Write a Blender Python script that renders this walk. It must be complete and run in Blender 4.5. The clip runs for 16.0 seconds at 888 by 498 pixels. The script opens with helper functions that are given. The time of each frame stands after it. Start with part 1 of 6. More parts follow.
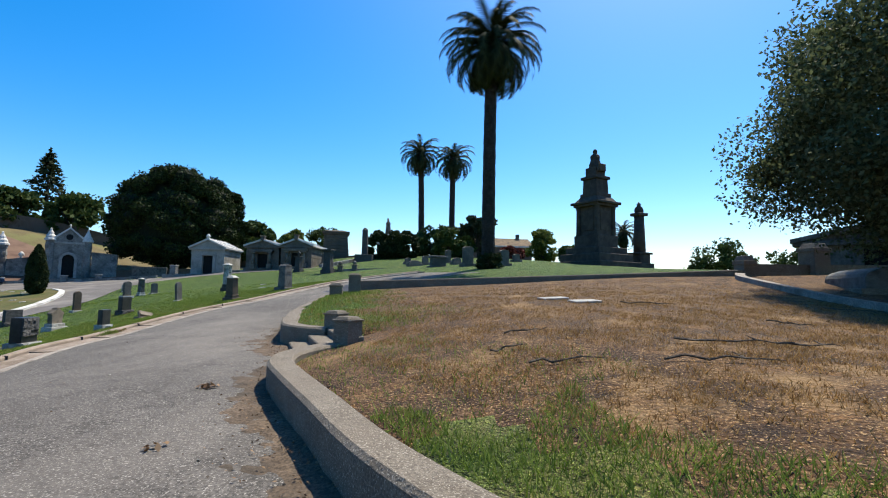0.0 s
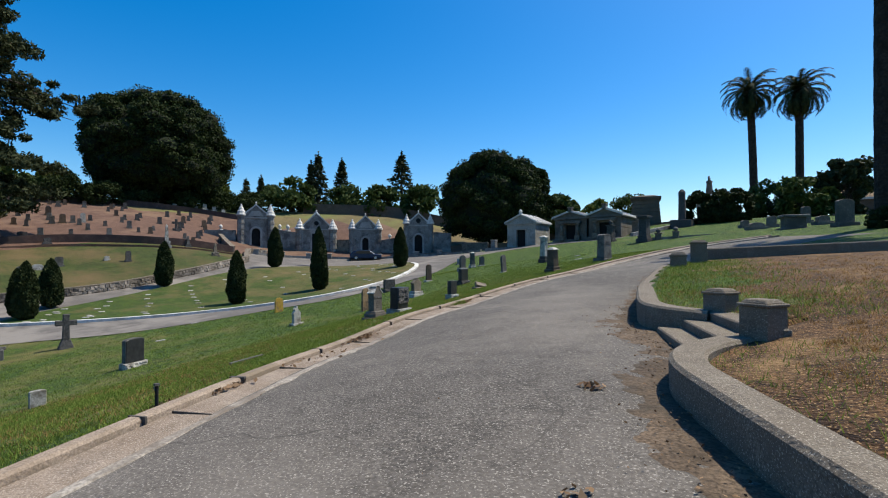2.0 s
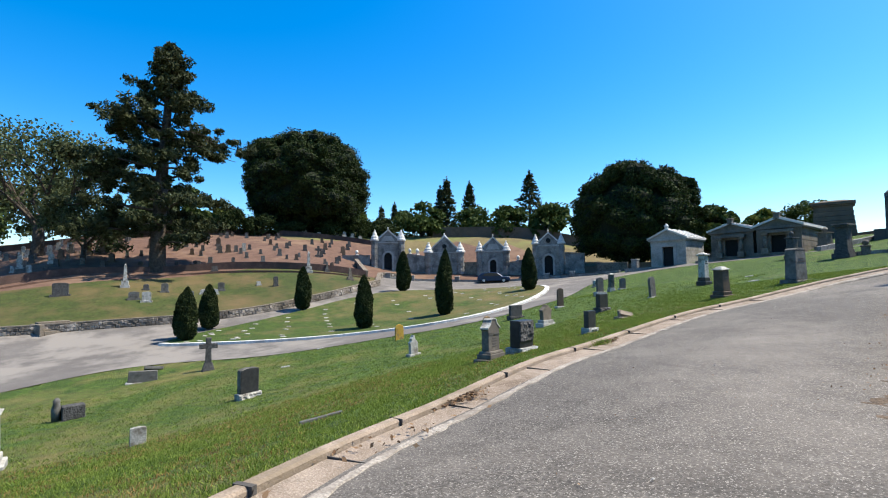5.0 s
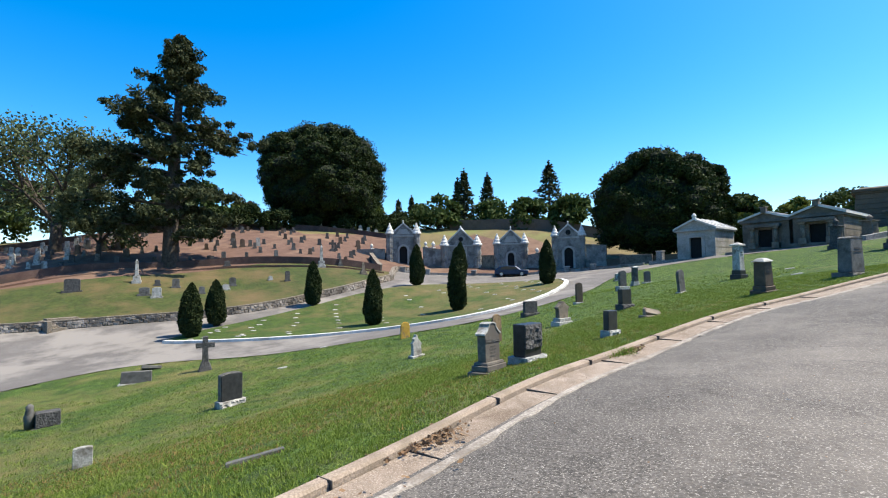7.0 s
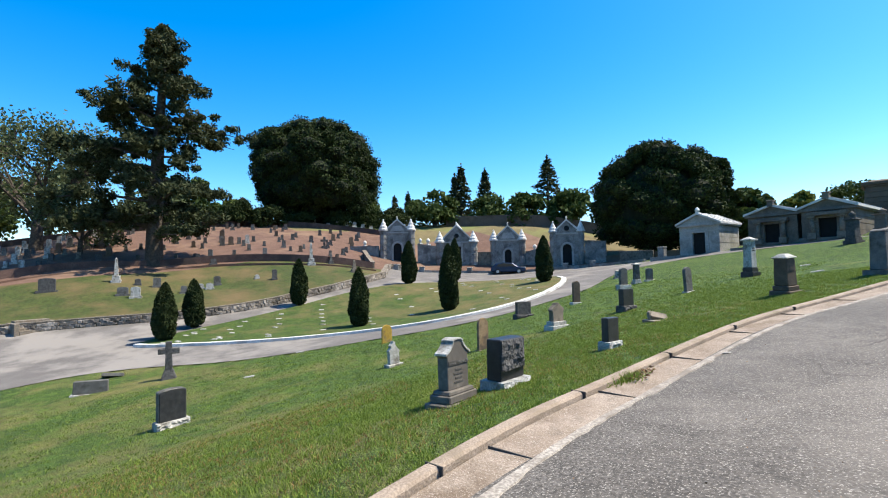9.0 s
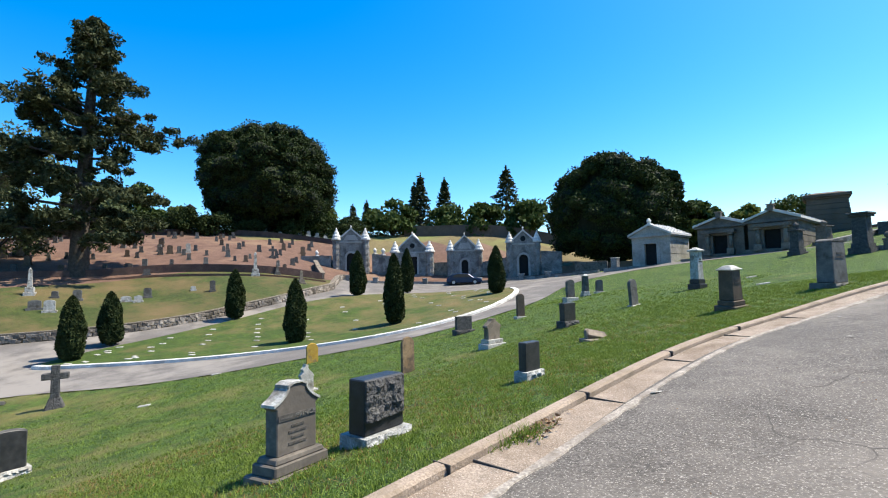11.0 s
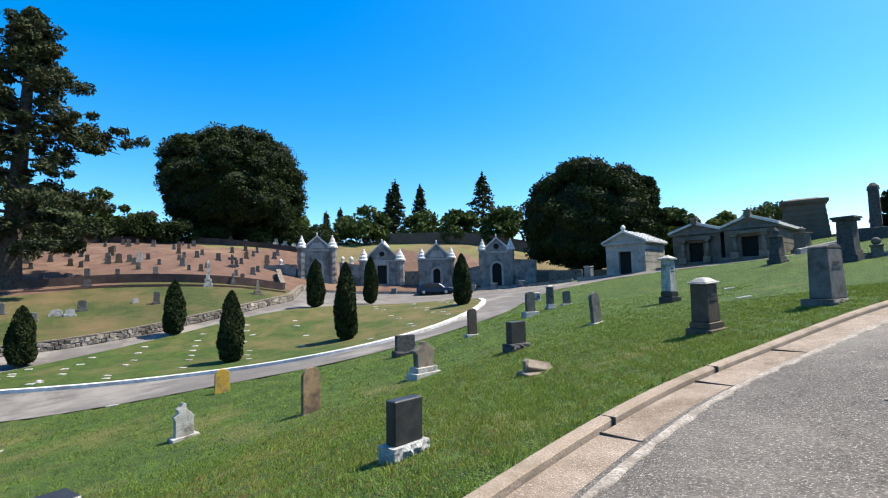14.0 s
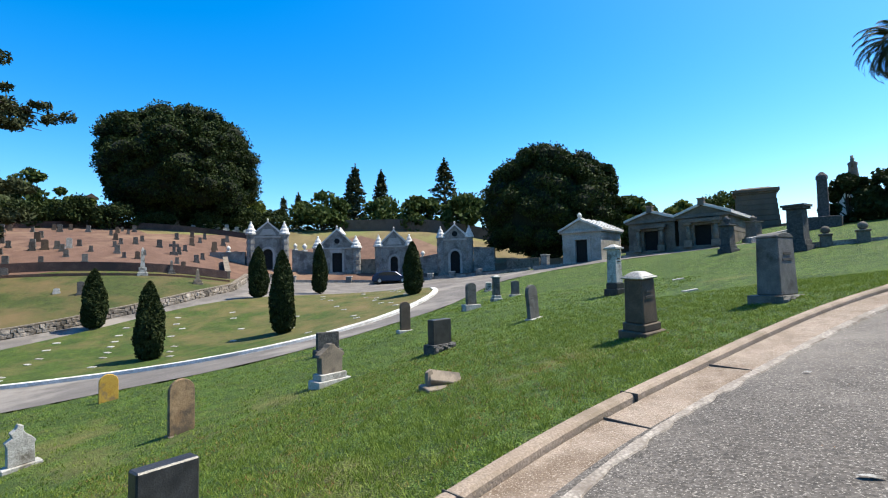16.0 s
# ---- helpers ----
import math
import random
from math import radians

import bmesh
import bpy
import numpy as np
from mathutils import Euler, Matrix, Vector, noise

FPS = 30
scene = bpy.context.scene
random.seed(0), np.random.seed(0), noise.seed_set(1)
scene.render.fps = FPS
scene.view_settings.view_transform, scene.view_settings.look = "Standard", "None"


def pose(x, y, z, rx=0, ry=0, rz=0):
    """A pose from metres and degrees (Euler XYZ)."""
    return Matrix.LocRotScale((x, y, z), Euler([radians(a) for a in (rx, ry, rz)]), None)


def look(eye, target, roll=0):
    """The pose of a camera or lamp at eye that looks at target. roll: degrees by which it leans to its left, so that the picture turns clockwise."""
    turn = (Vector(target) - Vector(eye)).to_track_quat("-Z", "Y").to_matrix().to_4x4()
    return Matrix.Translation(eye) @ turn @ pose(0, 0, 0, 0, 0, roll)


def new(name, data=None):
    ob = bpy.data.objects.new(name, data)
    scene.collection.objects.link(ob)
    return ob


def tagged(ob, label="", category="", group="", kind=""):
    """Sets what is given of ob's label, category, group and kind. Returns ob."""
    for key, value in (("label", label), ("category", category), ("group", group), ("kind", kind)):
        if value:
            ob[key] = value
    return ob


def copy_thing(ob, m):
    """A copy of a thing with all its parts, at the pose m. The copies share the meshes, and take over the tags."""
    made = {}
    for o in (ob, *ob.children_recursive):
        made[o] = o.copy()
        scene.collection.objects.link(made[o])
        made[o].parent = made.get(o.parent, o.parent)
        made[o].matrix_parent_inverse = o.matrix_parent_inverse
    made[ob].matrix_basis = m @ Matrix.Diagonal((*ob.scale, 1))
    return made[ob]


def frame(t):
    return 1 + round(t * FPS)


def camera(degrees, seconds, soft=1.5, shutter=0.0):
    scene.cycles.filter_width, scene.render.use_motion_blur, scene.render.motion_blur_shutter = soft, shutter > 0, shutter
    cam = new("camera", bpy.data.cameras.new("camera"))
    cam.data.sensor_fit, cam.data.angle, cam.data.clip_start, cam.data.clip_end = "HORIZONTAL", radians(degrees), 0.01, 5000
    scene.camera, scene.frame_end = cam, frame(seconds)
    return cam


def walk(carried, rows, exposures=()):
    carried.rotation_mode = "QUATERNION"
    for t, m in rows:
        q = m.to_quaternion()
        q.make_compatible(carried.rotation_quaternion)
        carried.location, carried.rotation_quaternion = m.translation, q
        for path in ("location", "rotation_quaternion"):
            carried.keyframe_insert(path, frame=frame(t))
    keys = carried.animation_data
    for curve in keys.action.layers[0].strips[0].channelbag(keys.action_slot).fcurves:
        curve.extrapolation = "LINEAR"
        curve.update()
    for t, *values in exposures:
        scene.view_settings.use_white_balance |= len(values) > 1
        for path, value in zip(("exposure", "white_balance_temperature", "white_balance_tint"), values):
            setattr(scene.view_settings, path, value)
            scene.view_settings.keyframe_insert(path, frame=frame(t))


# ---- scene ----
cam = camera(86.1, 16.0, soft=1.1)
METRES, EYE, TILT, LEAN, TURN = 15.0, 1.3125, 4.7, -0.9, 0.0
ROWS = [
    (0.0, 0.0, 0.0, 0.0, 0.0, 0.0, -0.0),
    (0.5, -0.0217, 0.0169, -0.0, 6.05, 0.41, 0.61),
    (1.0, -0.0416, 0.0392, -0.0034, 16.55, -0.65, 1.65),
    (1.5, -0.0649, 0.0603, -0.0046, 27.84, -2.82, 2.85),
    (2.0, -0.0816, 0.0802, -0.0052, 35.02, -2.39, 3.59),
    (2.5, -0.0956, 0.102, -0.0038, 43.26, 0.73, 4.29),
    (3.0, -0.1126, 0.1205, -0.0035, 46.54, 4.07, 4.52),
    (3.5, -0.1265, 0.1454, -0.0073, 47.55, 3.06, 4.63),
    (4.0, -0.1449, 0.1677, -0.0082, 48.79, 2.12, 4.78),
    (6.5, -0.2239, 0.2897, -0.0128, 52.49, 0.92, 5.21),
    (7.0, -0.2407, 0.3138, -0.0142, 53.09, 0.84, 5.33),
    (7.5, -0.2554, 0.341, -0.0144, 53.0, 0.64, 5.4),
    (8.0, -0.2756, 0.3663, -0.0156, 53.29, 0.58, 5.5),
    (10.5, -0.3436, 0.5172, -0.0236, 50.56, 0.76, 5.57),
    (11.0, -0.348, 0.5507, -0.0257, 48.75, 1.31, 5.41),
    (11.5, -0.3593, 0.584, -0.0284, 47.09, 1.26, 5.37),
    (12.0, -0.366, 0.6176, -0.0306, 45.38, 1.49, 5.3),
    (12.5, -0.3747, 0.6498, -0.0299, 46.59, 1.73, 5.43),
    (13.0, -0.3856, 0.6789, -0.0293, 46.76, 2.93, 5.45),
    (13.5, -0.3921, 0.7116, -0.0302, 47.83, 2.64, 5.56),
    (14.0, -0.4053, 0.741, -0.0316, 46.67, 2.11, 5.52),
    (14.5, -0.4105, 0.7727, -0.0354, 44.95, 2.06, 5.46),
    (15.0, -0.4161, 0.8069, -0.0363, 43.64, 0.74, 5.44),
    (15.5, -0.4197, 0.8413, -0.0362, 42.96, 0.61, 5.38),
    (16.0, -0.4247, 0.8767, -0.0351, 42.75, 0.2, 5.39),
]
walk(cam, [(t, pose(0, 0, EYE, TILT, LEAN, TURN) @ pose(METRES * x, METRES * y, METRES * z, 90 + pitch, roll, yaw)) for t, x, y, z, yaw, pitch, roll in ROWS],
     [(0.0, 0.66), (1.0, 0.44), (1.6, 0.34), (2.2, 0.36), (3.0, 0.55), (4.0, 0.78), (7.0, 1.02), (11.0, 1.08), (16.0, 0.98)])

# ---- world and sun ----
SUN_AZ, SUN_EL = 31.0, 60.0      # degrees clockwise from +y, above the horizon
world = bpy.data.worlds.new("sky")
scene.world = world
world.use_nodes = True
wn = world.node_tree.nodes
sky = wn.new("ShaderNodeTexSky")
sky.sky_type = "NISHITA"
sky.sun_disc = False
sky.sun_elevation, sky.sun_rotation = radians(SUN_EL), radians(SUN_AZ)
sky.altitude, sky.air_density, sky.dust_density, sky.ozone_density = 100, 1.0, 0.8, 3.0
deep = wn.new("ShaderNodeHueSaturation")            # a clear, deep blue summer sky
deep.inputs["Saturation"].default_value, deep.inputs["Hue"].default_value = 1.5, 0.5
world.node_tree.links.new(sky.outputs[0], deep.inputs["Color"])
world.node_tree.links.new(deep.outputs[0], wn["Background"].inputs[0])
wn["Background"].inputs[1].default_value = 0.134
sun_dir = Vector((math.sin(radians(SUN_AZ)) * math.cos(radians(SUN_EL)), math.cos(radians(SUN_AZ)) * math.cos(radians(SUN_EL)), math.sin(radians(SUN_EL))))
sun = new("sun", bpy.data.lights.new("sun", "SUN"))
sun.data.energy, sun.data.angle, sun.data.color = 5.0, radians(0.53), (1.0, 0.93, 0.77)
sun.matrix_world = look(sun_dir * 200, (0, 0, 0))


# ---- materials ----
def mat(name, low, high, scale=3.0, rough=0.85, bump=0.3, fine=40.0, third=None, third_scale=0.4, metal=0.0, per_piece=0.0, mix=(0.35, 0.65), third_mix=(0.5, 0.62), bump_dist=0.02, grain=0.6, fleck=None, cracks=None, tuft=None, bias=None):
    """A surface of two tones in fine grain, with a third tone in large stains, and relief."""
    m = bpy.data.materials.new(name)
    m.use_nodes = True
    n, l = m.node_tree.nodes, m.node_tree.links
    b = n["Principled BSDF"]
    b.inputs["Roughness"].default_value, b.inputs["Metallic"].default_value = rough, metal
    b.inputs["Specular IOR Level"].default_value = 0.3
    co = n.new("ShaderNodeTexCoord")
    geo = n.new("ShaderNodeNewGeometry")
    def noise_at(s, detail=5.0, broken=0.5):
        t = n.new("ShaderNodeTexNoise")
        t.inputs["Scale"].default_value, t.inputs["Detail"].default_value = s, detail
        t.inputs["Roughness"].default_value = broken
        l.new(geo.outputs["Position"], t.inputs["Vector"])
        return t.outputs["Fac"]
    def ramp(fac, a, b2):
        r = n.new("ShaderNodeMapRange")
        r.inputs["From Min"].default_value, r.inputs["From Max"].default_value = a, b2
        l.new(fac, r.inputs["Value"])
        return r.outputs["Result"]
    def blend(fac, a, b2):
        x = n.new("ShaderNodeMix")
        x.data_type = "RGBA"
        l.new(fac, x.inputs[0])
        for sock, v in ((x.inputs[6], a), (x.inputs[7], b2)):
            if isinstance(v, tuple):
                sock.default_value = (*v, 1)
            else:
                l.new(v, sock)
        return x.outputs[2]
    c = blend(ramp(noise_at(scale), *mix), low, high)
    g = ramp(noise_at(fine, 3.0), 0.38, 0.62)
    dark = tuple(0.55 * v for v in low)
    gm = n.new("ShaderNodeMath")
    gm.operation, gm.inputs[1].default_value = "MULTIPLY", grain
    inv = n.new("ShaderNodeMath")
    inv.operation, inv.inputs[0].default_value = "SUBTRACT", 1.0
    l.new(g, inv.inputs[1])
    l.new(inv.outputs[0], gm.inputs[0])
    c = blend(gm.outputs[0], c, dark)
    if tuft:                                  # shade between grass tufts painted dark; on paving plain mottling: scale, strength
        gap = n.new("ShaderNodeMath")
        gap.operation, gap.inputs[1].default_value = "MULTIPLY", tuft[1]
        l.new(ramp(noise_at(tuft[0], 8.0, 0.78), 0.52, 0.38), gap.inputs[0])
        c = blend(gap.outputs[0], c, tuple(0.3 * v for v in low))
    if third:
        patch = noise_at(third_scale, 8.0, 0.66)
        if bias:                              # drier at one end of the ground: y from, y to, more, less
            sep = n.new("ShaderNodeSeparateXYZ")
            l.new(geo.outputs["Position"], sep.inputs[0])
            mr = n.new("ShaderNodeMapRange")
            for sock, v in zip(("From Min", "From Max", "To Min", "To Max"), bias):
                mr.inputs[sock].default_value = v
            l.new(sep.outputs["Y"], mr.inputs["Value"])
            more = n.new("ShaderNodeMath")
            l.new(patch, more.inputs[0])
            l.new(mr.outputs["Result"], more.inputs[1])
            patch = more.outputs[0]
        c = blend(ramp(patch, *third_mix), c, third)
    if fleck:
        c = blend(ramp(noise_at(fine * 1.7, 2.0), 0.58, 0.68), c, fleck)
    if cracks:
        warp = n.new("ShaderNodeTexNoise")
        warp.inputs["Scale"].default_value = 1.1
        l.new(geo.outputs["Position"], warp.inputs["Vector"])
        add = n.new("ShaderNodeVectorMath")
        l.new(geo.outputs["Position"], add.inputs[0])
        l.new(warp.outputs["Color"], add.inputs[1])
        vo = n.new("ShaderNodeTexVoronoi")
        vo.feature = "DISTANCE_TO_EDGE"
        vo.inputs["Scale"].default_value = 0.42
        l.new(add.outputs[0], vo.inputs["Vector"])
        thin = ramp(vo.outputs["Distance"], 0.006, 0.0)
        gate = n.new("ShaderNodeMath")
        gate.operation = "MULTIPLY"
        l.new(thin, gate.inputs[0])
        l.new(ramp(noise_at(0.5, 2.0), 0.5, 0.62), gate.inputs[1])
        c = blend(gate.outputs[0], c, cracks)
    if per_piece:
        oi = n.new("ShaderNodeObjectInfo")
        mr = n.new("ShaderNodeMapRange")
        mr.inputs["To Min"].default_value, mr.inputs["To Max"].default_value = 1 - per_piece, 1 + per_piece
        l.new(oi.outputs["Random"], mr.inputs["Value"])
        hs = n.new("ShaderNodeHueSaturation")
        l.new(mr.outputs["Result"], hs.inputs["Value"])
        l.new(c, hs.inputs["Color"])
        c = hs.outputs[0]
    l.new(c, b.inputs["Base Color"])
    if bump:
        bm_ = n.new("ShaderNodeBump")
        bm_.inputs["Strength"].default_value, bm_.inputs["Distance"].default_value = bump, bump_dist
        l.new(noise_at(fine * 0.7, 4.0), bm_.inputs["Height"])
        l.new(bm_.outputs[0], b.inputs["Normal"])
    return m


M = {}
M["asphalt"] = mat("asphalt", (0.097, 0.085, 0.074), (0.131, 0.116, 0.102), 0.9, 0.92, 0.5, 38, (0.175, 0.153, 0.132), 0.3, third_mix=(0.46, 0.74), grain=1.0, fleck=(0.29, 0.262, 0.23), cracks=(0.045, 0.04, 0.035), tuft=(3.0, 0.5))
M["asphalt_low"] = mat("pale asphalt", (0.12, 0.107, 0.098), (0.165, 0.15, 0.138), 0.8, 0.9, 0.4, 30, (0.2, 0.18, 0.16), 0.2)
M["dirt"] = mat("dirt", (0.085, 0.06, 0.04), (0.17, 0.12, 0.08), 3.0, 0.95, 0.8, 40, (0.06, 0.046, 0.033), 1.2, grain=0.8)
M["concrete"] = mat("concrete", (0.132, 0.107, 0.081), (0.195, 0.165, 0.13), 4, 0.92, 0.6, 60, (0.13, 0.105, 0.08), 1.4, grain=0.7, fleck=(0.36, 0.32, 0.26))
M["gutter"] = mat("gutter concrete", (0.22, 0.165, 0.122), (0.32, 0.255, 0.2), 2.2, 0.92, 0.5, 60, (0.13, 0.092, 0.062), 0.9, grain=0.6, fleck=(0.4, 0.34, 0.28), tuft=(5.0, 0.35))
M["kerb"] = mat("kerb concrete", (0.26, 0.2, 0.15), (0.34, 0.27, 0.21), 3, 0.92, 0.5, 60, (0.18, 0.14, 0.1), 1.3, grain=0.6)
M["kerb_white"] = mat("white kerb paint", (0.55, 0.54, 0.51), (0.7, 0.69, 0.66), 3, 0.85, 0.3, 20, (0.36, 0.34, 0.31), 0.9)
M["lip"] = mat("worn gutter lip", (0.25, 0.215, 0.18), (0.37, 0.33, 0.285), 5, 0.9, 0.5, 40, (0.16, 0.132, 0.108), 1.6, grain=0.7, third_mix=(0.5, 0.62))
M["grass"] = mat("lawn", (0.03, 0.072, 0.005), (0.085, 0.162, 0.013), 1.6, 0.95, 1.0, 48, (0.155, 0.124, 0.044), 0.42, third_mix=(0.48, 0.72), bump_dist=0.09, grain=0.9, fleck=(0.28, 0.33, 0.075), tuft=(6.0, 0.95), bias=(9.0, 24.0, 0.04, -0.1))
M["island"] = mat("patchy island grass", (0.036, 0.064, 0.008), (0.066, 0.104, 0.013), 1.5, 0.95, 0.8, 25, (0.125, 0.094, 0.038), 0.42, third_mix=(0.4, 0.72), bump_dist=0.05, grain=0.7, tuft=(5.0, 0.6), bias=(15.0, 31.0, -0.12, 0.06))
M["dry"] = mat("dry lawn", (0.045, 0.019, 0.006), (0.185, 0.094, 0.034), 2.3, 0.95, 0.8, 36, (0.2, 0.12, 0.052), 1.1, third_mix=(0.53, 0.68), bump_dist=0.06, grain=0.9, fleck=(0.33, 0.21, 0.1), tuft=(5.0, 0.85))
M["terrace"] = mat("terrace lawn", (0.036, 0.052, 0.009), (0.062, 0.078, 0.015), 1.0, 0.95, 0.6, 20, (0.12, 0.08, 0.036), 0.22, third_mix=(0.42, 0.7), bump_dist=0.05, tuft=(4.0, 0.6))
M["pink"] = mat("pink gravel", (0.105, 0.058, 0.041), (0.148, 0.086, 0.062), 0.8, 0.95, 0.5, 12, (0.16, 0.1, 0.068), 0.1)
M["hill"] = mat("dry hill grass", (0.12, 0.095, 0.042), (0.18, 0.14, 0.065), 0.4, 0.95, 0.5, 8, (0.12, 0.13, 0.04), 0.05)
M["grey"] = mat("grey granite", (0.1, 0.096, 0.088), (0.165, 0.157, 0.145), 6, 0.8, 0.3, 80, (0.055, 0.05, 0.043), 2.2, per_piece=0.15)
M["dark"] = mat("dark granite", (0.02, 0.021, 0.023), (0.042, 0.042, 0.044), 8, 0.35, 0.15, 120, per_piece=0.2)
M["rough_dark"] = mat("rock-faced dark granite", (0.05, 0.048, 0.048), (0.11, 0.105, 0.1), 9, 0.85, 1.0, 30, bump_dist=0.05)
M["marble"] = mat("weathered white marble", (0.31, 0.3, 0.275), (0.47, 0.455, 0.42), 5, 0.75, 0.3, 40, (0.13, 0.115, 0.095), 2.6)
M["sand"] = mat("sandstone", (0.17, 0.138, 0.105), (0.26, 0.21, 0.16), 4, 0.9, 0.3, 50, (0.085, 0.072, 0.058), 2.2)
M["tan"] = mat("tan stone", (0.2, 0.13, 0.07), (0.29, 0.2, 0.115), 4, 0.9, 0.3, 50, (0.08, 0.06, 0.042), 2.6, third_mix=(0.45, 0.6))
M["ochre"] = mat("lichen-ochre stone", (0.4, 0.23, 0.035), (0.5, 0.32, 0.06), 5, 0.9, 0.3, 50, (0.2, 0.14, 0.07), 3)
M["brown"] = mat("brown granite", (0.085, 0.06, 0.042), (0.14, 0.1, 0.07), 5, 0.75, 0.3, 60, (0.06, 0.045, 0.035), 1.5)
M["monument"] = mat("dark brown monument stone", (0.06, 0.045, 0.035), (0.1, 0.078, 0.06), 2, 0.9, 0.4, 25, (0.04, 0.03, 0.025), 0.6)
M["ashlar"] = mat("weathered ashlar", (0.19, 0.18, 0.165), (0.31, 0.3, 0.28), 1.5, 0.85, 0.5, 12, (0.09, 0.085, 0.08), 0.7, grain=0.75)
M["whitewall"] = mat("pale granite ashlar", (0.32, 0.305, 0.28), (0.42, 0.4, 0.375), 1.2, 0.8, 0.3, 14, (0.2, 0.19, 0.17), 0.6)
M["taupe"] = mat("taupe granite ashlar", (0.13, 0.11, 0.09), (0.2, 0.172, 0.145), 1.5, 0.85, 0.4, 14, (0.08, 0.07, 0.06), 0.6)
M["brownwall"] = mat("brown ashlar", (0.1, 0.075, 0.055), (0.15, 0.115, 0.085), 1.0, 0.85, 0.3, 20, (0.1, 0.08, 0.065), 0.4)
M["roof"] = mat("pale stone roof", (0.55, 0.53, 0.5), (0.68, 0.66, 0.62), 1.5, 0.8, 0.2, 25, (0.4, 0.38, 0.36), 0.7)
M["void"] = mat("dark bronze door", (0.004, 0.005, 0.006), (0.009, 0.01, 0.011), 3, 0.8, 0.1, 20)
M["rubble"] = mat("rubble stone", (0.13, 0.11, 0.09), (0.24, 0.205, 0.17), 1.5, 0.95, 1.0, 8, (0.3, 0.26, 0.22), 0.8, per_piece=0.4, bump_dist=0.08)
M["brick"] = mat("dark red retaining wall", (0.075, 0.045, 0.038), (0.12, 0.075, 0.06), 1.5, 0.9, 0.5, 15, (0.05, 0.035, 0.03), 0.3)
M["bark"] = mat("bark", (0.05, 0.04, 0.032), (0.1, 0.08, 0.062), 4, 0.95, 1.0, 14, bump_dist=0.08)
M["palm_bark"] = mat("palm bark", (0.022, 0.017, 0.013), (0.05, 0.04, 0.031), 3, 0.95, 1.0, 10, bump_dist=0.08)


def leafy(name, low, high, back=0.25):
    """Leaves: a tone per leaf, a little light through them."""
    m = bpy.data.materials.new(name)
    m.use_nodes = True
    n, l = m.node_tree.nodes, m.node_tree.links
    b = n["Principled BSDF"]
    b.inputs["Roughness"].default_value = 0.75
    b.inputs["Specular IOR Level"].default_value = 0.12
    geo = n.new("ShaderNodeNewGeometry")
    x = n.new("ShaderNodeMix")
    x.data_type = "RGBA"
    x.inputs[6].default_value, x.inputs[7].default_value = (*low, 1), (*high, 1)
    l.new(geo.outputs["Random Per Island"], x.inputs[0])
    l.new(x.outputs[2], b.inputs["Base Color"])
    if back:
        t = n.new("ShaderNodeBsdfTranslucent")
        l.new(x.outputs[2], t.inputs[0])
        s = n.new("ShaderNodeMixShader")
        s.inputs[0].default_value = back
        l.new(b.outputs[0], s.inputs[1])
        l.new(t.outputs[0], s.inputs[2])
        l.new(s.outputs[0], n["Material Output"].inputs[0])
    return m


M["oak"] = leafy("dark oak leaves", (0.011, 0.02, 0.005), (0.04, 0.058, 0.016), 0.1)
M["pine"] = leafy("pine needles", (0.02, 0.027, 0.011), (0.06, 0.068, 0.03), 0.1)
M["cypress"] = leafy("cypress leaves", (0.014, 0.022, 0.007), (0.034, 0.046, 0.014), 0.1)
M["leaf"] = leafy("green leaves", (0.024, 0.044, 0.01), (0.072, 0.1, 0.028), 0.2)
M["olive"] = leafy("grey-green leaves", (0.035, 0.05, 0.02), (0.13, 0.155, 0.075), 0.3)
M["bush"] = leafy("yellow-green leaves", (0.06, 0.085, 0.015), (0.14, 0.16, 0.04), 0.25)
M["red_leaf"] = leafy("red leaves", (0.08, 0.02, 0.016), (0.16, 0.045, 0.035), 0.15)
M["frond"] = leafy("palm fronds", (0.014, 0.022, 0.008), (0.04, 0.05, 0.02), 0.1)
M["blade"] = leafy("grass blades", (0.05, 0.095, 0.009), (0.225, 0.285, 0.058), 0.35)
M["straw"] = leafy("straw blades", (0.12, 0.06, 0.02), (0.38, 0.235, 0.095), 0.4)
M["litter"] = leafy("dead leaves", (0.1, 0.055, 0.03), (0.26, 0.17, 0.1), 0.1)


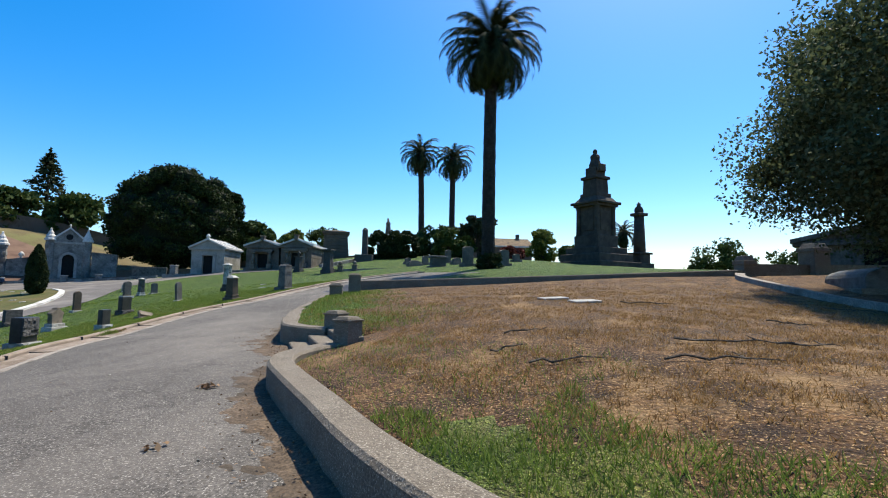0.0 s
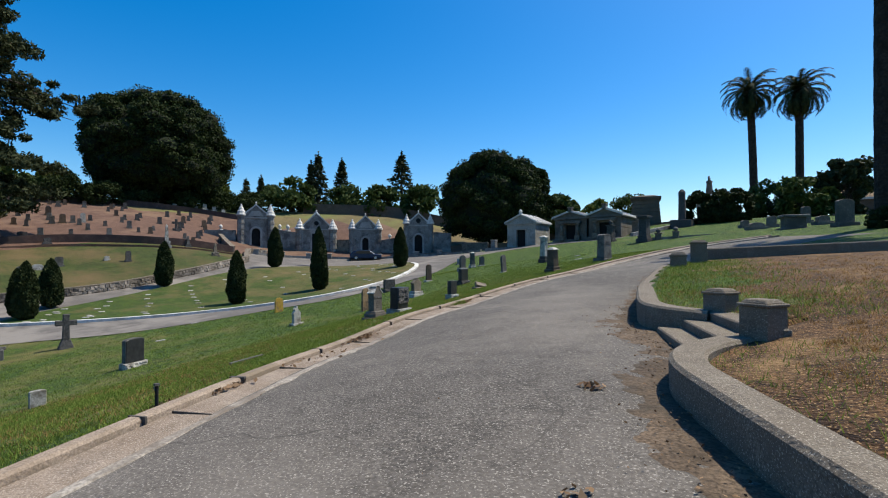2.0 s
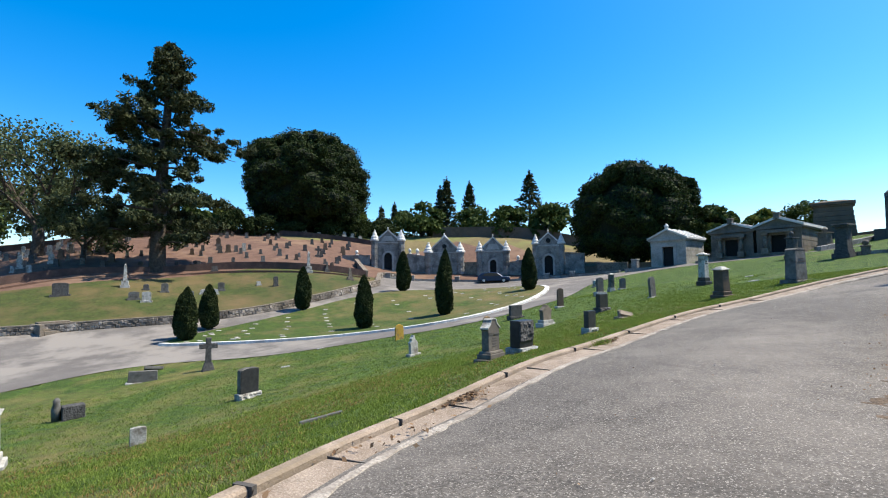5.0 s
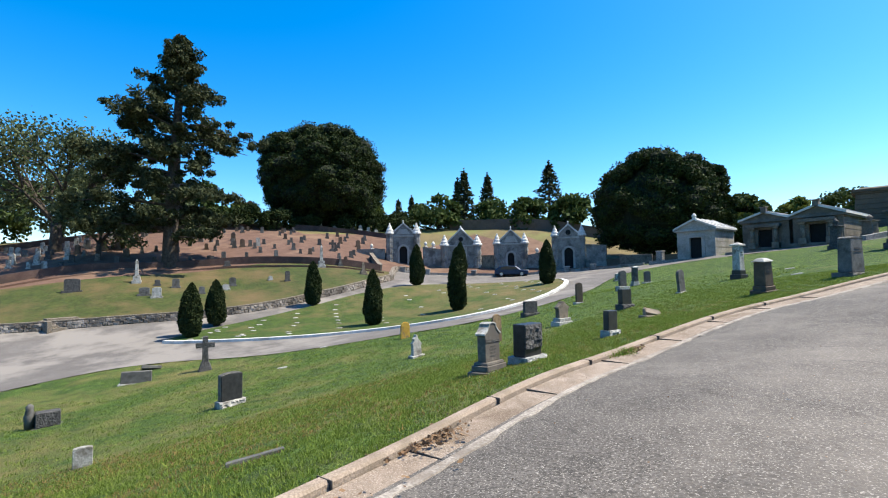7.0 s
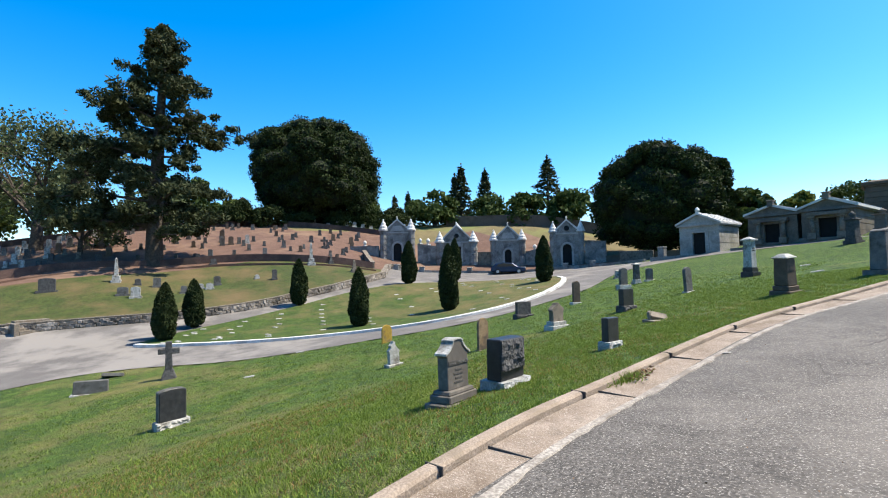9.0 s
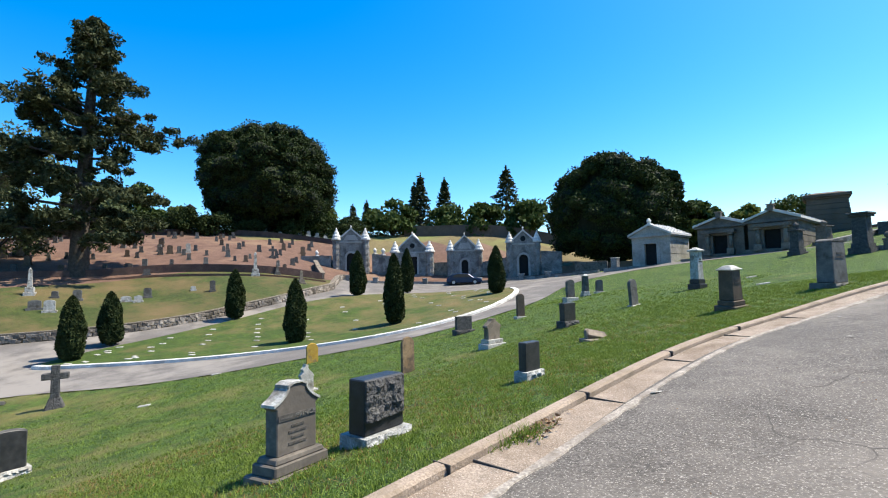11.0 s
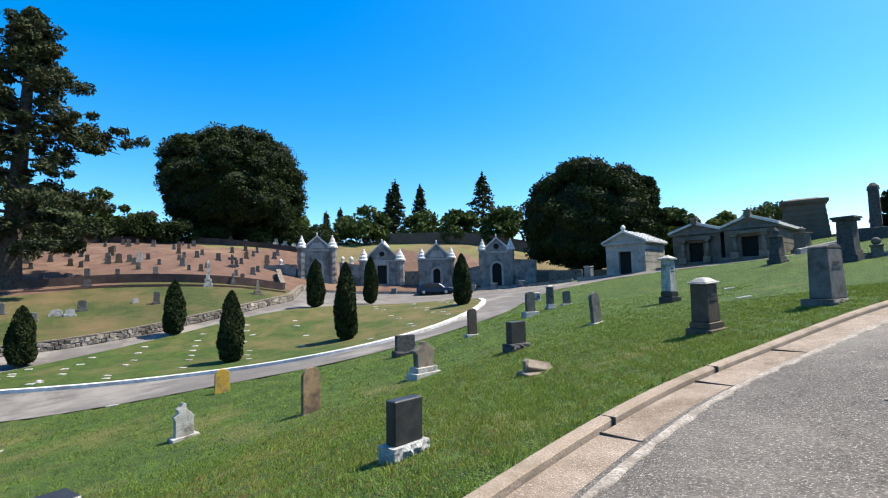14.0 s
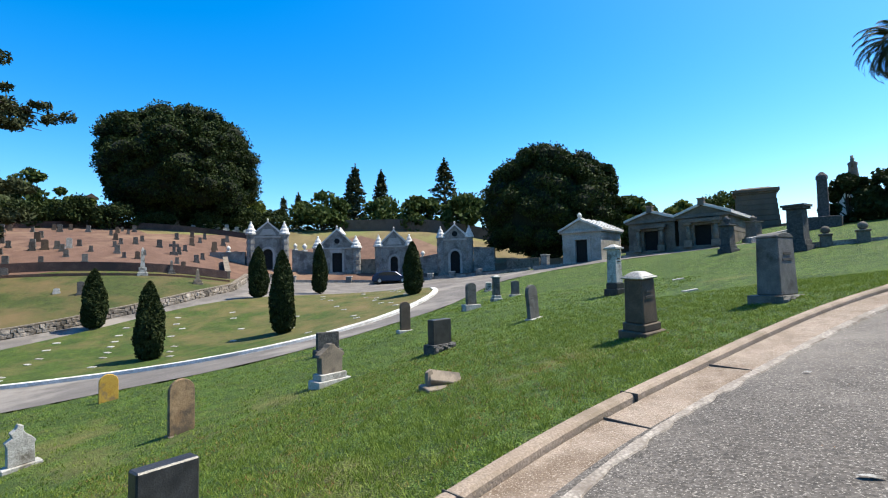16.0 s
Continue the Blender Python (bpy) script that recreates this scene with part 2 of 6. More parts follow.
# ---- building helpers ----
class Geo:
    """Vertices and faces of one mesh."""
    def __init__(self):
        self.v, self.f = [], []

    def add(self, verts, faces, m=None):
        k = len(self.v)
        self.v += [tuple(m @ Vector(p)) if m else tuple(p) for p in verts]
        self.f += [tuple(k + i for i in f) for f in faces]
        return self

    def box(self, x0, x1, y0, y1, z0, z1, taper=1.0, m=None):
        cx, cy = (x0 + x1) / 2, (y0 + y1) / 2
        t = lambda x, y: (cx + (x - cx) * taper, cy + (y - cy) * taper)
        v = [(x0, y0, z0), (x1, y0, z0), (x1, y1, z0), (x0, y1, z0), (*t(x0, y0), z1), (*t(x1, y0), z1), (*t(x1, y1), z1), (*t(x0, y1), z1)]
        return self.add(v, [(3, 2, 1, 0), (4, 5, 6, 7), (0, 1, 5, 4), (1, 2, 6, 5), (2, 3, 7, 6), (3, 0, 4, 7)], m)

    def prism(self, outline, y0, y1, m=None):
        """An outline in x and z, anticlockwise seen from -y, drawn out from y0 to y1."""
        n = len(outline)
        v = [(x, y0, z) for x, z in outline] + [(x, y1, z) for x, z in outline]
        return self.add(v, [tuple(range(n)), tuple(range(2 * n - 1, n - 1, -1))] + [((i + 1) % n, i, n + i, n + (i + 1) % n) for i in range(n)], m)

    def lathe(self, profile, n=12, m=None, close=True):
        """A profile of (radius, z) from below upward, turned about z."""
        v = [(r * math.cos(2 * math.pi * i / n), r * math.sin(2 * math.pi * i / n), z) for r, z in profile for i in range(n)]
        f = [(k * n + i, k * n + (i + 1) % n, (k + 1) * n + (i + 1) % n, (k + 1) * n + i) for k in range(len(profile) - 1) for i in range(n)]
        if close:
            f += [tuple(range(n - 1, -1, -1)), tuple((len(profile) - 1) * n + i for i in range(n))]
        return self.add(v, f, m)

    def tube(self, pts, radii, n=6):
        """A limb through points, with a radius at each."""
        v = []
        for i, p in enumerate(pts):
            p = Vector(p)
            d = (Vector(pts[min(i + 1, len(pts) - 1)]) - Vector(pts[max(i - 1, 0)])).normalized()
            a = d.cross(Vector((0.31, 0.95, 0.11))).normalized()
            b = d.cross(a)
            v += [p + (a * math.cos(2 * math.pi * j / n) + b * math.sin(2 * math.pi * j / n)) * radii[i] for j in range(n)]
        f = [(k * n + j, k * n + (j + 1) % n, (k + 1) * n + (j + 1) % n, (k + 1) * n + j) for k in range(len(pts) - 1) for j in range(n)]
        f.append(tuple((len(pts) - 1) * n + j for j in range(n)))
        return self.add(v, f)

    def mesh(self, name, material, bevel=0.0, smooth=False):
        me = bpy.data.meshes.new(name)
        me.from_pydata(self.v, [], self.f)
        if len(self.f) < 4000:
            bm = bmesh.new()
            bm.from_mesh(me)
            bmesh.ops.recalc_face_normals(bm, faces=bm.faces)
            if bevel:
                bmesh.ops.bevel(bm, geom=[e for e in bm.edges if e.is_manifold and e.calc_face_angle(0) > 0.6], offset=bevel, segments=1, affect="EDGES", clamp_overlap=True)
            bm.to_mesh(me)
            bm.free()
        if smooth:
            me.shade_smooth()
        me.materials.append(material)
        return me


def part(name, geo, material, parent=None, label="", bevel=0.0, smooth=False):
    ob = new(name, geo.mesh(name, material, bevel, smooth) if isinstance(geo, Geo) else geo)
    ob.parent = parent
    return tagged(ob, label)


def thing(name, m, label, category, group="", kind=""):
    ob = new(name)
    ob.empty_display_size = 0.2
    ob.matrix_world = m
    return tagged(ob, label, category, group, kind)


def arrays(name, verts, faces, material, parent=None):
    """A mesh from number arrays: verts (n, 3), faces (m, 3 or 4)."""
    me = bpy.data.meshes.new(name)
    me.from_pydata(np.asarray(verts, float).tolist(), [], np.asarray(faces, int).tolist())
    me.materials.append(material)
    ob = new(name, me)
    ob.parent = parent
    return ob


# ---- the lie of the land ----
LAWN = [(-5.6, 3.8, -.09), (-6.9, 7.0, -.16), (-7.6, 11, .05), (-8.1, 15, .31), (-8.3, 19, .55), (-8.0, 25, 1.3), (-10.5, 31, 1.5), (-9.0, 9.4, -.2), (-17.9, 7.6, -2.2), (-27.4, 8.9, -2.85), (-14.4, 4.5, -1.95), (-17.9, 14, -1.6),
        (-23.5, 16.6, -1.6), (-16.1, 16.3, -1.05), (-16.1, 19.3, -.65), (-15.2, 22.4, -.03), (-14.4, 25.5, .5), (-19.9, 25.7, -.15), (-18.3, 27.2, .4), (-20, 33, .6), (-13.3, 29.5, 1.0), (-22.5, 3.7, -2.95), (-10, -4, -1.2), (-30, -8, -3.6)]
ROAD = [(0, 0, .05), (-2.1, 3.5, .13), (-2.6, 5.5, .2), (-4.3, 4.7, .08), (-2.9, 6.9, .26), (-5.3, 9, .24), (-3.3, 9.3, .3), (-6.5, 16.4, .64), (-6.6, 20, .85), (-5.5, 23, 1.25), (-4, 17, .85), (4, -6, .1), (0, -10, 0)]
LOOP = [(-33.2, 20.4, -2.1), (-31, 26.4, -1.4), (-32.1, 37.2, .3), (-42.1, 30.3, .1), (-42.6, 20.2, -1.15), (-38, 9.8, -2.5), (-41.4, 12.1, -2.1), (-45.5, 2, -2.5), (-50.5, 32.5, 1.05), (-28, 13, -2.4), (-47, -12, -2.8)]
HILL = [(-52, 9, -.2), (-54, 16.2, .6), (-52.3, 21, 1.05), (-60.5, 17.2, 2.6), (-57.5, 8.2, 1.3), (-54, 28, 2.1), (-65, 12.2, 2.9), (-72.5, 20.5, 6.0), (-65.5, 31.6, 4.9), (-77.5, 1.3, 4.9), (-75, 7, 5.8), (-89, 33, 10.4),
        (-91, 41, 11.3), (-81, 50, 9.4), (-62, 41.6, 2.4), (-57.5, 48.5, 2.1), (-52.5, 54, 1.7), (-44.8, 56, 1.7), (-40, 70, 3.2), (-60, 66, 8.0), (-110, 20, 11), (-100, 90, 10), (-60, -30, -2)]
EAST = [(-25, 51, 2.5), (-19, 52, 3.1), (-15, 52, 3.3), (-14, 65, 5.2), (-11.7, 37.8, 2.4), (-8.7, 36, 2.3), (2.7, 30, 2.6), (11, 34, 3.0), (-1, 45, 3.8), (8, 74, 5.5), (15, 37, 3.1), (3, 22, 1.9), (30, 30, 2.6), (30, 0, 1.8), (40, 60, 2.5), (0, 100, 3), (20, -30, .5)]
PLOT_SPOTS = [(2, 18.2, 1.5), (6, 17.2, 1.75), (9.0, 15.8, 1.8), (8.4, 11.5, 1.3), (0, 8.5, .95), (1.5, 7.9, 1.1), (.8, 5.2, .84), (.2, 2.4, .46), (-.6, 3.7, .46), (-1.35, 5.5, .46), (-1.25, 6.6, .51), (-.8, 7.3, .62), (-1.5, 8.5, .66), (-2.4, 9, .66), (-3.1, 13, .95), (-3.4, 17, 1.12), (2.5, 2, .75), (4, 4.3, .82), (6, 3, .8), (7, 8, .98), (12, 10, 1.3), (20, 0, 1.2), (5, -3, .4)]


def spline(spots, stiff=0.0002):
    """A smooth surface over spot heights (thin plate)."""
    p = np.array(spots, float)
    n, q = len(p), p[:, :2] / 50
    def kernel(d):
        return np.where(d > 0, d * d * np.log(np.maximum(d, 1e-9)), 0)
    k = kernel(np.hypot(q[:, None, 0] - q[:, 0], q[:, None, 1] - q[:, 1])) + stiff * np.eye(n)
    c = np.c_[np.ones(n), q]
    w = np.linalg.solve(np.block([[k, c], [c.T, np.zeros((3, 3))]]), np.r_[p[:, 2], 0, 0, 0])
    def height(x, y):
        x, y = np.asarray(x, float), np.asarray(y, float)
        return kernel(np.hypot(x[..., None] / 50 - q[:, 0], y[..., None] / 50 - q[:, 1])) @ w[:n] + w[n] + w[n + 1] * x / 50 + w[n + 2] * y / 50
    return height


H = spline(LAWN + ROAD + LOOP + HILL + EAST)
PLOT_H = spline(PLOT_SPOTS)


def curve(points, n):
    """A smooth line of n points at even steps through some points (Catmull-Rom)."""
    p = np.array(points, float)
    p = np.vstack([2 * p[0] - p[1], p, 2 * p[-1] - p[-2]])
    out = []
    for i in range(1, len(p) - 2):
        for u in np.linspace(0, 1, 24, endpoint=False):
            a, b, c, d = p[i - 1:i + 3]
            out.append(0.5 * (2 * b + (c - a) * u + (2 * a - 5 * b + 4 * c - d) * u ** 2 + (3 * b - a - 3 * c + d) * u ** 3))
    out = np.array(out + [p[-2]])
    s = np.r_[0, np.cumsum(np.hypot(*np.diff(out[:, :2], axis=0).T))]
    return np.stack([np.interp(np.linspace(0, s[-1], n), s, out[:, k]) for k in range(out.shape[1])], 1)


def side_normals(c):
    t = np.gradient(c[:, :2], axis=0)
    t /= np.linalg.norm(t, axis=1)[:, None]
    return np.stack([-t[:, 1], t[:, 0]], 1)          # to the left of the way along the line


def sweep(name, c, profile, material, parent=None, base=None):
    """A bar along the line c: profile is (sideways, up) pairs; heights from base(x, y) or from c's z."""
    nrm = side_normals(c)
    v, k = [], len(profile)
    for p, nn in zip(c, nrm):
        z0 = p[2] if base is None else float(base(p[0], p[1]))
        v += [(p[0] + nn[0] * a, p[1] + nn[1] * a, z0 + b) for a, b in profile]
    n = len(c)
    f = [(i * k + j, i * k + (j + 1) % k, (i + 1) * k + (j + 1) % k, (i + 1) * k + j) for i in range(n - 1) for j in range(k)]
    f += [tuple(range(k)), tuple((n - 1) * k + j for j in range(k - 1, -1, -1))]
    g = Geo()
    g.v, g.f = v, f
    return part(name, g, material, parent)


def ruled(name, a, b, rows, material, height, parent=None):
    """A sheet between two lines of equally many points, lying at height(x, y)."""
    a, b = np.asarray(a)[:, :2], np.asarray(b)[:, :2]
    u = np.linspace(0, 1, rows)[:, None, None]
    g = a[None] * (1 - u) + b[None] * u
    z = height(g[..., 0], g[..., 1])
    n = len(a)
    idx = np.arange(rows * n).reshape(rows, n)
    f = np.stack([idx[:-1, :-1], idx[:-1, 1:], idx[1:, 1:], idx[1:, :-1]], -1).reshape(-1, 4)
    return arrays(name, np.dstack([g, z]).reshape(-1, 3), f, material, parent)


def distance(x, y, c):
    """Distance from points to a line, signed: plus on its left."""
    p = np.stack([np.ravel(x), np.ravel(y)], 1)
    best, sign = np.full(len(p), 1e9), np.ones(len(p))
    for i in range(len(c) - 1):
        a, d = c[i, :2], c[i + 1, :2] - c[i, :2]
        u = np.clip(((p - a) @ d) / (d @ d), 0, 1)
        q = p - (a + u[:, None] * d)
        r = np.hypot(q[:, 0], q[:, 1])
        s = np.sign(d[0] * (p[:, 1] - a[1]) - d[1] * (p[:, 0] - a[0]))
        m = r < best - 1e-9
        best[m], sign[m] = r[m], s[m]
    return (best * sign).reshape(np.shape(x))


def inside(x, y, poly):
    x, y = np.asarray(x), np.asarray(y)
    r = np.zeros(x.shape, bool)
    j = len(poly) - 1
    for i in range(len(poly)):
        (xi, yi), (xj, yj) = poly[i][:2], poly[j][:2]
        r ^= ((yi > y) != (yj > y)) & (x < (xj - xi) * (y - yi) / (yj - yi + 1e-12) + xi)
        j = i
    return r


KERB = curve([(-2.6, -14), (-3.4, -6), (-4.6, 0), (-5.75, 3.3), (-6.9, 5.6), (-7.55, 8), (-8.1, 11), (-8.35, 14.5), (-8.2, 17.5), (-7.5, 20.8), (-6.5, 23.4), (-4.6, 26.5), (-1.5, 29)], 160)
WALL_A = curve([(6.5, -3.5), (3.2, -0.9), (0.9, 1.15), (-0.2, 2.45), (-0.95, 3.75), (-1.48, 4.7), (-1.76, 5.25), (-1.86, 5.7), (-1.82, 6.1), (-1.68, 6.5), (-1.48, 6.9)], 96)
WALL_B = curve([(-1.95, 8.12), (-2.38, 8.2), (-2.68, 8.45), (-2.87, 8.95), (-3.05, 9.7), (-3.25, 10.6), (-3.5, 12.5), (-3.8, 15), (-4.0, 17)], 60)
WALL_C = curve([(-3.2, 18.2), (0, 18.4), (4, 17.9), (7.5, 17.1), (10.2, 16.2)], 60)
PLOT = [tuple(p) for p in np.vstack([WALL_A, [[-1.1, 7.6]], WALL_B, WALL_C])[:, :2]] + [(60, 14), (60, -30), (20, -18)]


ISLAND_S = curve([(-38.2, 8.6), (-37, 9.6), (-33.8, 13.9), (-30.8, 18.2), (-27.9, 21.9), (-26.4, 25.7), (-26.6, 30), (-28.3, 34.7), (-30.4, 38), (-32.6, 40)], 90)
ISLAND_N = curve([(-38.6, 8.8), (-40.2, 11.5), (-41.6, 16), (-42.6, 20.3), (-43.4, 25), (-43.2, 30), (-41.5, 34.5), (-38.5, 38.5), (-35.5, 40.3), (-33.2, 40.4)], 90)
LOOP_S = curve([(-22, -16), (-29, -4), (-33, 3.5), (-32.4, 8), (-28, 12.8), (-24.5, 17.2), (-22.9, 21.5), (-22.8, 27), (-24.3, 33), (-26.3, 38.5), (-27, 43), (-24.5, 46.5), (-19, 48), (-10, 49)], 120)
LOOP_N = curve([(-49, -16), (-48.6, -4), (-46.8, 4), (-45, 9.8), (-44.3, 13.5), (-44.2, 17), (-44.6, 20.8), (-45.4, 25.8), (-48, 30.8), (-52, 33.6), (-58, 38.6), (-55.5, 46.5), (-49, 52.5), (-40.5, 54.5), (-30, 52), (-10, 50.5)], 120)

# the ground, one sheet to the horizon
gx = np.unique(np.r_[-np.geomspace(60, 1500, 24), np.arange(-60, -12, 0.8), np.arange(-12, 2, 0.16), np.arange(2, 22, 0.6), np.geomspace(22, 1500, 26)])
gy = np.unique(np.r_[-np.geomspace(10, 1500, 22), np.arange(-10, 0, 0.6), np.arange(0, 22, 0.2), np.arange(22, 80, 0.9), np.geomspace(80, 1500, 26)])
GX, GY = np.meshgrid(gx, gy)
GZ = H(GX, GY)
kd = distance(GX, GY, KERB)                              # plus: lawn side
in_plot = inside(GX, GY, PLOT)
wd = np.minimum.reduce([np.abs(distance(GX, GY, c)) for c in (WALL_A, WALL_B, WALL_C)])
near = (GX > -12) & (GX < 14) & (GY > -14) & (GY < 29)
on_road = near & (kd < 0.06) & ~in_plot & (GY < 27) & ~((GX > -3.6) & (GY > 18.0))
GZ = np.where(near & (kd > 0) & (kd < 3), GZ + 0.08 * (1 - kd / 3), GZ)
GZ = np.where(on_road, GZ - 0.12, GZ)
GZ = np.where(in_plot & (GX < 30), PLOT_H(GX, GY), GZ)
loop = inside(GX, GY, [tuple(p) for p in LOOP_S] + [tuple(p) for p in LOOP_N[::-1]])
GZ = np.where(loop, GZ - 0.06, GZ)
far = np.clip((np.hypot(GX, GY - 20) - 110) / 60, 0, 1)
GZ = GZ * (1 - far) + far * np.where(GX < -20, 8.0, 0.5)
ny, nx = GX.shape
idx = np.arange(ny * nx).reshape(ny, nx)
gf = np.stack([idx[:-1, :-1], idx[:-1, 1:], idx[1:, 1:], idx[1:, :-1]], -1).reshape(-1, 4)
ground = arrays("ground", np.dstack([GX, GY, GZ]).reshape(-1, 3), gf, M["grass"])
tagged(ground, "mown green lawn with dry tan patches", "ground", kind="structure")
for k in ("dry", "terrace", "pink", "hill"):
    ground.data.materials.append(M[k])
cx = (GX[:-1, :-1] + GX[1:, 1:]) / 2
cy = (GY[:-1, :-1] + GY[1:, 1:]) / 2
zone = np.zeros(cx.shape, int)
PINK_EDGE = curve([(-49, -30), (-58, -12), (-63, 0), (-63.5, 8), (-61.5, 18), (-57, 27), (-55.2, 33.4)], 60)
PINK_TOP = curve([(-80, -30), (-88, 0), (-88, 25), (-80, 42), (-72, 52)], 60)
zone[(distance(cx, cy, LOOP_N) > 0) & (cx < -40)] = 2
zone[(distance(cx, cy, PINK_EDGE) > 0) & (cx < -45)] = 3
zone[(distance(cx, cy, PINK_TOP) > 0) & (cx < -60)] = 4
zone[(distance(cx, cy, PINK_TOP) < 0) & (cx < -36) & (cx > -75) & (cy > 42) & (cy < 64)] = 3
zone[(cy > 64) | (cx > 25) | (cx < -110)] = 4
zone[inside(cx, cy, PLOT)] = 1
zone[inside(cx, cy, PLOT) & (np.abs(distance(cx, cy, WALL_A)) < 0.9 + 0.3 * np.sin(2.3 * cx + cy) + 0.25 * np.sin(7.1 * cx - 5 * cy)) & (cy < 2.9 + 0.3 * np.sin(9 * cx))] = 0
zone[inside(cx, cy, PLOT) & (np.abs(distance(cx, cy, WALL_B)) < 1.3 + 0.4 * np.sin(1.3 * cy) + 0.25 * np.sin(5 * cy + 4 * cx)) & (cy > 8.4)] = 0
ground.data.polygons.foreach_set("material_index", zone.ravel().astype(np.int32))
ground.data.shade_smooth()

# roads
RIGHT = curve([(8, -6), (4, -2.2), (1.2, 0.6), (0, 2.1), (-0.9, 3.6), (-1.5, 4.8), (-1.8, 5.6), (-1.9, 7), (-2.7, 8.1), (-3.1, 9.6), (-3.4, 12.5), (-3.8, 16), (-3.7, 18), (-2.5, 21), (0, 24.5), (2, 26)], 160)
road = ruled("road", KERB + np.c_[side_normals(KERB) * -0.1], RIGHT, 26, M["asphalt"], lambda x, y: H(x, y))
tagged(road, "worn grey-brown asphalt cemetery drive", "road", kind="structure")
loop_road = ruled("road_2", LOOP_S, LOOP_N, 40, M["asphalt_low"], lambda x, y: H(x, y) + 0.0)
tagged(loop_road, "pale grey asphalt loop road", "road", kind="structure")
island = ruled("lawn_island", ISLAND_S, ISLAND_N, 24, M["island"], lambda x, y: H(x, y) + 0.12)
tagged(island, "green and tan grass island between roads", "lawn", kind="structure")
kerb = sweep("kerb", KERB, [(-0.02, -0.2), (0.15, -0.2), (0.15, 0.095), (0.12, 0.11), (0.035, 0.108), (0.01, 0.085)], M["kerb"], base=H)
tagged(kerb, "weathered concrete kerb with open joints", "kerb", kind="structure")
gutter = sweep("gutter", KERB, [(-0.5, -0.1), (-0.02, -0.1), (-0.02, 0.046), (-0.5, 0.064)], M["gutter"], base=H)
tagged(gutter, "pale concrete gutter beside the kerb", "gutter", kind="structure")
lc = curve(KERB[30:158], 1100)
ln_ = side_normals(lc)
lj = np.convolve(np.random.default_rng(17).normal(size=1100), np.hanning(13) / 4.0, "same") + 0.7 * np.convolve(np.random.default_rng(18).normal(size=1100), np.hanning(60) / 14.0, "same")
lg = Geo()
for q, nn, j in zip(lc, ln_, lj):
    z0 = float(H(q[0], q[1]))
    out_edge = -0.555 - 0.03 * float(np.clip(j, -1.0, 1.6))
    z1 = max(z0 + 0.058, float(H(q[0] + nn[0] * out_edge, q[1] + nn[1] * out_edge)) + 0.012)
    lg.v += [(q[0] + nn[0] * o_, q[1] + nn[1] * o_, zz) for o_, zz in ((out_edge - 0.02, z0 - 0.1), (-0.48, z0 - 0.1), (-0.48, max(z0 + 0.07, z1)), (out_edge, z1), (out_edge - 0.02, z1 - 0.03))]
lg.f = [(5 * i + k, 5 * i + (k + 1) % 5, 5 * i + 5 + (k + 1) % 5, 5 * i + 5 + k) for i in range(1099) for k in range(5)] + [tuple(range(5)), tuple(5 * 1099 + k for k in range(4, -1, -1))]
lip = part("gutter_lip", lg, M["lip"])
tagged(lip, "whitish worn lip of the gutter", "gutter", kind="structure")
ik = sweep("kerb_2", ISLAND_S, [(-0.16, -0.2), (0.22, -0.2), (0.22, 0.15), (-0.16, 0.15)], M["kerb_white"], base=H)
tagged(ik, "white-painted kerb along the grass island", "kerb", kind="structure")


def top_line(c, z0, z1):
    return np.c_[c[:, :2], np.linspace(z0, z1, len(c))]


for nm, c, z0, z1, th in (("wall_south", WALL_A, 0.36, 0.52, 0.29), ("wall_west", WALL_B, 0.62, 1.05, 0.3), ("wall_north", WALL_C, 1.55, 2.1, 0.34)):
    w = sweep(nm, top_line(c, z0, z1), [(-th / 2, -0.9), (th / 2, -0.9), (th / 2, -0.03), (th / 2 - 0.03, 0), (-th / 2 + 0.03, 0), (-th / 2, -0.03)], M["concrete"])
    tagged(w, "weathered low concrete retaining wall round the plot", "wall", kind="structure")

rng = np.random.default_rng(7)


def on_slope(x, y, rz, dz=0.0, h=None):
    """A pose that lies with the ground."""
    f_ = h or H
    e = 0.3
    n_ = Vector((float(f_(x - e, y) - f_(x + e, y)) / (2 * e), float(f_(x, y - e) - f_(x, y + e)) / (2 * e), 1)).normalized()
    q = Vector((0, 0, 1)).rotation_difference(n_).to_matrix().to_4x4()
    return Matrix.Translation((x, y, float(f_(x, y)) + dz)) @ q @ pose(0, 0, 0, 0, 0, rz)


def at(x, y, rz=0, dz=0.0, h=None, lean=(0, 0)):
    return pose(x, y, float((h or H)(x, y)) + dz, lean[0], lean[1], rz)


# ---- the raised plot: steps, piers ----
steps = thing("steps", pose(-2.01, 7.4, 0.27, 0, 0, -68), "three worn concrete steps through the plot wall", "steps", kind="structure")
for i in range(3):
    part("step", Geo().box(-0.68, 0.84, 0.3 * i - 0.3, 0.62, -0.4, 0.12 + 0.11 * i), M["concrete"], steps, bevel=0.015)


def pier(x, y, rz, w, h, cap, material, label, hfun=None, dz=0.0):
    t = thing("pier", at(x, y, rz, dz, hfun), label, "pier", "piers of the plot walls")
    part("shaft", Geo().box(-w / 2, w / 2, -w / 2, w / 2, -0.4, h, 0.97), material, t, bevel=0.008)
    k = w * 0.54
    part("cap", Geo().box(-k, k, -k, k, h, h + cap * 0.45).box(-k * 0.85, k * 0.85, -k * 0.85, k * 0.85, h + cap * 0.45, h + cap, 0.75), material, t, bevel=0.008)
    return t


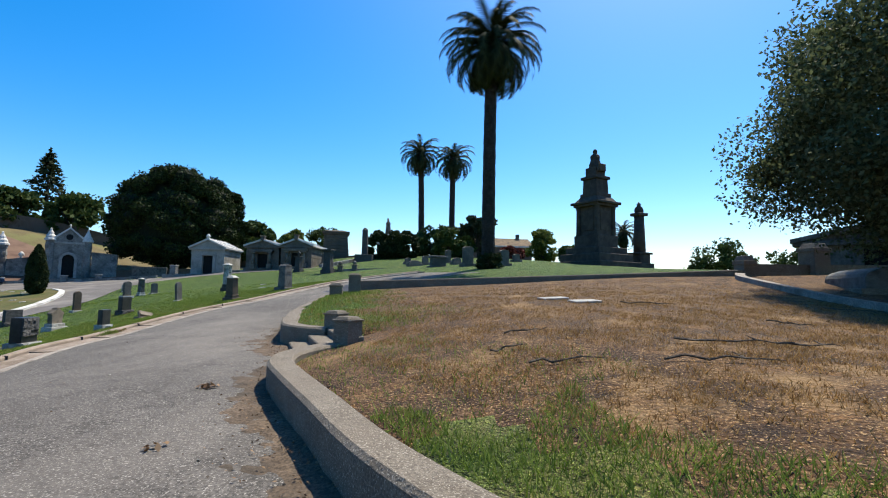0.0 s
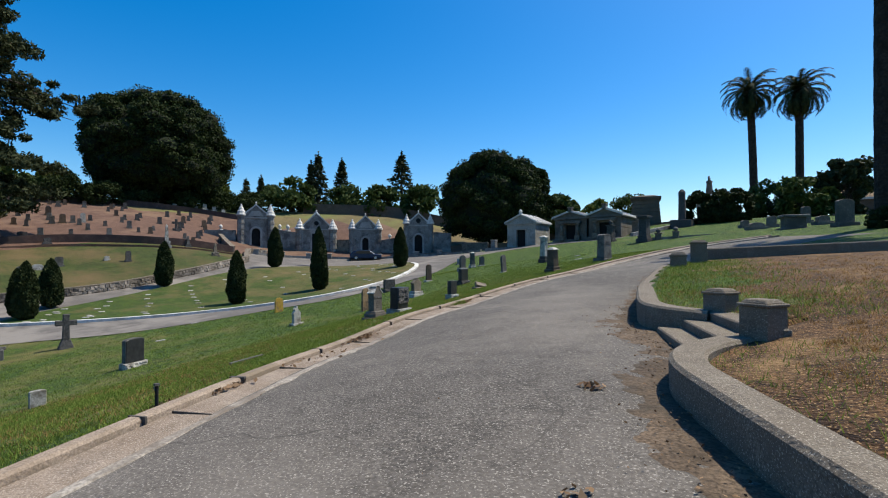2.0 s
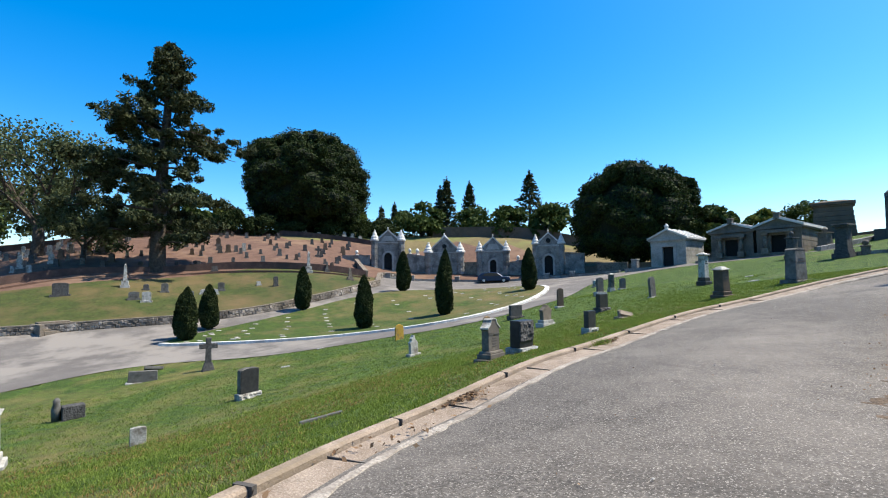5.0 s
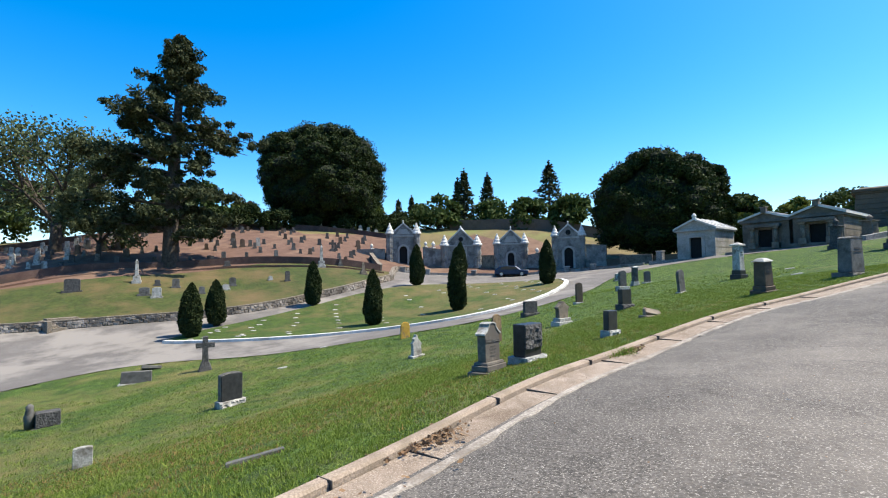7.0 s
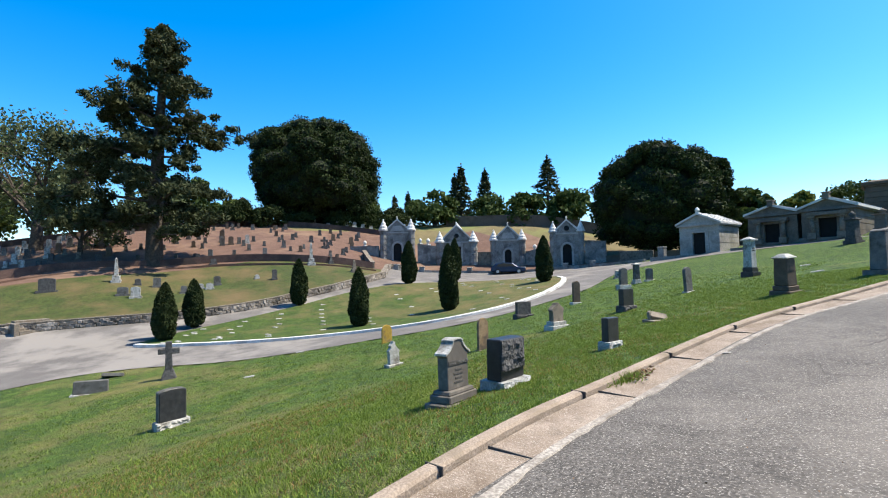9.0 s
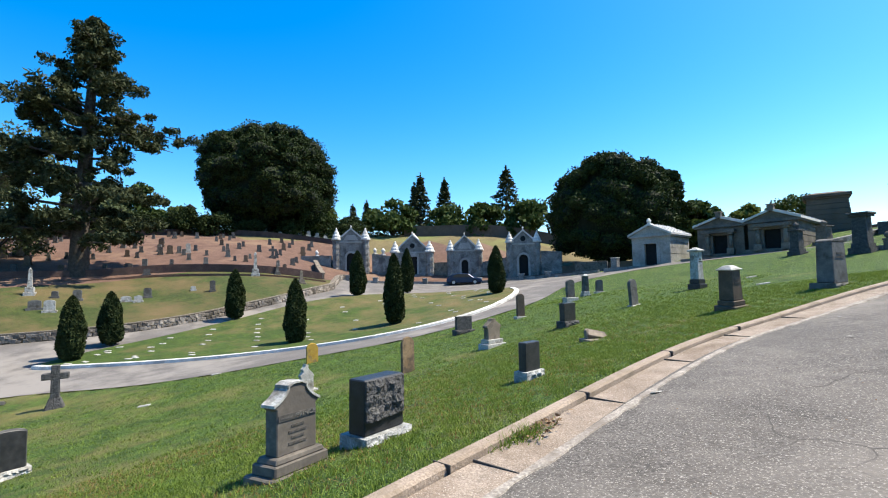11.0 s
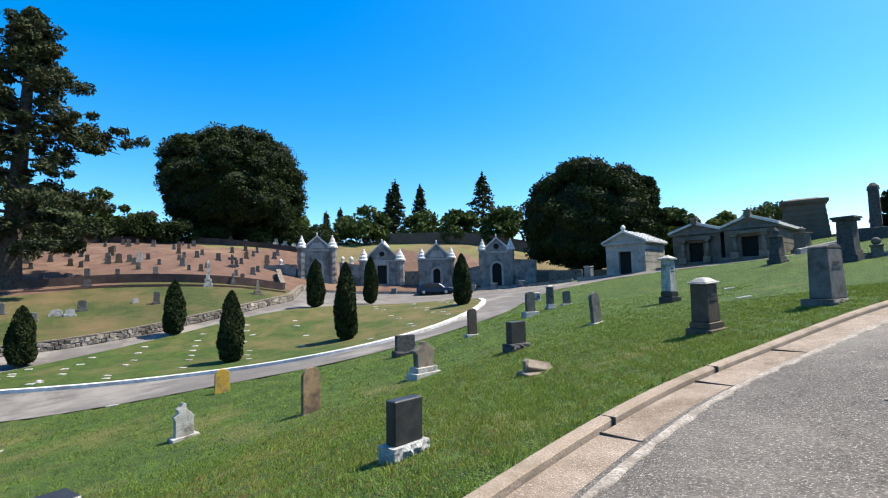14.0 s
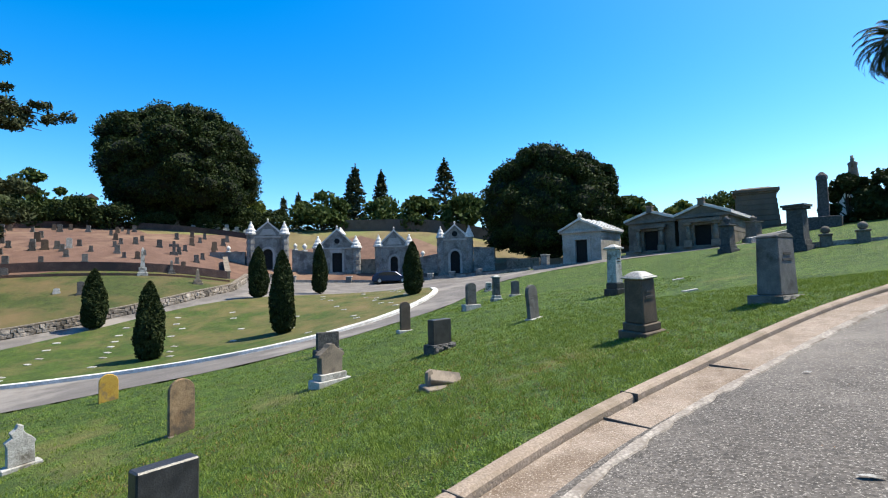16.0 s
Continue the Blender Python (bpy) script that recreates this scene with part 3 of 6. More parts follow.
pier(-1.84, 8.24, -28, 0.3, 0.88 - float(PLOT_H(-1.84, 8.24)) - 0.05, 0.07, M["concrete"], "low square concrete pier at the steps", PLOT_H)
pier(-1.36, 6.85, -34, 0.3, 0.87 - float(PLOT_H(-1.36, 6.85)) - 0.05, 0.07, M["concrete"], "low chipped concrete pier at the steps", PLOT_H)
pier(-3.41, 15.10, 10, 0.4, 0.42, 0.12, M["concrete"], "square concrete pier ending the wall", PLOT_H, -0.15)
pier(-3.11, 16.60, 10, 0.42, 0.7, 0.1, M["concrete"], "tall square concrete pier ending the wall", PLOT_H, -0.15)
pier(10.3, 16.3, 10, 0.48, 0.48, 0.3, M["concrete"], "domed concrete gate pier in the wall", PLOT_H, -0.1)
pier(13.0, 16.7, 10, 0.66, 0.75, 0.3, M["concrete"], "broad domed concrete gate pier in the wall", PLOT_H, 0.0)
w = sweep("wall_east", top_line(curve([(10.6, 16.4), (12, 16.6), (16, 16.9), (24, 17)], 20), 2.3, 2.45), [(-0.17, -1.2), (0.17, -1.2), (0.17, 0), (-0.17, 0)], M["concrete"])
tagged(w, "weathered low concrete plot wall", "wall", kind="structure")
EDGE = curve([(9.9, 15.9), (9.3, 14.9), (9.0, 13.6), (8.6, 11.6), (8.1, 9.4), (8.0, 7), (8.6, 4), (10, 0)], 50)
w = sweep("kerb_3", EDGE, [(-0.14, -0.2), (0.14, -0.2), (0.14, 0.12), (-0.14, 0.14)], M["lip"], base=PLOT_H)
tagged(w, "pale worn concrete edging beside the dry lawn", "kerb", kind="structure")
for x, y, rz in ((2.3, 7.8, 15), (1.92, 8.4, 15)):
    t = thing("grave_plate", on_slope(x, y, rz, 0.01, PLOT_H), "flat white stone plate set in dry lawn", "grave marker", "flush grave plates")
    part("plate", Geo().box(-0.24, 0.24, -0.14, 0.14, -0.06, 0.02), M["marble"], t, bevel=0.01)


# ---- gravestones ----
def arch(w, h, rise, n=10):
    """An upright outline with a curved top."""
    pts = [(-w / 2, 0), (w / 2, 0)]
    return pts + [(w / 2 * math.cos(a), h - rise + rise * math.sin(a)) for a in np.linspace(0, math.pi, n)]


def rocky(w, d, h, seed, amount=0.035):
    """A block with a broken, rock-faced front and sides."""
    g = Geo()
    nx_, nz = 14, 6
    r = np.random.default_rng(seed)
    jag = r.uniform(-amount, amount, (nz + 1, nx_ + 1))
    v = []
    for k in range(nz + 1):
        for i in range(nx_ + 1):
            edge = k == nz or i in (0, nx_)
            v.append((-w / 2 + w * i / nx_, -d / 2 - (0 if edge else 0.02 + jag[k, i]), h * k / nz))
    f = [(k * (nx_ + 1) + i, k * (nx_ + 1) + i + 1, (k + 1) * (nx_ + 1) + i + 1, (k + 1) * (nx_ + 1) + i) for k in range(nz) for i in range(nx_)]
    g.add(v, f)
    g.box(-w / 2, w / 2, -d / 2 + 0.001, d / 2, 0, h)
    return g


def letters(parent, text, size, x, y, z, material):
    cu = bpy.data.curves.new("lettering", "FONT")
    cu.body, cu.size, cu.extrude, cu.align_x = text, size, 0.006, "CENTER"
    ob = new("lettering", cu)
    dg = bpy.context.evaluated_depsgraph_get()
    me = bpy.data.meshes.new_from_object(ob.evaluated_get(dg))
    bpy.data.objects.remove(ob)
    me.materials.clear()
    me.materials.append(material)
    o = new("lettering", me)
    o.parent = parent
    o.matrix_local = pose(x, y, z, 90, 0, 0)
    return o


def bars(parent, w, y, z, n, material, dz=0.06):
    """Unreadable lines of an inscription."""
    for i in range(n):
        k = w * (0.9 if i % 2 else 0.65)
        part("inscription_line", Geo().box(-k / 2, k / 2, y - 0.004, y + 0.004, z - i * dz, z - i * dz + dz * 0.4), material, parent)


def tablet(x, y, rz, w, h, d, rise, material, label, base=None, lean=(0, 0), lines=0, group=""):
    t = thing("headstone", at(x, y, rz, -0.05, lean=lean), label, "headstone", group)
    z = 0.0
    if base:
        bw, bd, bh, bmat = base
        part("base", Geo().box(-bw / 2, bw / 2, -bd / 2, bd / 2, -0.15, bh + 0.05), bmat, t, bevel=0.012)
        z = bh + 0.05
    tb = part("tablet", Geo().prism([(a, b + z) for a, b in arch(w, h - z, rise)], -d / 2, d / 2), material, t, bevel=0.01)
    if lines:
        bars(tb, w * 0.7, -d / 2, z + (h - z) * 0.65, lines, M["inscr"])
    return t


M["inscr"] = mat("incised lettering", (0.06, 0.055, 0.05), (0.09, 0.08, 0.07), 6, 0.9, 0.1, 30)
M["white_rock"] = mat("rock-faced white granite", (0.27, 0.27, 0.26), (0.45, 0.45, 0.43), 12, 0.85, 0.8, 40, (0.15, 0.15, 0.145), 6, bump_dist=0.04)

# shouldered stone with a name band, the name partly worn away
st = thing("headstone", at(-9.72, 10.2, 108, -0.05, lean=(-2, 2)) @ Matrix.Diagonal((1.2, 0.95, 0.88, 1)), "pale grey marble headstone with shouldered top and stepped base", "headstone")
part("plinth", Geo().box(-0.32, 0.32, -0.22, 0.22, -0.12, 0.14), M["taupe"], st, bevel=0.015)
part("base", Geo().box(-0.27, 0.27, -0.17, 0.17, 0.14, 0.25).box(-0.25, 0.25, -0.15, 0.15, 0.25, 0.31, 0.92), M["taupe"], st, bevel=0.012)
out = [(-0.2, 0.31), (0.2, 0.31), (0.2, 0.78), (0.225, 0.8), (0.225, 0.83), (0.17, 0.87), (0.12, 0.93), (0.09, 0.97), (0.09, 1.0)]
out += [(0.09 * math.cos(a), 1.0 + 0.035 * math.sin(a)) for a in np.linspace(0.3, 2.84, 6)]
out += [(-0.09, 1.0), (-0.09, 0.97), (-0.12, 0.93), (-0.17, 0.87), (-0.225, 0.83), (-0.225, 0.8), (-0.2, 0.78)]
tb = part("tablet", Geo().prism(out, -0.085, 0.085), M["taupe"], st, bevel=0.008)
part("coping", Geo().prism([(-0.235, 0.81), (-0.235, 0.84), (-0.175, 0.885), (-0.125, 0.945), (-0.1, 0.985), (-0.1, 1.02), (-0.05, 1.05), (0.05, 1.05), (0.1, 1.02), (0.1, 0.985), (0.125, 0.945), (0.175, 0.885), (0.235, 0.84), (0.235, 0.81),
                            (0.16, 0.865), (0.11, 0.925), (0.085, 0.97), (0.085, 1.005), (0.04, 1.03), (-0.04, 1.03), (-0.085, 1.005), (-0.085, 0.97), (-0.11, 0.925), (-0.16, 0.865)], -0.1, 0.1), M["marble"], st)
part("name_band", Geo().box(-0.19, 0.19, -0.093, -0.085, 0.66, 0.725), M["inscr"], tb)
letters(tb, "PRINCE", 0.062, 0.08, -0.094, 0.672, M["grey"])
part("worn_name", Geo().box(-0.17, -0.06, -0.096, -0.093, 0.68, 0.7), M["grey"], tb)
bars(tb, 0.2, -0.087, 0.58, 4, M["inscr"])


def block_stone(x, y, rz, w, h, d, base_h, material, base_mat, label, rocky_front=False, serp=False, lean=(0, 0), seed=1, bw=1.25):
    t = thing("headstone", at(x, y, rz, -0.05, lean=lean), label, "headstone")
    part("base", rocky(w * bw, d * 1.7, base_h, seed).box(-w * bw / 2, w * bw / 2, -d * 0.85, d * 0.85, -0.15, 0.0), base_mat, t)
    z = base_h
    if serp:
        n = 12
        top = [(w / 2 * math.cos(a), h - 0.07 + 0.07 * math.sin(a)) for a in np.linspace(0, math.pi, n)]
        tb = part("tablet", Geo().prism([(-w / 2, z), (w / 2, z)] + top, -d / 2, d / 2), material, t, bevel=0.01)
        part("edge_band", Geo().prism([(-w / 2 - 0.012, z), (-w / 2, z)] + [(-a, b) for a, b in top] + [(w / 2, z), (w / 2 + 0.012, z)] + [(a * 1.04, b + 0.012) for a, b in top], -d / 2 + 0.02, d / 2 + 0.01), M["grey"], t)
    else:
        tb = part("tablet", Geo().box(-w / 2, w / 2, -d / 2, d / 2, z, h), material, t, bevel=0.012)
        if rocky_front:
            part("rock_face", rocky(w * 0.96, 0.02, (h - z) * 0.72, seed + 5, 0.03), M["rough_dark"], tb).matrix_local = pose(0, -d / 2 - 0.012, z + (h - z) * 0.26)
    return t


block_stone(-9.78, 11.2, 103, 0.62, 0.78, 0.24, 0.2, M["dark"], M["white_rock"], "dark granite headstone with rock-faced front on pale base", True, seed=3, lean=(0, 1), bw=1.15)
block_stone(-10.1, 14.26, 96, 0.41, 0.665, 0.14, 0.22, M["dark"], M["white_rock"], "polished black headstone on rock-faced white base", seed=8, lean=(0, 1))
block_stone(-14.3, 21.45, 90, 0.62, 0.8, 0.2, 0.22, M["dark"], M["rough_dark"], "dark square headstone on rock-faced base", seed=12)
block_stone(-19.6, 21.8, 75, 0.7, 0.75, 0.2, 0.2, M["rough_dark"], M["rough_dark"], "dark grey square headstone on low base", seed=14)
block_stone(-18.25, 8.0, 106, 0.62, 0.98, 0.16, 0.22, M["dark"], M["marble"], "black headstone with curved top and pale edge", serp=True, seed=16, bw=1.25)
tablet(-16.15, 16.36, 96, 0.46, 1.05, 0.09, 0.23, M["tan"], "round-topped tan stone tablet in the lawn", (0.5, 0.24, 0.0, M["sand"]))
tablet(-22.65, 16.6, 86, 0.46, 0.8, 0.09, 0.22, M["ochre"], "round-topped tablet covered in ochre lichen", lines=0)
tablet(-18.6, 24.25, 70, 0.36, 1.08, 0.12, 0.16, M["brown"], "narrow brown round-topped headstone on pale base", (0.55, 0.3, 0.06, M["marble"]))
tablet(-13.6, 24.5, 86, 0.42, 1.0, 0.12, 0.2, M["grey"], "grey round-topped headstone with carved roundel", (0.5, 0.26, 0.03, M["marble"]), lean=(0, -6), lines=2)
tablet(-18.0, 27.1, 70, 0.4, 1.05, 0.16, 0.15, M["grey"], "weathered grey headstone on broad base", (0.66, 0.36, 0.18, M["marble"]))
tablet(-20.1, 33.1, 60, 0.42, 0.8, 0.12, 0.1, M["grey"], "small grey tablet headstone", (0.58, 0.3, 0.06, M["marble"]))
tablet(-14.75, 4.68, 88, 0.3, 0.42, 0.1, 0.03, M["marble"], "small square white marble headstone")
# broken pointed marble stone
st = thing("headstone", at(-18.25, 14.33, 98, -0.04, lean=(0, -3)), "broken white marble headstone with ragged point", "headstone")
part("base", Geo().box(-0.3, 0.3, -0.14, 0.14, -0.1, 0.12), M["marble"], st, bevel=0.012)
part("tablet", Geo().prism([(-0.2, 0.12), (0.2, 0.12), (0.2, 0.46), (0.23, 0.5), (0.18, 0.58), (0.1, 0.66), (0.05, 0.74), (0.06, 0.82), (-0.02, 0.86), (-0.05, 0.78), (-0.14, 0.72), (-0.11, 0.64), (-0.22, 0.56), (-0.19, 0.48)], -0.07, 0.07), M["marble"], st, bevel=0.008)
# gabled stone
st = thing("headstone", at(-15.55, 19.2, 92, -0.04) @ Matrix.Scale(0.95, 4), "tan gabled headstone on pale stepped base", "headstone")
part("base", Geo().box(-0.45, 0.45, -0.22, 0.22, -0.12, 0.16).box(-0.36, 0.36, -0.17, 0.17, 0.16, 0.3), M["marble"], st, bevel=0.012)
part("tablet", Geo().prism([(-0.28, 0.3), (0.28, 0.3), (0.3, 0.66), (0.36, 0.68), (0.34, 0.74), (0.22, 0.82), (0.12, 0.88), (0.06, 0.96), (-0.06, 0.96), (-0.12, 0.88), (-0.22, 0.82), (-0.34, 0.74), (-0.36, 0.68), (-0.3, 0.66)], -0.1, 0.1), M["sand"], st, bevel=0.01)
# fallen open-book stone
st = thing("headstone", at(-11.6, 18.7, 66, -0.04), "low tilted tan stone, broken, on a slab", "headstone")
part("slab", Geo().box(-0.36, 0.36, -0.24, 0.22, -0.06, 0.05), M["sand"], st, bevel=0.012)
o = part("tablet", Geo().box(-0.28, 0.28, -0.05, 0.05, 0, 0.24), M["sand"], st, bevel=0.012)
o.matrix_local = pose(0.02, -0.02, 0.06, -52, 12, 0)
o = part("fragment", Geo().prism([(-0.1, 0), (0.1, 0), (0.02, 0.26), (-0.08, 0.22)], -0.04, 0.04), M["sand"], st, bevel=0.01)
o.matrix_local = pose(-0.2, 0.05, 0.04, -10, 0, 20)


def pedestal_stone(x, y, rz, w, h, material, label, steps_=2, cap="dome", base_mat=None, lean=(0, 0), dep=1.0, rocky_base=False):
    t = thing("headstone", at(x, y, rz, -0.06, lean=lean), label, "monument")
    z = 0.0
    for i in range(steps_):
        k = w * (1.45 - 0.3 * i) / 2
        hh = h * (0.15 - 0.04 * i)
        g = rocky(2 * k, 2 * k * dep, hh, 31 + i, 0.03) if rocky_base else Geo().box(-k, k, -k * dep, k * dep, 0, hh)
        if i == 0:
            g.box(-k, k, -k * dep, k * dep, -0.2, 0.0)
        part("base", g, base_mat or material, t, bevel=0 if rocky_base else 0.015).matrix_local = pose(0, 0, z)
        z += hh
    top = h * 0.9 if cap else h
    sh = part("shaft", Geo().box(-w / 2, w / 2, -w * dep / 2, w * dep / 2, z, top, 0.9), material, t, bevel=0.02)
    bars(sh, w * 0.6, -w * dep * 0.475 - 0.004, z + (top - z) * 0.7, 2, M["inscr"], 0.1)
    k = w * 0.56
    if cap == "dome":
        part("cap", Geo().box(-k, k, -k * dep, k * dep, top, top + h * 0.03).box(-k * 0.9, k * 0.9, -k * 0.9 * dep, k * 0.9 * dep, top + h * 0.03, h, 0.45), M["marble"], t, bevel=0.015)
    elif cap == "flat":
        part("cap", Geo().box(-k * 1.1, k * 1.1, -k * 1.1, k * 1.1, top, top + h * 0.05).box(-k * 1.25, k * 1.25, -k * 1.25, k * 1.25, top + h * 0.05, h), material, t, bevel=0.015)
    elif cap == "urn":
        part("cornice", Geo().box(-k * 1.1, k * 1.1, -k * 1.1, k * 1.1, top, top + h * 0.04), material, t, bevel=0.01)
        part("urn", Geo().lathe([(w * 0.25, 0), (w * 0.12, 0.05), (w * 0.3, 0.18), (w * 0.34, 0.26), (w * 0.15, 0.34), (w * 0.05, 0.42)], 10, Matrix.Translation((0, 0, top + h * 0.04))), material, t, smooth=True)
    elif cap == "pyramid":
        part("cornice", Geo().box(-k * 1.15, k * 1.15, -k * 1.15, k * 1.15, top, top + h * 0.04), M["marble"], t, bevel=0.01)
        part("cap", Geo().box(-k, k, -k, k, top + h * 0.04, h, 0.15), M["marble"], t)
    return t


pedestal_stone(-9.45, 21.3, 74, 0.38, 1.15, M["brown"], "leaning brown granite pedestal headstone with white top", lean=(2, -4))
b = pedestal_stone(-7.84, 23.5, 74, 0.64, 1.2, M["grey"], "broad grey granite headstone with curved top on rock-faced base", 1, "", dep=0.62, rocky_base=True)
part("top", Geo().prism([(0.297 * math.cos(a), 1.2 + 0.09 * math.sin(a)) for a in np.linspace(0, math.pi, 9)], -0.184, 0.184), M["grey"], b, bevel=0.01)
pedestal_stone(-12.95, 28.45, 78, 0.36, 1.72, M["marble"], "pale column headstone with corniced pyramid cap", 2, "pyramid", M["dark"])
pedestal_stone(-8.85, 36.2, 76, 0.58, 1.85, M["rough_dark"], "tall dark granite pedestal monument with flat cap", 2, "flat")
pedestal_stone(-11.65, 38.0, 70, 0.45, 1.4, M["rough_dark"], "dark granite pedestal with urn on top", 2, "urn")
pedestal_stone(-19.45, 30.65, 60, 0.3, 1.25, M["grey"], "slim grey obelisk headstone on stepped base", 2, "pyramid", M["marble"])
pedestal_stone(-24.7, 36.9, 50, 0.36, 0.62, M["marble"], "low white marble block monument", 1, "dome")
pedestal_stone(-16.0, 2.2, 88, 0.5, 1.3, M["marble"], "white marble pedestal monument with lichened cap", 2, "dome", M["marble"])
pedestal_stone(-13.1, 52.5, 70, 0.75, 1.5, M["taupe"], "squat taupe urn pedestal monument", 2, "urn")

# stone cross
st = thing("cross_monument", at(-28.05, 9.1, 80, -0.05), "dark weathered stone cross on a flared foot", "cross")
part("foot", Geo().box(-0.34, 0.34, -0.24, 0.24, -0.1, 0.45, 0.5), M["rough_dark"], st, bevel=0.03)
part("cross", Geo().prism([(-0.14, 0.4), (0.14, 0.4), (0.12, 1.1), (0.4, 1.1), (0.4, 1.33), (0.12, 1.33), (0.12, 1.62), (-0.12, 1.62), (-0.12, 1.33), (-0.4, 1.33), (-0.4, 1.1), (-0.12, 1.1)], -0.12, 0.12), M["rough_dark"], st, bevel=0.02)
# slabs and small markers
st = thing("headstone", at(-28.45, 6.45, 80, -0.05, lean=(0, 2)), "low wide grey slant headstone in the grass", "headstone")
part("slab", Geo().box(-0.58, 0.58, -0.12, 0.12, 0, 0.55, 0.97), M["grey"], st, bevel=0.015)
part("base", Geo().box(-0.66, 0.66, -0.2, 0.2, -0.1, 0.05), M["marble"], st, bevel=0.01)
st = thing("grave_slab", at(-31.4, 7.3, 80, 0.0, lean=(-18, 6)), "tilted dark grave slab near the road", "grave marker")
part("slab", Geo().box(-0.42, 0.42, -0.4, 0.4, -0.05, 0.1), M["grey"], st, bevel=0.015)
st = thing("headstone", at(-22.45, 3.8, 95, -0.05), "dark stone chest with a small carved figure", "headstone")
part("chest", Geo().box(-0.3, 0.3, -0.2, 0.2, 0.05, 0.5), M["rough_dark"], st, bevel=0.02)
part("base", Geo().box(-0.38, 0.38, -0.28, 0.28, -0.1, 0.06), M["grey"], st, bevel=0.01)
part("ornament", Geo().lathe([(0.12, 0.06), (0.14, 0.4), (0.09, 0.6), (0.1, 0.7), (0.03, 0.78)], 8, Matrix.Translation((-0.42, 0.05, 0))), M["grey"], st, smooth=True)
st = thing("standpipe", at(-5.98, 3.3, 0, 0.0), "short black iron water pipe with a tap", "standpipe")
part("pipe", Geo().tube([(0, 0, -0.1), (0, 0, 0.3)], [0.016, 0.016], 8), M["void"], st)
part("tap", Geo().tube([(0, 0, 0.24), (-0.03, 0, 0.28), (-0.05, 0, 0.27)], [0.014, 0.016, 0.012], 6).box(-0.02, 0.02, -0.02, 0.02, 0.3, 0.32), M["grey"], st)
plate = Geo().box(-0.18, 0.18, -0.1, 0.1, -0.05, 0.02).mesh("plate", M["marble"], 0.008)
flat = thing("grave_plate", on_slope(-9.1, 6.2, 75, 0.05), "narrow grey stone strip set in lawn", "grave marker", "flush grave plates")
part("plate", Geo().box(-0.3, 0.3, -0.06, 0.06, -0.05, 0.02), M["grey"], flat, bevel=0.008)
first_plate = thing("grave_plate", on_slope(-11.8, 31.1, 30, 0.01), "flat white stone plate set in lawn", "grave marker", "flush grave plates")
part("plate", plate, None, first_plate)
spots = [(-10.2, 26.7), (-26.5, 14.2), (-23.6, 11.2)]
pr_ = np.random.default_rng(27)                      # short rows across the island
for i in (8, 15, 22, 30, 38, 46, 54, 62, 70, 77):
    for v in np.linspace(0.14, 0.86, 9):
        if pr_.uniform() < 0.3:
            continue
        j = int(np.clip(i + 6 * (v - 0.5), 0, 89))
        q = ISLAND_S[j] * (1 - v) + ISLAND_N[j] * v
        spots.append((q[0] + pr_.uniform(-0.25, 0.25), q[1] + pr_.uniform(-0.25, 0.25)))
for k, (x, y) in enumerate(spots):
    copy_thing(first_plate, on_slope(x, y, 40 + 20 * math.sin(k), 0.01 if k < 3 else 0.13))


# ---- mausoleums ----
def stacked(g, x0, x1, y0, y1, z0, z1, step=0.42, gap=0.012):
    """Stone courses with recessed joints."""
    n = max(1, round((z1 - z0) / step))
    s = (z1 - z0) / n
    rings = []
    for i in range(n):
        k = 0.015 * (i % 2)
        top = z0 + (i + 1) * s
        rings += [(k, z0 + i * s), (k, top - 0.03)] + ([(0.05, top - 0.03), (0.05, top)] if i < n - 1 else [(k, top)])
    v = [p for k, z in rings for p in ((x0 + k, y0 + k, z), (x1 - k, y0 + k, z), (x1 - k, y1 - k, z), (x0 + k, y1 - k, z))]
    f = [(4 * j + a, 4 * j + (a + 1) % 4, 4 * j + 4 + (a + 1) % 4, 4 * j + 4 + a) for j in range(len(rings) - 1) for a in range(4)]
    m_ = 4 * len(rings)
    return g.add(v, f + [(3, 2, 1, 0), (m_ - 4, m_ - 3, m_ - 2, m_ - 1)])


def arch_hole(g, half, x0, x1, y0, y1, z0, spring, z1):
    """Wall over and beside a round-arched opening."""
    pts = [(half * math.cos(a), spring + half * math.sin(a)) for a in np.linspace(0, math.pi, 9)]
    return g.prism([(half, z1), (-half, z1)] + pts[::-1], y0, y1)


def turret(parent, x, y, r, z1, cap_h, material):
    n = round(z1 / 0.4)
    prof = []
    for i in range(n):
        k = r * (1.0 if i % 2 else 0.92)
        prof += [(k, i * z1 / n), (k, (i + 1) * z1 / n - 0.015)]
    tw = part("turret", Geo().lathe(prof, 8, Matrix.Translation((x, y, 0))), material, parent)
    part("turret_cap", Geo().lathe([(r * 1.25, 0), (r * 1.25, cap_h * 0.12), (r * 1.0, cap_h * 0.2), (r * 0.95, cap_h * 0.36), (r * 0.62, cap_h * 0.5), (r * 0.58, cap_h * 0.62), (r * 0.3, cap_h * 0.78), (r * 0.2, cap_h * 0.86), (r * 0.24, cap_h * 0.93), (0.02, cap_h)], 10, Matrix.Translation((x, y, z1))), M["roof"], tw)


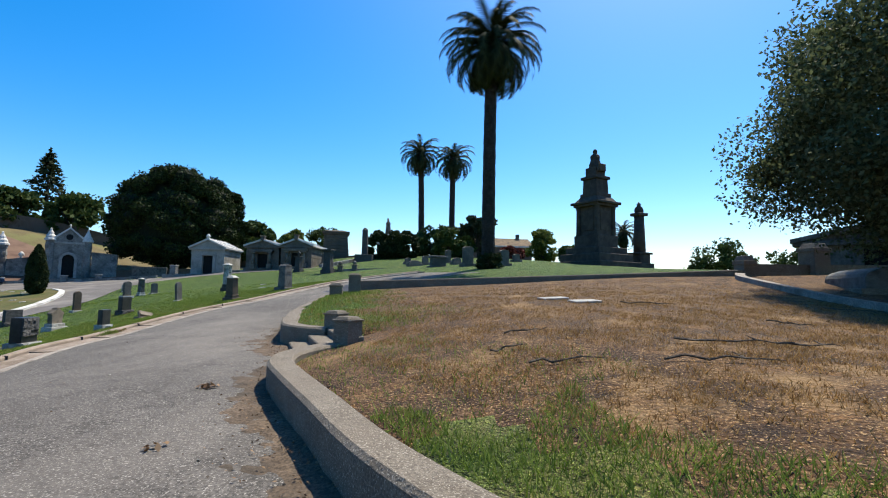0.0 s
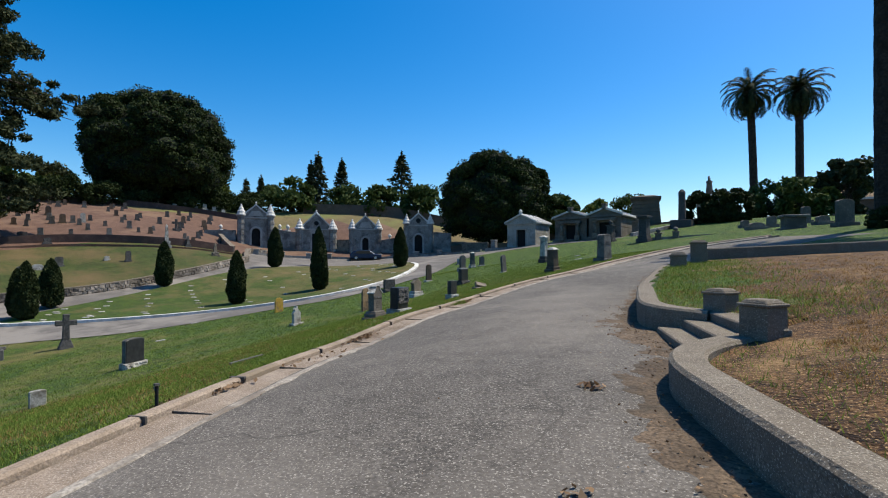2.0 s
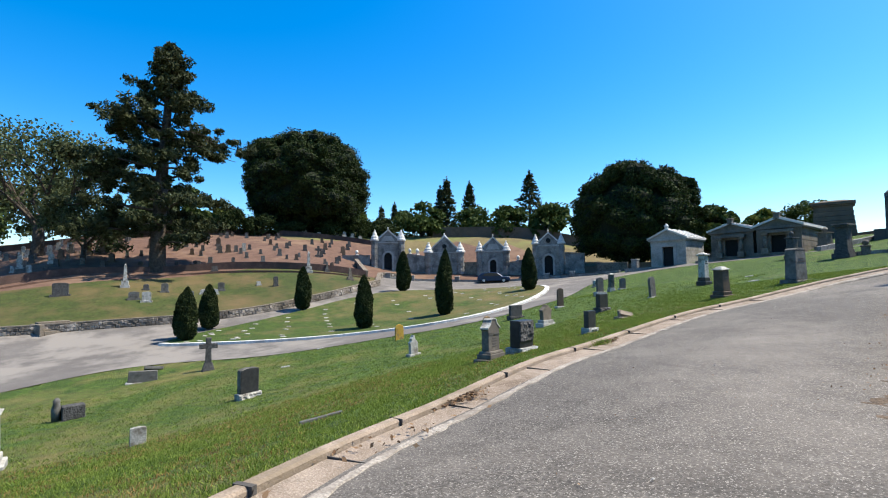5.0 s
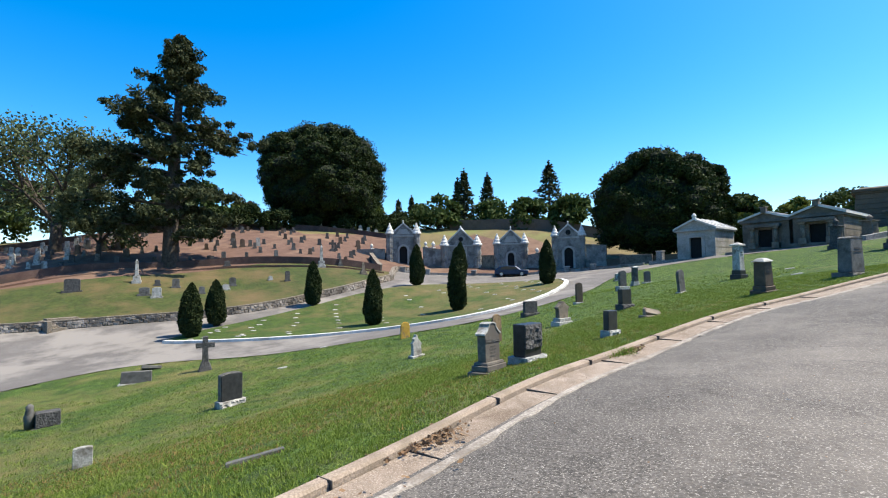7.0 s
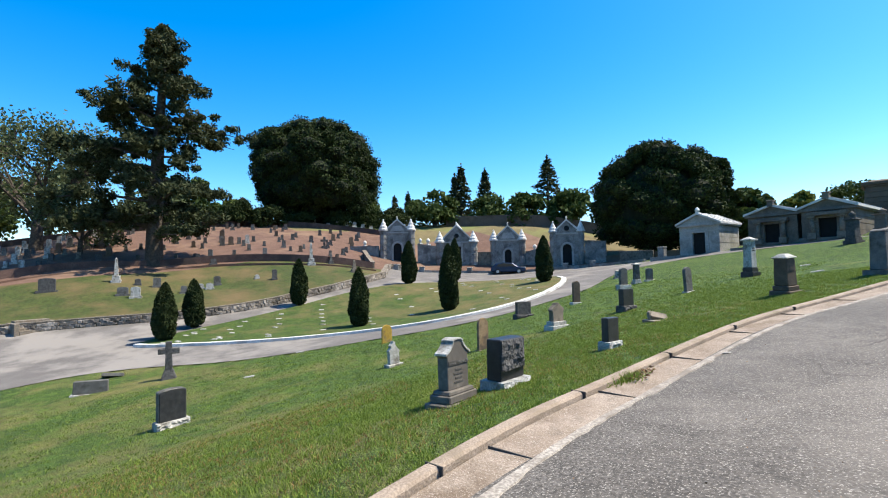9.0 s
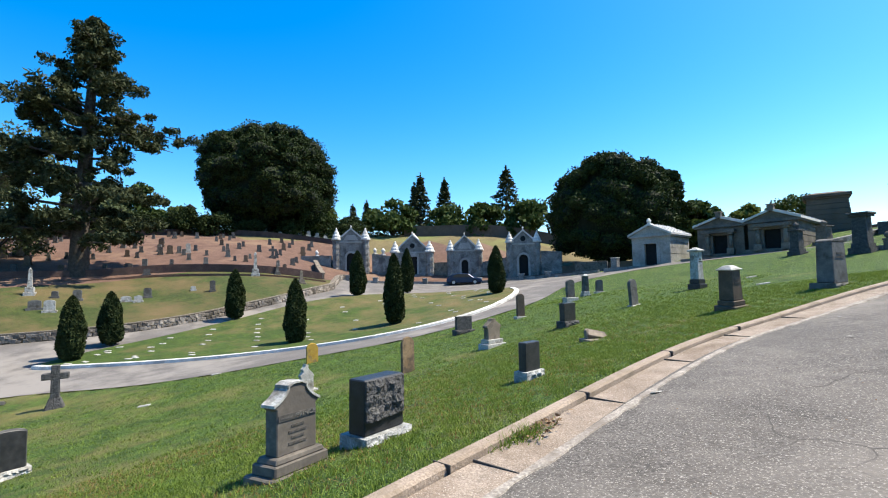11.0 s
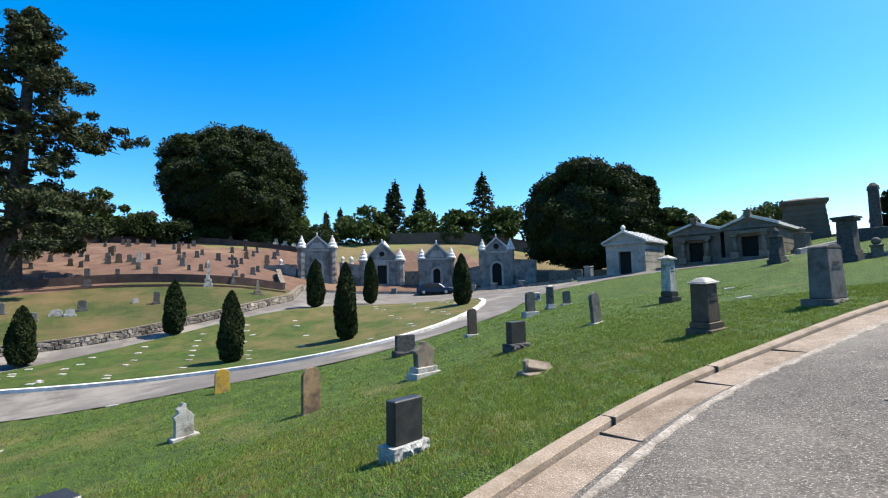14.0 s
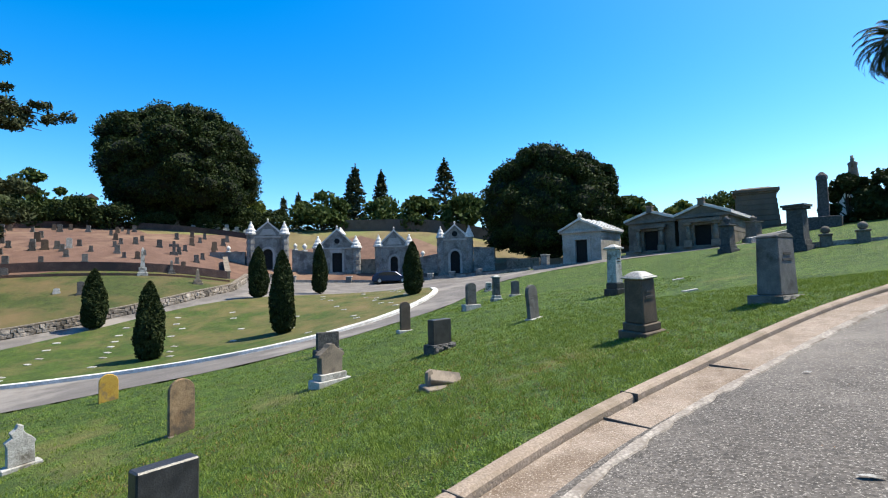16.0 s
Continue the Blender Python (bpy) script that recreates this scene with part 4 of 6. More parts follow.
def gothic(x, y, rz, w, wall_h, apex, door_w, door_h, tur_r, tur_h, cap_h, arched, oculus, label, dz=0.0):
    t = thing("mausoleum", at(x, y, rz, dz), label, "mausoleum", "row of stone mausoleums")
    mt = M["ashlar"]
    hw = w / 2 - tur_r * 0.6
    if arched:
        part("arch_wall", arch_hole(Geo(), door_w / 2, -hw, hw, 0.0, 0.5, 0.25, door_h - door_w / 2, wall_h), mt, t)
    else:
        part("lintel", Geo().box(-door_w / 2, door_w / 2, 0, 0.5, door_h, wall_h), mt, t)
    part("front_wall", stacked(Geo(), -hw, -door_w / 2, 0, 0.5, 0.25, wall_h), mt, t)
    part("front_wall", stacked(Geo(), door_w / 2, hw, 0, 0.5, 0.25, wall_h), mt, t)
    part("side_wall", stacked(Geo(), -hw, -hw + 0.35, 0.5, 4.3, 0, wall_h), mt, t)
    part("side_wall", stacked(Geo(), hw - 0.35, hw, 0.5, 4.3, 0, wall_h), mt, t)
    part("back_wall", Geo().box(-hw, hw, 4.3, 4.6, 0, wall_h), mt, t)
    part("plinth", Geo().box(-w / 2 - 0.1, w / 2 + 0.1, -0.15, 4.7, -0.6, 0.25), mt, t, bevel=0.02)
    part("step", Geo().box(-door_w * 0.8, door_w * 0.8, -0.6, -0.15, -0.5, 0.12), mt, t, bevel=0.02)
    dr = part("door", Geo().box(-door_w / 2, door_w / 2, 0.3, 0.38, 0.25, door_h), M["void"], t)
    for k in (-1, 1):
        part("door_leaf", Geo().box(k * door_w * 0.25 - door_w * 0.2, k * door_w * 0.25 + door_w * 0.2, 0.26, 0.3, 0.4, door_h * 0.7), M["void"], dr, bevel=0.01)
    if arched:
        h0 = door_h - door_w / 2
        for (a0, a1) in zip(np.linspace(0, math.pi, 9)[:-1], np.linspace(0, math.pi, 9)[1:]):
            p = [(r * math.cos(a), h0 + r * math.sin(a)) for r, a in ((door_w / 2, a0), (door_w / 2 + 0.28, a0), (door_w / 2 + 0.28, a1), (door_w / 2, a1))]
            part("arch_stone", Geo().prism(p, -0.1, 0.0), M["whitewall"], t, bevel=0.01)
        for k in (-1, 1):
            part("door_jamb", Geo().box(min(k * door_w / 2, k * (door_w / 2 + 0.28)), max(k * door_w / 2, k * (door_w / 2 + 0.28)), -0.1, 0, 0.25, h0), M["whitewall"], t, bevel=0.01)
    else:
        part("door_head", Geo().box(-door_w / 2 - 0.3, door_w / 2 + 0.3, -0.1, 0, door_h, door_h + 0.45), M["whitewall"], t, bevel=0.01)
        for k in (-1, 1):
            part("door_jamb", Geo().box(min(k * door_w / 2, k * (door_w / 2 + 0.25)), max(k * door_w / 2, k * (door_w / 2 + 0.25)), -0.08, 0, 0.25, door_h), M["whitewall"], t, bevel=0.01)
    part("string_course", Geo().box(-hw - 0.05, hw + 0.05, -0.12, 0.0, wall_h - 0.12, wall_h + 0.1), M["whitewall"], t, bevel=0.02)
    part("gable", Geo().prism([(-hw, wall_h + 0.1), (hw, wall_h + 0.1), (0, apex - 0.2)], 0.0, 0.4), mt, t)
    cop = Geo()
    for k in (-1, 1):
        cop.prism([(k * (hw + 0.15), wall_h + 0.05), (0, apex - 0.2), (0, apex), (k * (hw + 0.15), wall_h + 0.3)], -0.12, 0.5)
    part("gable_coping", cop, M["roof"], t)
    roof = Geo()
    for k in (-1, 1):
        roof.prism([(k * (hw + 0.1), wall_h - 0.02), (0, apex - 0.35), (0, apex - 0.18), (k * (hw + 0.1), wall_h + 0.15)], 0.5, 4.7)
    part("roof", roof, M["roof"], t)
    part("finial", Geo().lathe([(0.1, 0), (0.07, 0.12), (0.13, 0.26), (0.03, 0.42)], 8, Matrix.Translation((0, 0.1, apex - 0.05))), M["roof"], t)
    if oculus:
        part("oculus", Geo().lathe([(0.34, -0.04), (0.34, 0.04)], 16, pose(0, -0.03, wall_h + (apex - wall_h) * 0.36, 90)), M["void"], t)
    else:
        part("carved_panel", Geo().prism([(-hw * 0.55, wall_h + 0.25), (hw * 0.55, wall_h + 0.25), (hw * 0.3, wall_h + (apex - wall_h) * 0.5), (-hw * 0.3, wall_h + (apex - wall_h) * 0.5)], -0.05, 0.0), M["whitewall"], t)
    for k in (-1, 1):
        turret(t, k * (w / 2 - tur_r * 0.4), 0.2, tur_r, tur_h, cap_h, mt)
    return t


gothic(-63.0, 41.7, 58, 4.4, 4.4, 6.4, 1.15, 2.9, 0.56, 4.7, 1.7, True, False, "tall grey stone mausoleum with turrets and arched door", -0.1)
gothic(-58.1, 48.6, 52, 5.3, 3.3, 5.9, 1.25, 2.7, 0.62, 3.3, 1.65, False, True, "grey stone mausoleum with round turrets and oculus gable", -0.1)
gothic(-53.2, 54.0, 46, 4.4, 3.9, 6.1, 0.95, 2.6, 0.54, 3.9, 1.6, True, False, "grey stone mausoleum with corner pinnacles and arched door", -0.2)
gothic(-44.8, 56.5, 38, 3.9, 4.4, 6.3, 1.15, 3.0, 0.48, 4.6, 1.5, True, True, "dark-weathered stone mausoleum with arched door and oculus", -0.2)


def temple(x, y, rz, w, d, wall_h, apex, mt, roof_mat, label, columns=False, dz=0.0, finial="knob", door_w=1.1, door_h=2.1):
    t = thing("mausoleum", at(x, y, rz, dz), label, "mausoleum", "row of gabled mausoleums")
    part("plinth", Geo().box(-w / 2 - 0.15, w / 2 + 0.15, -0.35, d + 0.1, -1.2, 0.12), mt, t, bevel=0.02)
    part("front_wall", stacked(Geo(), -w / 2, -door_w / 2, 0, 0.45, 0.12, wall_h, 0.5), mt, t)
    part("front_wall", stacked(Geo(), door_w / 2, w / 2, 0, 0.45, 0.12, wall_h, 0.5), mt, t)
    part("lintel", Geo().box(-door_w / 2, door_w / 2, 0, 0.45, door_h, wall_h), mt, t)
    for k in (-1, 1):
        part("side_wall", stacked(Geo(), min(k * w / 2, k * (w / 2 - 0.4)), max(k * w / 2, k * (w / 2 - 0.4)), 0.45, d - 0.3, 0.12, wall_h, 0.5), mt, t)
    part("back_wall", Geo().box(-w / 2, w / 2, d - 0.3, d, 0.1, wall_h), mt, t)
    part("door", Geo().box(-door_w / 2, door_w / 2, 0.25, 0.33, 0.12, door_h), M["void"], t)
    part("door_jamb", Geo().box(-door_w / 2 - 0.3, -door_w / 2, -0.08, 0, 0.12, door_h), mt, t, bevel=0.015)
    part("door_jamb", Geo().box(door_w / 2, door_w / 2 + 0.3, -0.08, 0, 0.12, door_h), mt, t, bevel=0.015)
    part("door_head", Geo().box(-door_w / 2 - 0.35, door_w / 2 + 0.35, -0.1, 0, door_h, door_h + 0.28), mt, t, bevel=0.015)
    part("cornice", Geo().box(-w / 2 - 0.18, w / 2 + 0.18, -0.22, d + 0.1, wall_h, wall_h + 0.2), mt, t, bevel=0.02)
    part("pediment", Geo().prism([(-w / 2 - 0.05, wall_h + 0.2), (w / 2 + 0.05, wall_h + 0.2), (0, apex - 0.15)], -0.05, d), mt, t)
    r = Geo()
    for k in (-1, 1):
        r.prism([(k * (w / 2 + 0.25), wall_h + 0.14), (0, apex - 0.17), (0, apex), (k * (w / 2 + 0.25), wall_h + 0.32)], -0.28, d + 0.15)
    rf = part("roof", r, roof_mat, t)
    for i in range(4):
        part("roof_rib", Geo().prism([(w / 2 + 0.26, wall_h + 0.3), (0, apex - 0.02), (0, apex + 0.06), (w / 2 + 0.26, wall_h + 0.38)], 0.3 + i * (d - 0.5) / 3.2, 0.45 + i * (d - 0.5) / 3.2), roof_mat, rf)
    if finial == "knob":
        part("finial", Geo().lathe([(0.2, 0), (0.16, 0.15), (0.24, 0.3), (0.12, 0.5), (0.03, 0.56)], 8, Matrix.Translation((0, -0.1, apex - 0.08))), roof_mat, t)
    else:
        part("finial", Geo().box(-0.22, 0.22, -0.3, 0.2, apex - 0.2, apex + 0.26, 0.88).box(-0.27, 0.27, -0.34, 0.24, apex + 0.26, apex + 0.34), mt, t, bevel=0.02)
    if columns:
        for k in (-1, 1):
            cx_ = k * (door_w / 2 + 0.35)
            c = part("column", Geo().lathe([(0.17, 0.5), (0.165, 0.9), (0.14, door_h + 0.02)], 12, Matrix.Translation((cx_, -0.3, 0))), M["sand"], t, smooth=True)
            part("column_base", Geo().box(cx_ - 0.27, cx_ + 0.27, -0.57, -0.03, 0.0, 0.5), M["sand"], c, bevel=0.02)
            part("capital", Geo().box(cx_ - 0.25, cx_ + 0.25, -0.55, -0.05, door_h + 0.02, door_h + 0.18), M["sand"], c, bevel=0.02)
        part("entablature", Geo().box(-door_w / 2 - 0.7, door_w / 2 + 0.7, -0.6, 0, door_h + 0.18, door_h + 0.44), mt, t, bevel=0.02)
    return t


temple(-25.4, 50.9, 2, 3.5, 4.4, 2.7, 3.95, M["whitewall"], M["roof"], "pale granite gabled mausoleum with bronze door", dz=-0.15)
temple(-19.95, 52.0, 0, 3.6, 5.0, 2.3, 3.3, M["taupe"], M["roof"], "taupe granite mausoleum with columned porch", True, dz=0.05, finial="block", door_w=1.1, door_h=1.65)
temple(-15.95, 51.0, 0, 3.3, 7.0, 2.15, 3.2, M["taupe"], M["roof"], "brown granite mausoleum with columned porch and block finial", True, dz=0.1, finial="block", door_w=1.1, door_h=1.6)
temple(17.4, 19.0, -43, 5.2, 6, 1.4, 2.35, M["grey"], M["grey"], "plain grey gabled tomb house beyond the wall", dz=-0.2, door_w=0.9, door_h=1.4)

st = thing("mausoleum", at(-15.05, 65.5, 12, -0.3) @ Matrix.Diagonal((0.84, 0.84, 1, 1)), "large brown stone tomb with battered walls and flat top", "mausoleum")
for i in range(7):
    k = 2.15 - 0.05 * i
    part("course", Geo().box(-k, k, -k * 0.85, k * 0.85, i * 0.5, i * 0.5 + 0.48), M["brownwall"], st, bevel=0.02)
part("cornice", Geo().box(-2.0, 2.0, -1.7, 1.7, 3.48, 3.65).box(-2.15, 2.15, -1.85, 1.85, 3.65, 3.95), M["brownwall"], st, bevel=0.03)
part("roof", Geo().box(-1.9, 1.9, -1.6, 1.6, 3.95, 4.15, 0.6), M["brownwall"], st)

# low walls, pillars and ramps before the mausoleums
FRONT = curve([(-57.2, 37.2), (-56.2, 42), (-52.5, 48.6), (-48, 52.2), (-43, 54), (-38, 54.6), (-32, 53)], 50)
w = sweep("kerb_4", FRONT, [(-0.15, -0.3), (0.15, -0.3), (0.15, 0.28), (-0.15, 0.28)], M["ashlar"], base=H)
tagged(w, "low stone kerb wall before the mausoleums", "kerb", kind="structure")
post = thing("stone_post", at(FRONT[1, 0], FRONT[1, 1], 50), "squat pale stone post on the kerb wall", "post", "posts before the mausoleums")
part("shaft", Geo().box(-0.32, 0.32, -0.32, 0.32, -0.3, 0.62), M["ashlar"], post, bevel=0.03)
part("cap", Geo().box(-0.37, 0.37, -0.37, 0.37, 0.62, 0.72), M["whitewall"], post, bevel=0.03)
for i in (6, 11, 15, 20, 25, 29, 33, 38):
    copy_thing(post, at(FRONT[i, 0], FRONT[i, 1], 50 - i * 0.5))


def back_wall(name, pts, z0, z1, label, mt):
    c = top_line(curve(pts, 14), z0, z1)
    w_ = sweep(name, c, [(-0.25, -3.6), (0.25, -3.6), (0.25, -0.15), (0.32, -0.15), (0.32, 0), (-0.32, 0), (-0.32, -0.15), (-0.25, -0.15)], mt)
    tagged(w_, label, "wall", kind="structure")


back_wall("wall_row_1", [(-67.4, 36.5), (-64.7, 39.6)], 5.2, 5.2, "stone retaining wall beside a mausoleum", M["ashlar"])
back_wall("wall_row_2", [(-62.0, 44.5), (-60.2, 46.6)], 5.4, 5.0, "stone retaining wall between mausoleums", M["ashlar"])
back_wall("wall_row_3", [(-56.8, 51.4), (-54.6, 53.2)], 4.0, 4.0, "stone retaining wall between mausoleums", M["sand"])
back_wall("wall_row_4", [(-51.6, 56.0), (-46.6, 57.4)], 3.9, 4.6, "stone retaining wall between mausoleums", M["ashlar"])
back_wall("wall_row_5", [(-43.2, 58.2), (-40.8, 59.2)], 5.0, 4.8, "dark stone retaining wall beside a mausoleum", M["ashlar"])
# darker than its neighbours: the oak's shade is put into its colour
back_wall("wall_row_6", [(-40.6, 59.2), (-28, 56.5)], 2.9, 3.2, "low stone wall coloured dark for oak shade", M["brownwall"])
for x, y, z, s in ((-66, 38.1, 5.2, 1), (-60.9, 45.6, 5.2, 1.2), (-61.6, 44.7, 5.4, 1), (-50.5, 56.6, 4.0, 1.1)):
    t = thing("stone_urn", pose(x, y, z), "pale stone urn finial on the wall", "urn", "urns on the retaining walls")
    part("foot", Geo().box(-0.22 * s, 0.22 * s, -0.22 * s, 0.22 * s, -0.05, 0.12 * s), M["roof"], t)
    part("bowl", Geo().lathe([(0.1, 0.12), (0.1, 0.2), (0.26, 0.42), (0.24, 0.58), (0.06, 0.8)], 10, Matrix.Scale(s, 4)), M["roof"], t, smooth=True)
t = thing("family_tomb", at(-35.0, 56.5, 20, -0.1), "low dark granite tomb wall in tree shade", "tomb")
part("wall", Geo().box(-1.8, 1.8, -0.25, 0.25, 0, 1.35), M["grey"], t, bevel=0.03)
part("base", Geo().box(-2.0, 2.0, -0.5, 0.5, -0.3, 0.25), M["grey"], t, bevel=0.03)
t = thing("stone_post", at(-28.6, 50.3, 0), "pale stone post beside the drive", "post")
part("shaft", Geo().box(-0.3, 0.3, -0.3, 0.3, -0.3, 1.15), M["ashlar"], t, bevel=0.03)
part("cap", Geo().box(-0.34, 0.34, -0.34, 0.34, 1.15, 1.25), M["whitewall"], t, bevel=0.03)
# ramp walls beside the brown mausoleum
for pts, z0, z1 in (([(-12.9, 49.5), (-11.3, 53.5), (-10.0, 58)], 3.6, 4.9), ([(-29.4, 49.7), (-22.8, 50.2)], 2.3, 2.5), ([(-22.2, 49.6), (-13.0, 49.4)], 2.8, 3.0), ([(-8.5, 36.9), (-7.0, 36.9), (-3.5, 37.8), (2, 40)], 2.62, 3.1)):
    w = sweep("kerb_5", top_line(curve(pts, 12), z0, z1), [(-0.18, -1.2), (0.18, -1.2), (0.18, 0), (-0.18, 0)], M["ashlar"])
    tagged(w, "pale stone plot kerb", "kerb", kind="structure")

for x, y in ((-8.05, 36.75), (-6.95, 36.75)):
    t = thing("pier", at(x, y, 5, -0.1), "small square stone pier with ball top", "pier", "ball-topped piers of the upper plot")
    part("shaft", Geo().box(-0.19, 0.19, -0.19, 0.19, -0.3, 0.5), M["taupe"], t, bevel=0.02)
    part("cap", Geo().box(-0.23, 0.23, -0.23, 0.23, 0.5, 0.58), M["taupe"], t, bevel=0.02)
    part("ball", Geo().lathe([(0.07, 0.58), (0.15, 0.66), (0.16, 0.75), (0.1, 0.85), (0.02, 0.88)], 10), M["taupe"], t, smooth=True)
t = thing("stone_lantern", pose(-62.05, 51.87, 5.0), "pale stone lantern turret behind the mausoleum", "turret")
part("shaft", Geo().box(-0.5, 0.5, -0.5, 0.5, -2.6, 2.6), M["whitewall"], t, bevel=0.04)
part("cornice", Geo().box(-0.62, 0.62, -0.62, 0.62, 2.6, 2.8), M["roof"], t, bevel=0.03)
part("cap", Geo().box(-0.55, 0.55, -0.55, 0.55, 2.8, 3.7, 0.12), M["roof"], t)
t = thing("hut", pose(-108.7, 32.0, 12.0, 0, 0, 80), "small white hut with a dark gabled roof under trees", "hut")
part("wall", Geo().box(-0.8, 0.8, 0, 2.0, -0.6, 5.0), M["roof"], t, bevel=0.03)
part("roof", Geo().prism([(-1.1, 4.9), (1.1, 4.9), (0, 5.7)], -0.3, 2.3), M["brownwall"], t)
part("doorway", Geo().box(-0.4, 0.4, -0.04, 0.02, -0.3, 1.9), M["void"], t)

# the car
t = thing("car", pose(-49.5, 50.3, float(H(-49.5, 50.3)), 0, 0, 46), "dark blue parked hatchback car", "car")
M["car"] = mat("dark blue paint", (0.012, 0.03, 0.07), (0.016, 0.036, 0.08), 2, 0.25, 0.0, 30, metal=0.3)
M["glass_dark"] = mat("tinted glass", (0.02, 0.025, 0.03), (0.025, 0.03, 0.035), 2, 0.08, 0.0, 30)
M["tyre"] = mat("tyre", (0.015, 0.015, 0.015), (0.025, 0.025, 0.025), 8, 0.9, 0.2, 60)
M["alloy"] = mat("alloy", (0.4, 0.4, 0.41), (0.5, 0.5, 0.5), 8, 0.35, 0.0, 60, metal=0.8)
body = [(-2.2, 0.25), (2.2, 0.25), (2.25, 0.6), (2.15, 0.78), (1.2, 0.92), (0.55, 1.38), (-0.7, 1.46), (-1.6, 1.3), (-2.1, 0.95), (-2.25, 0.6)]
bd = part("body", Geo().prism(body, -0.85, 0.85), M["car"], t, bevel=0.09, smooth=False)
part("side_window", Geo().prism([(-1.45, 0.93), (1.0, 0.93), (0.48, 1.31), (-0.68, 1.38), (-1.3, 1.26)], -0.87, 0.87), M["glass_dark"], bd)
part("windscreen", Geo().add([(1.17, -0.7, 0.95), (1.17, 0.7, 0.95), (0.58, 0.62, 1.38), (0.58, -0.62, 1.38)], [(0, 1, 2, 3)], Matrix.Translation((0.02, 0, 0.015))), M["glass_dark"], bd)
for k in (-0.6, 0.6):
    part("headlight", Geo().box(2.1, 2.23, k - 0.16, k + 0.16, 0.62, 0.76), M["alloy"], bd, bevel=0.03)
    part("tail_light", Geo().box(-2.22, -2.1, k - 0.12, k + 0.12, 0.7, 0.92), M["red_leaf"], bd, bevel=0.03)
for xw in (-1.35, 1.35):
    for yw in (-0.78, 0.78):
        wh = part("wheel", Geo().lathe([(0.22, -0.11), (0.32, -0.1), (0.32, 0.1), (0.22, 0.11)], 20, pose(xw, yw, 0.32, 90)), M["tyre"], t)
        part("rim", Geo().lathe([(0.2, -0.115), (0.2, 0.115)], 16, pose(xw, yw, 0.32, 90)), M["alloy"], wh)

# ---- the terrace wall, the pink slope and its graves ----
TERRACE = LOOP_N[14:64] - side_normals(LOOP_N)[14:64] * -0.25
tw = thing("wall_terrace", pose(0, 0, 0), "low rubble stone terrace wall beside the road", "wall", kind="structure")
core = sweep("core", TERRACE, [(-0.16, -0.3), (0.2, -0.3), (0.2, 0.52), (-0.16, 0.52)], M["rubble"], tw, base=H)
cap = sweep("coping", TERRACE, [(-0.2, 0.52), (0.26, 0.52), (0.26, 0.6), (-0.2, 0.6)], M["concrete"], tw, base=H)
stones = []
for k in range(5):
    g = Geo()
    r = np.random.default_rng(50 + k)
    v = [(sx * (0.5 + r.uniform(-0.09, 0.04)), sy * (0.5 + r.uniform(-0.09, 0.04)), sz * (0.5 + r.uniform(-0.09, 0.04))) for sx in (-1, 1) for sy in (-1, 1) for sz in (-1, 1)]
    g.add(v, [(0, 1, 3, 2), (4, 6, 7, 5), (0, 4, 5, 1), (2, 3, 7, 6), (0, 2, 6, 4), (1, 5, 7, 3)])
    stones.append(g.mesh("stone", M["rubble"], 0.07))
tl = curve(TERRACE, 150)
tn = side_normals(tl)
for i in range(149):
    for row in range(2):
        q = tl[i] - tn[i] * 0.17 + (tl[i + 1] - tl[i]) * (0.5 * row)
        o = new("stone", stones[(i * 3 + row) % 5])
        o.parent = tw
        seg = tl[i + 1] - tl[i]
        o.matrix_local = pose(q[0], q[1], float(H(q[0], q[1])) + 0.12 + 0.26 * row + 0.03 * math.sin(i * 5.1), 8 * math.sin(i * 3.3), 6 * math.sin(i * 2.1), math.degrees(math.atan2(seg[1], seg[0]))) @ Matrix.Diagonal((0.34 + 0.1 * math.sin(i * 1.7), 0.2, 0.26 + 0.04 * math.sin(i * 2.9), 1))
ts = thing("steps", pose(-47.4, 3.5, float(H(-47, 3.5)), 0, 0, 108), "five concrete steps up through the terrace wall", "steps", kind="structure")
for i in range(5):
    part("step", Geo().box(-0.95, 0.95, -0.5 + 0.3 * i, 1.4, -0.2, 0.14 + 0.15 * i), M["concrete"], ts, bevel=0.015)
for k in (-1.1, 1.1):
    part("cheek_wall", Geo().box(k - 0.14, k + 0.14, -0.5, 1.4, -0.2, 0.62), M["concrete"], ts, bevel=0.02)

PW = PINK_EDGE[6:]
w = sweep("wall_slope", PW, [(-0.25, -0.6), (0.25, -0.6), (0.25, 0.75), (-0.25, 0.75)], M["brick"], base=H)
tagged(w, "long dark red retaining wall below the gravelled slope", "wall", kind="structure")
w = sweep("path_slope", PW - np.c_[side_normals(PW) * 1.2], [(-0.7, -0.2), (0.7, -0.2), (0.7, 0.04), (-0.7, 0.04)], M["pink"], base=H)
tagged(w, "bare pinkish path below the retaining wall", "path", kind="structure")
rc = curve([(-55.4, 33.6), (-59.2, 35.0), (-63.6, 36.7)], 24)
w = sweep("wall_ramp", top_line(rc, float(H(-55.4, 33.6)) + 0.75, float(H(-63.6, 36.7)) + 1.0), [(-0.2, -3.2), (0.2, -3.2), (0.2, -0.15), (0.27, -0.15), (0.27, 0), (-0.27, 0), (-0.27, -0.15), (-0.2, -0.15)], M["sand"])
tagged(w, "sloping pale stone wall beside the gravelled slope", "wall", kind="structure")
w = sweep("wall_top", PINK_TOP[14:56], [(-0.3, -0.8), (0.3, -0.8), (0.3, 0.7), (-0.3, 0.7)], M["brick"], base=H)
tagged(w, "dark retaining wall above the gravelled slope", "wall", kind="structure")

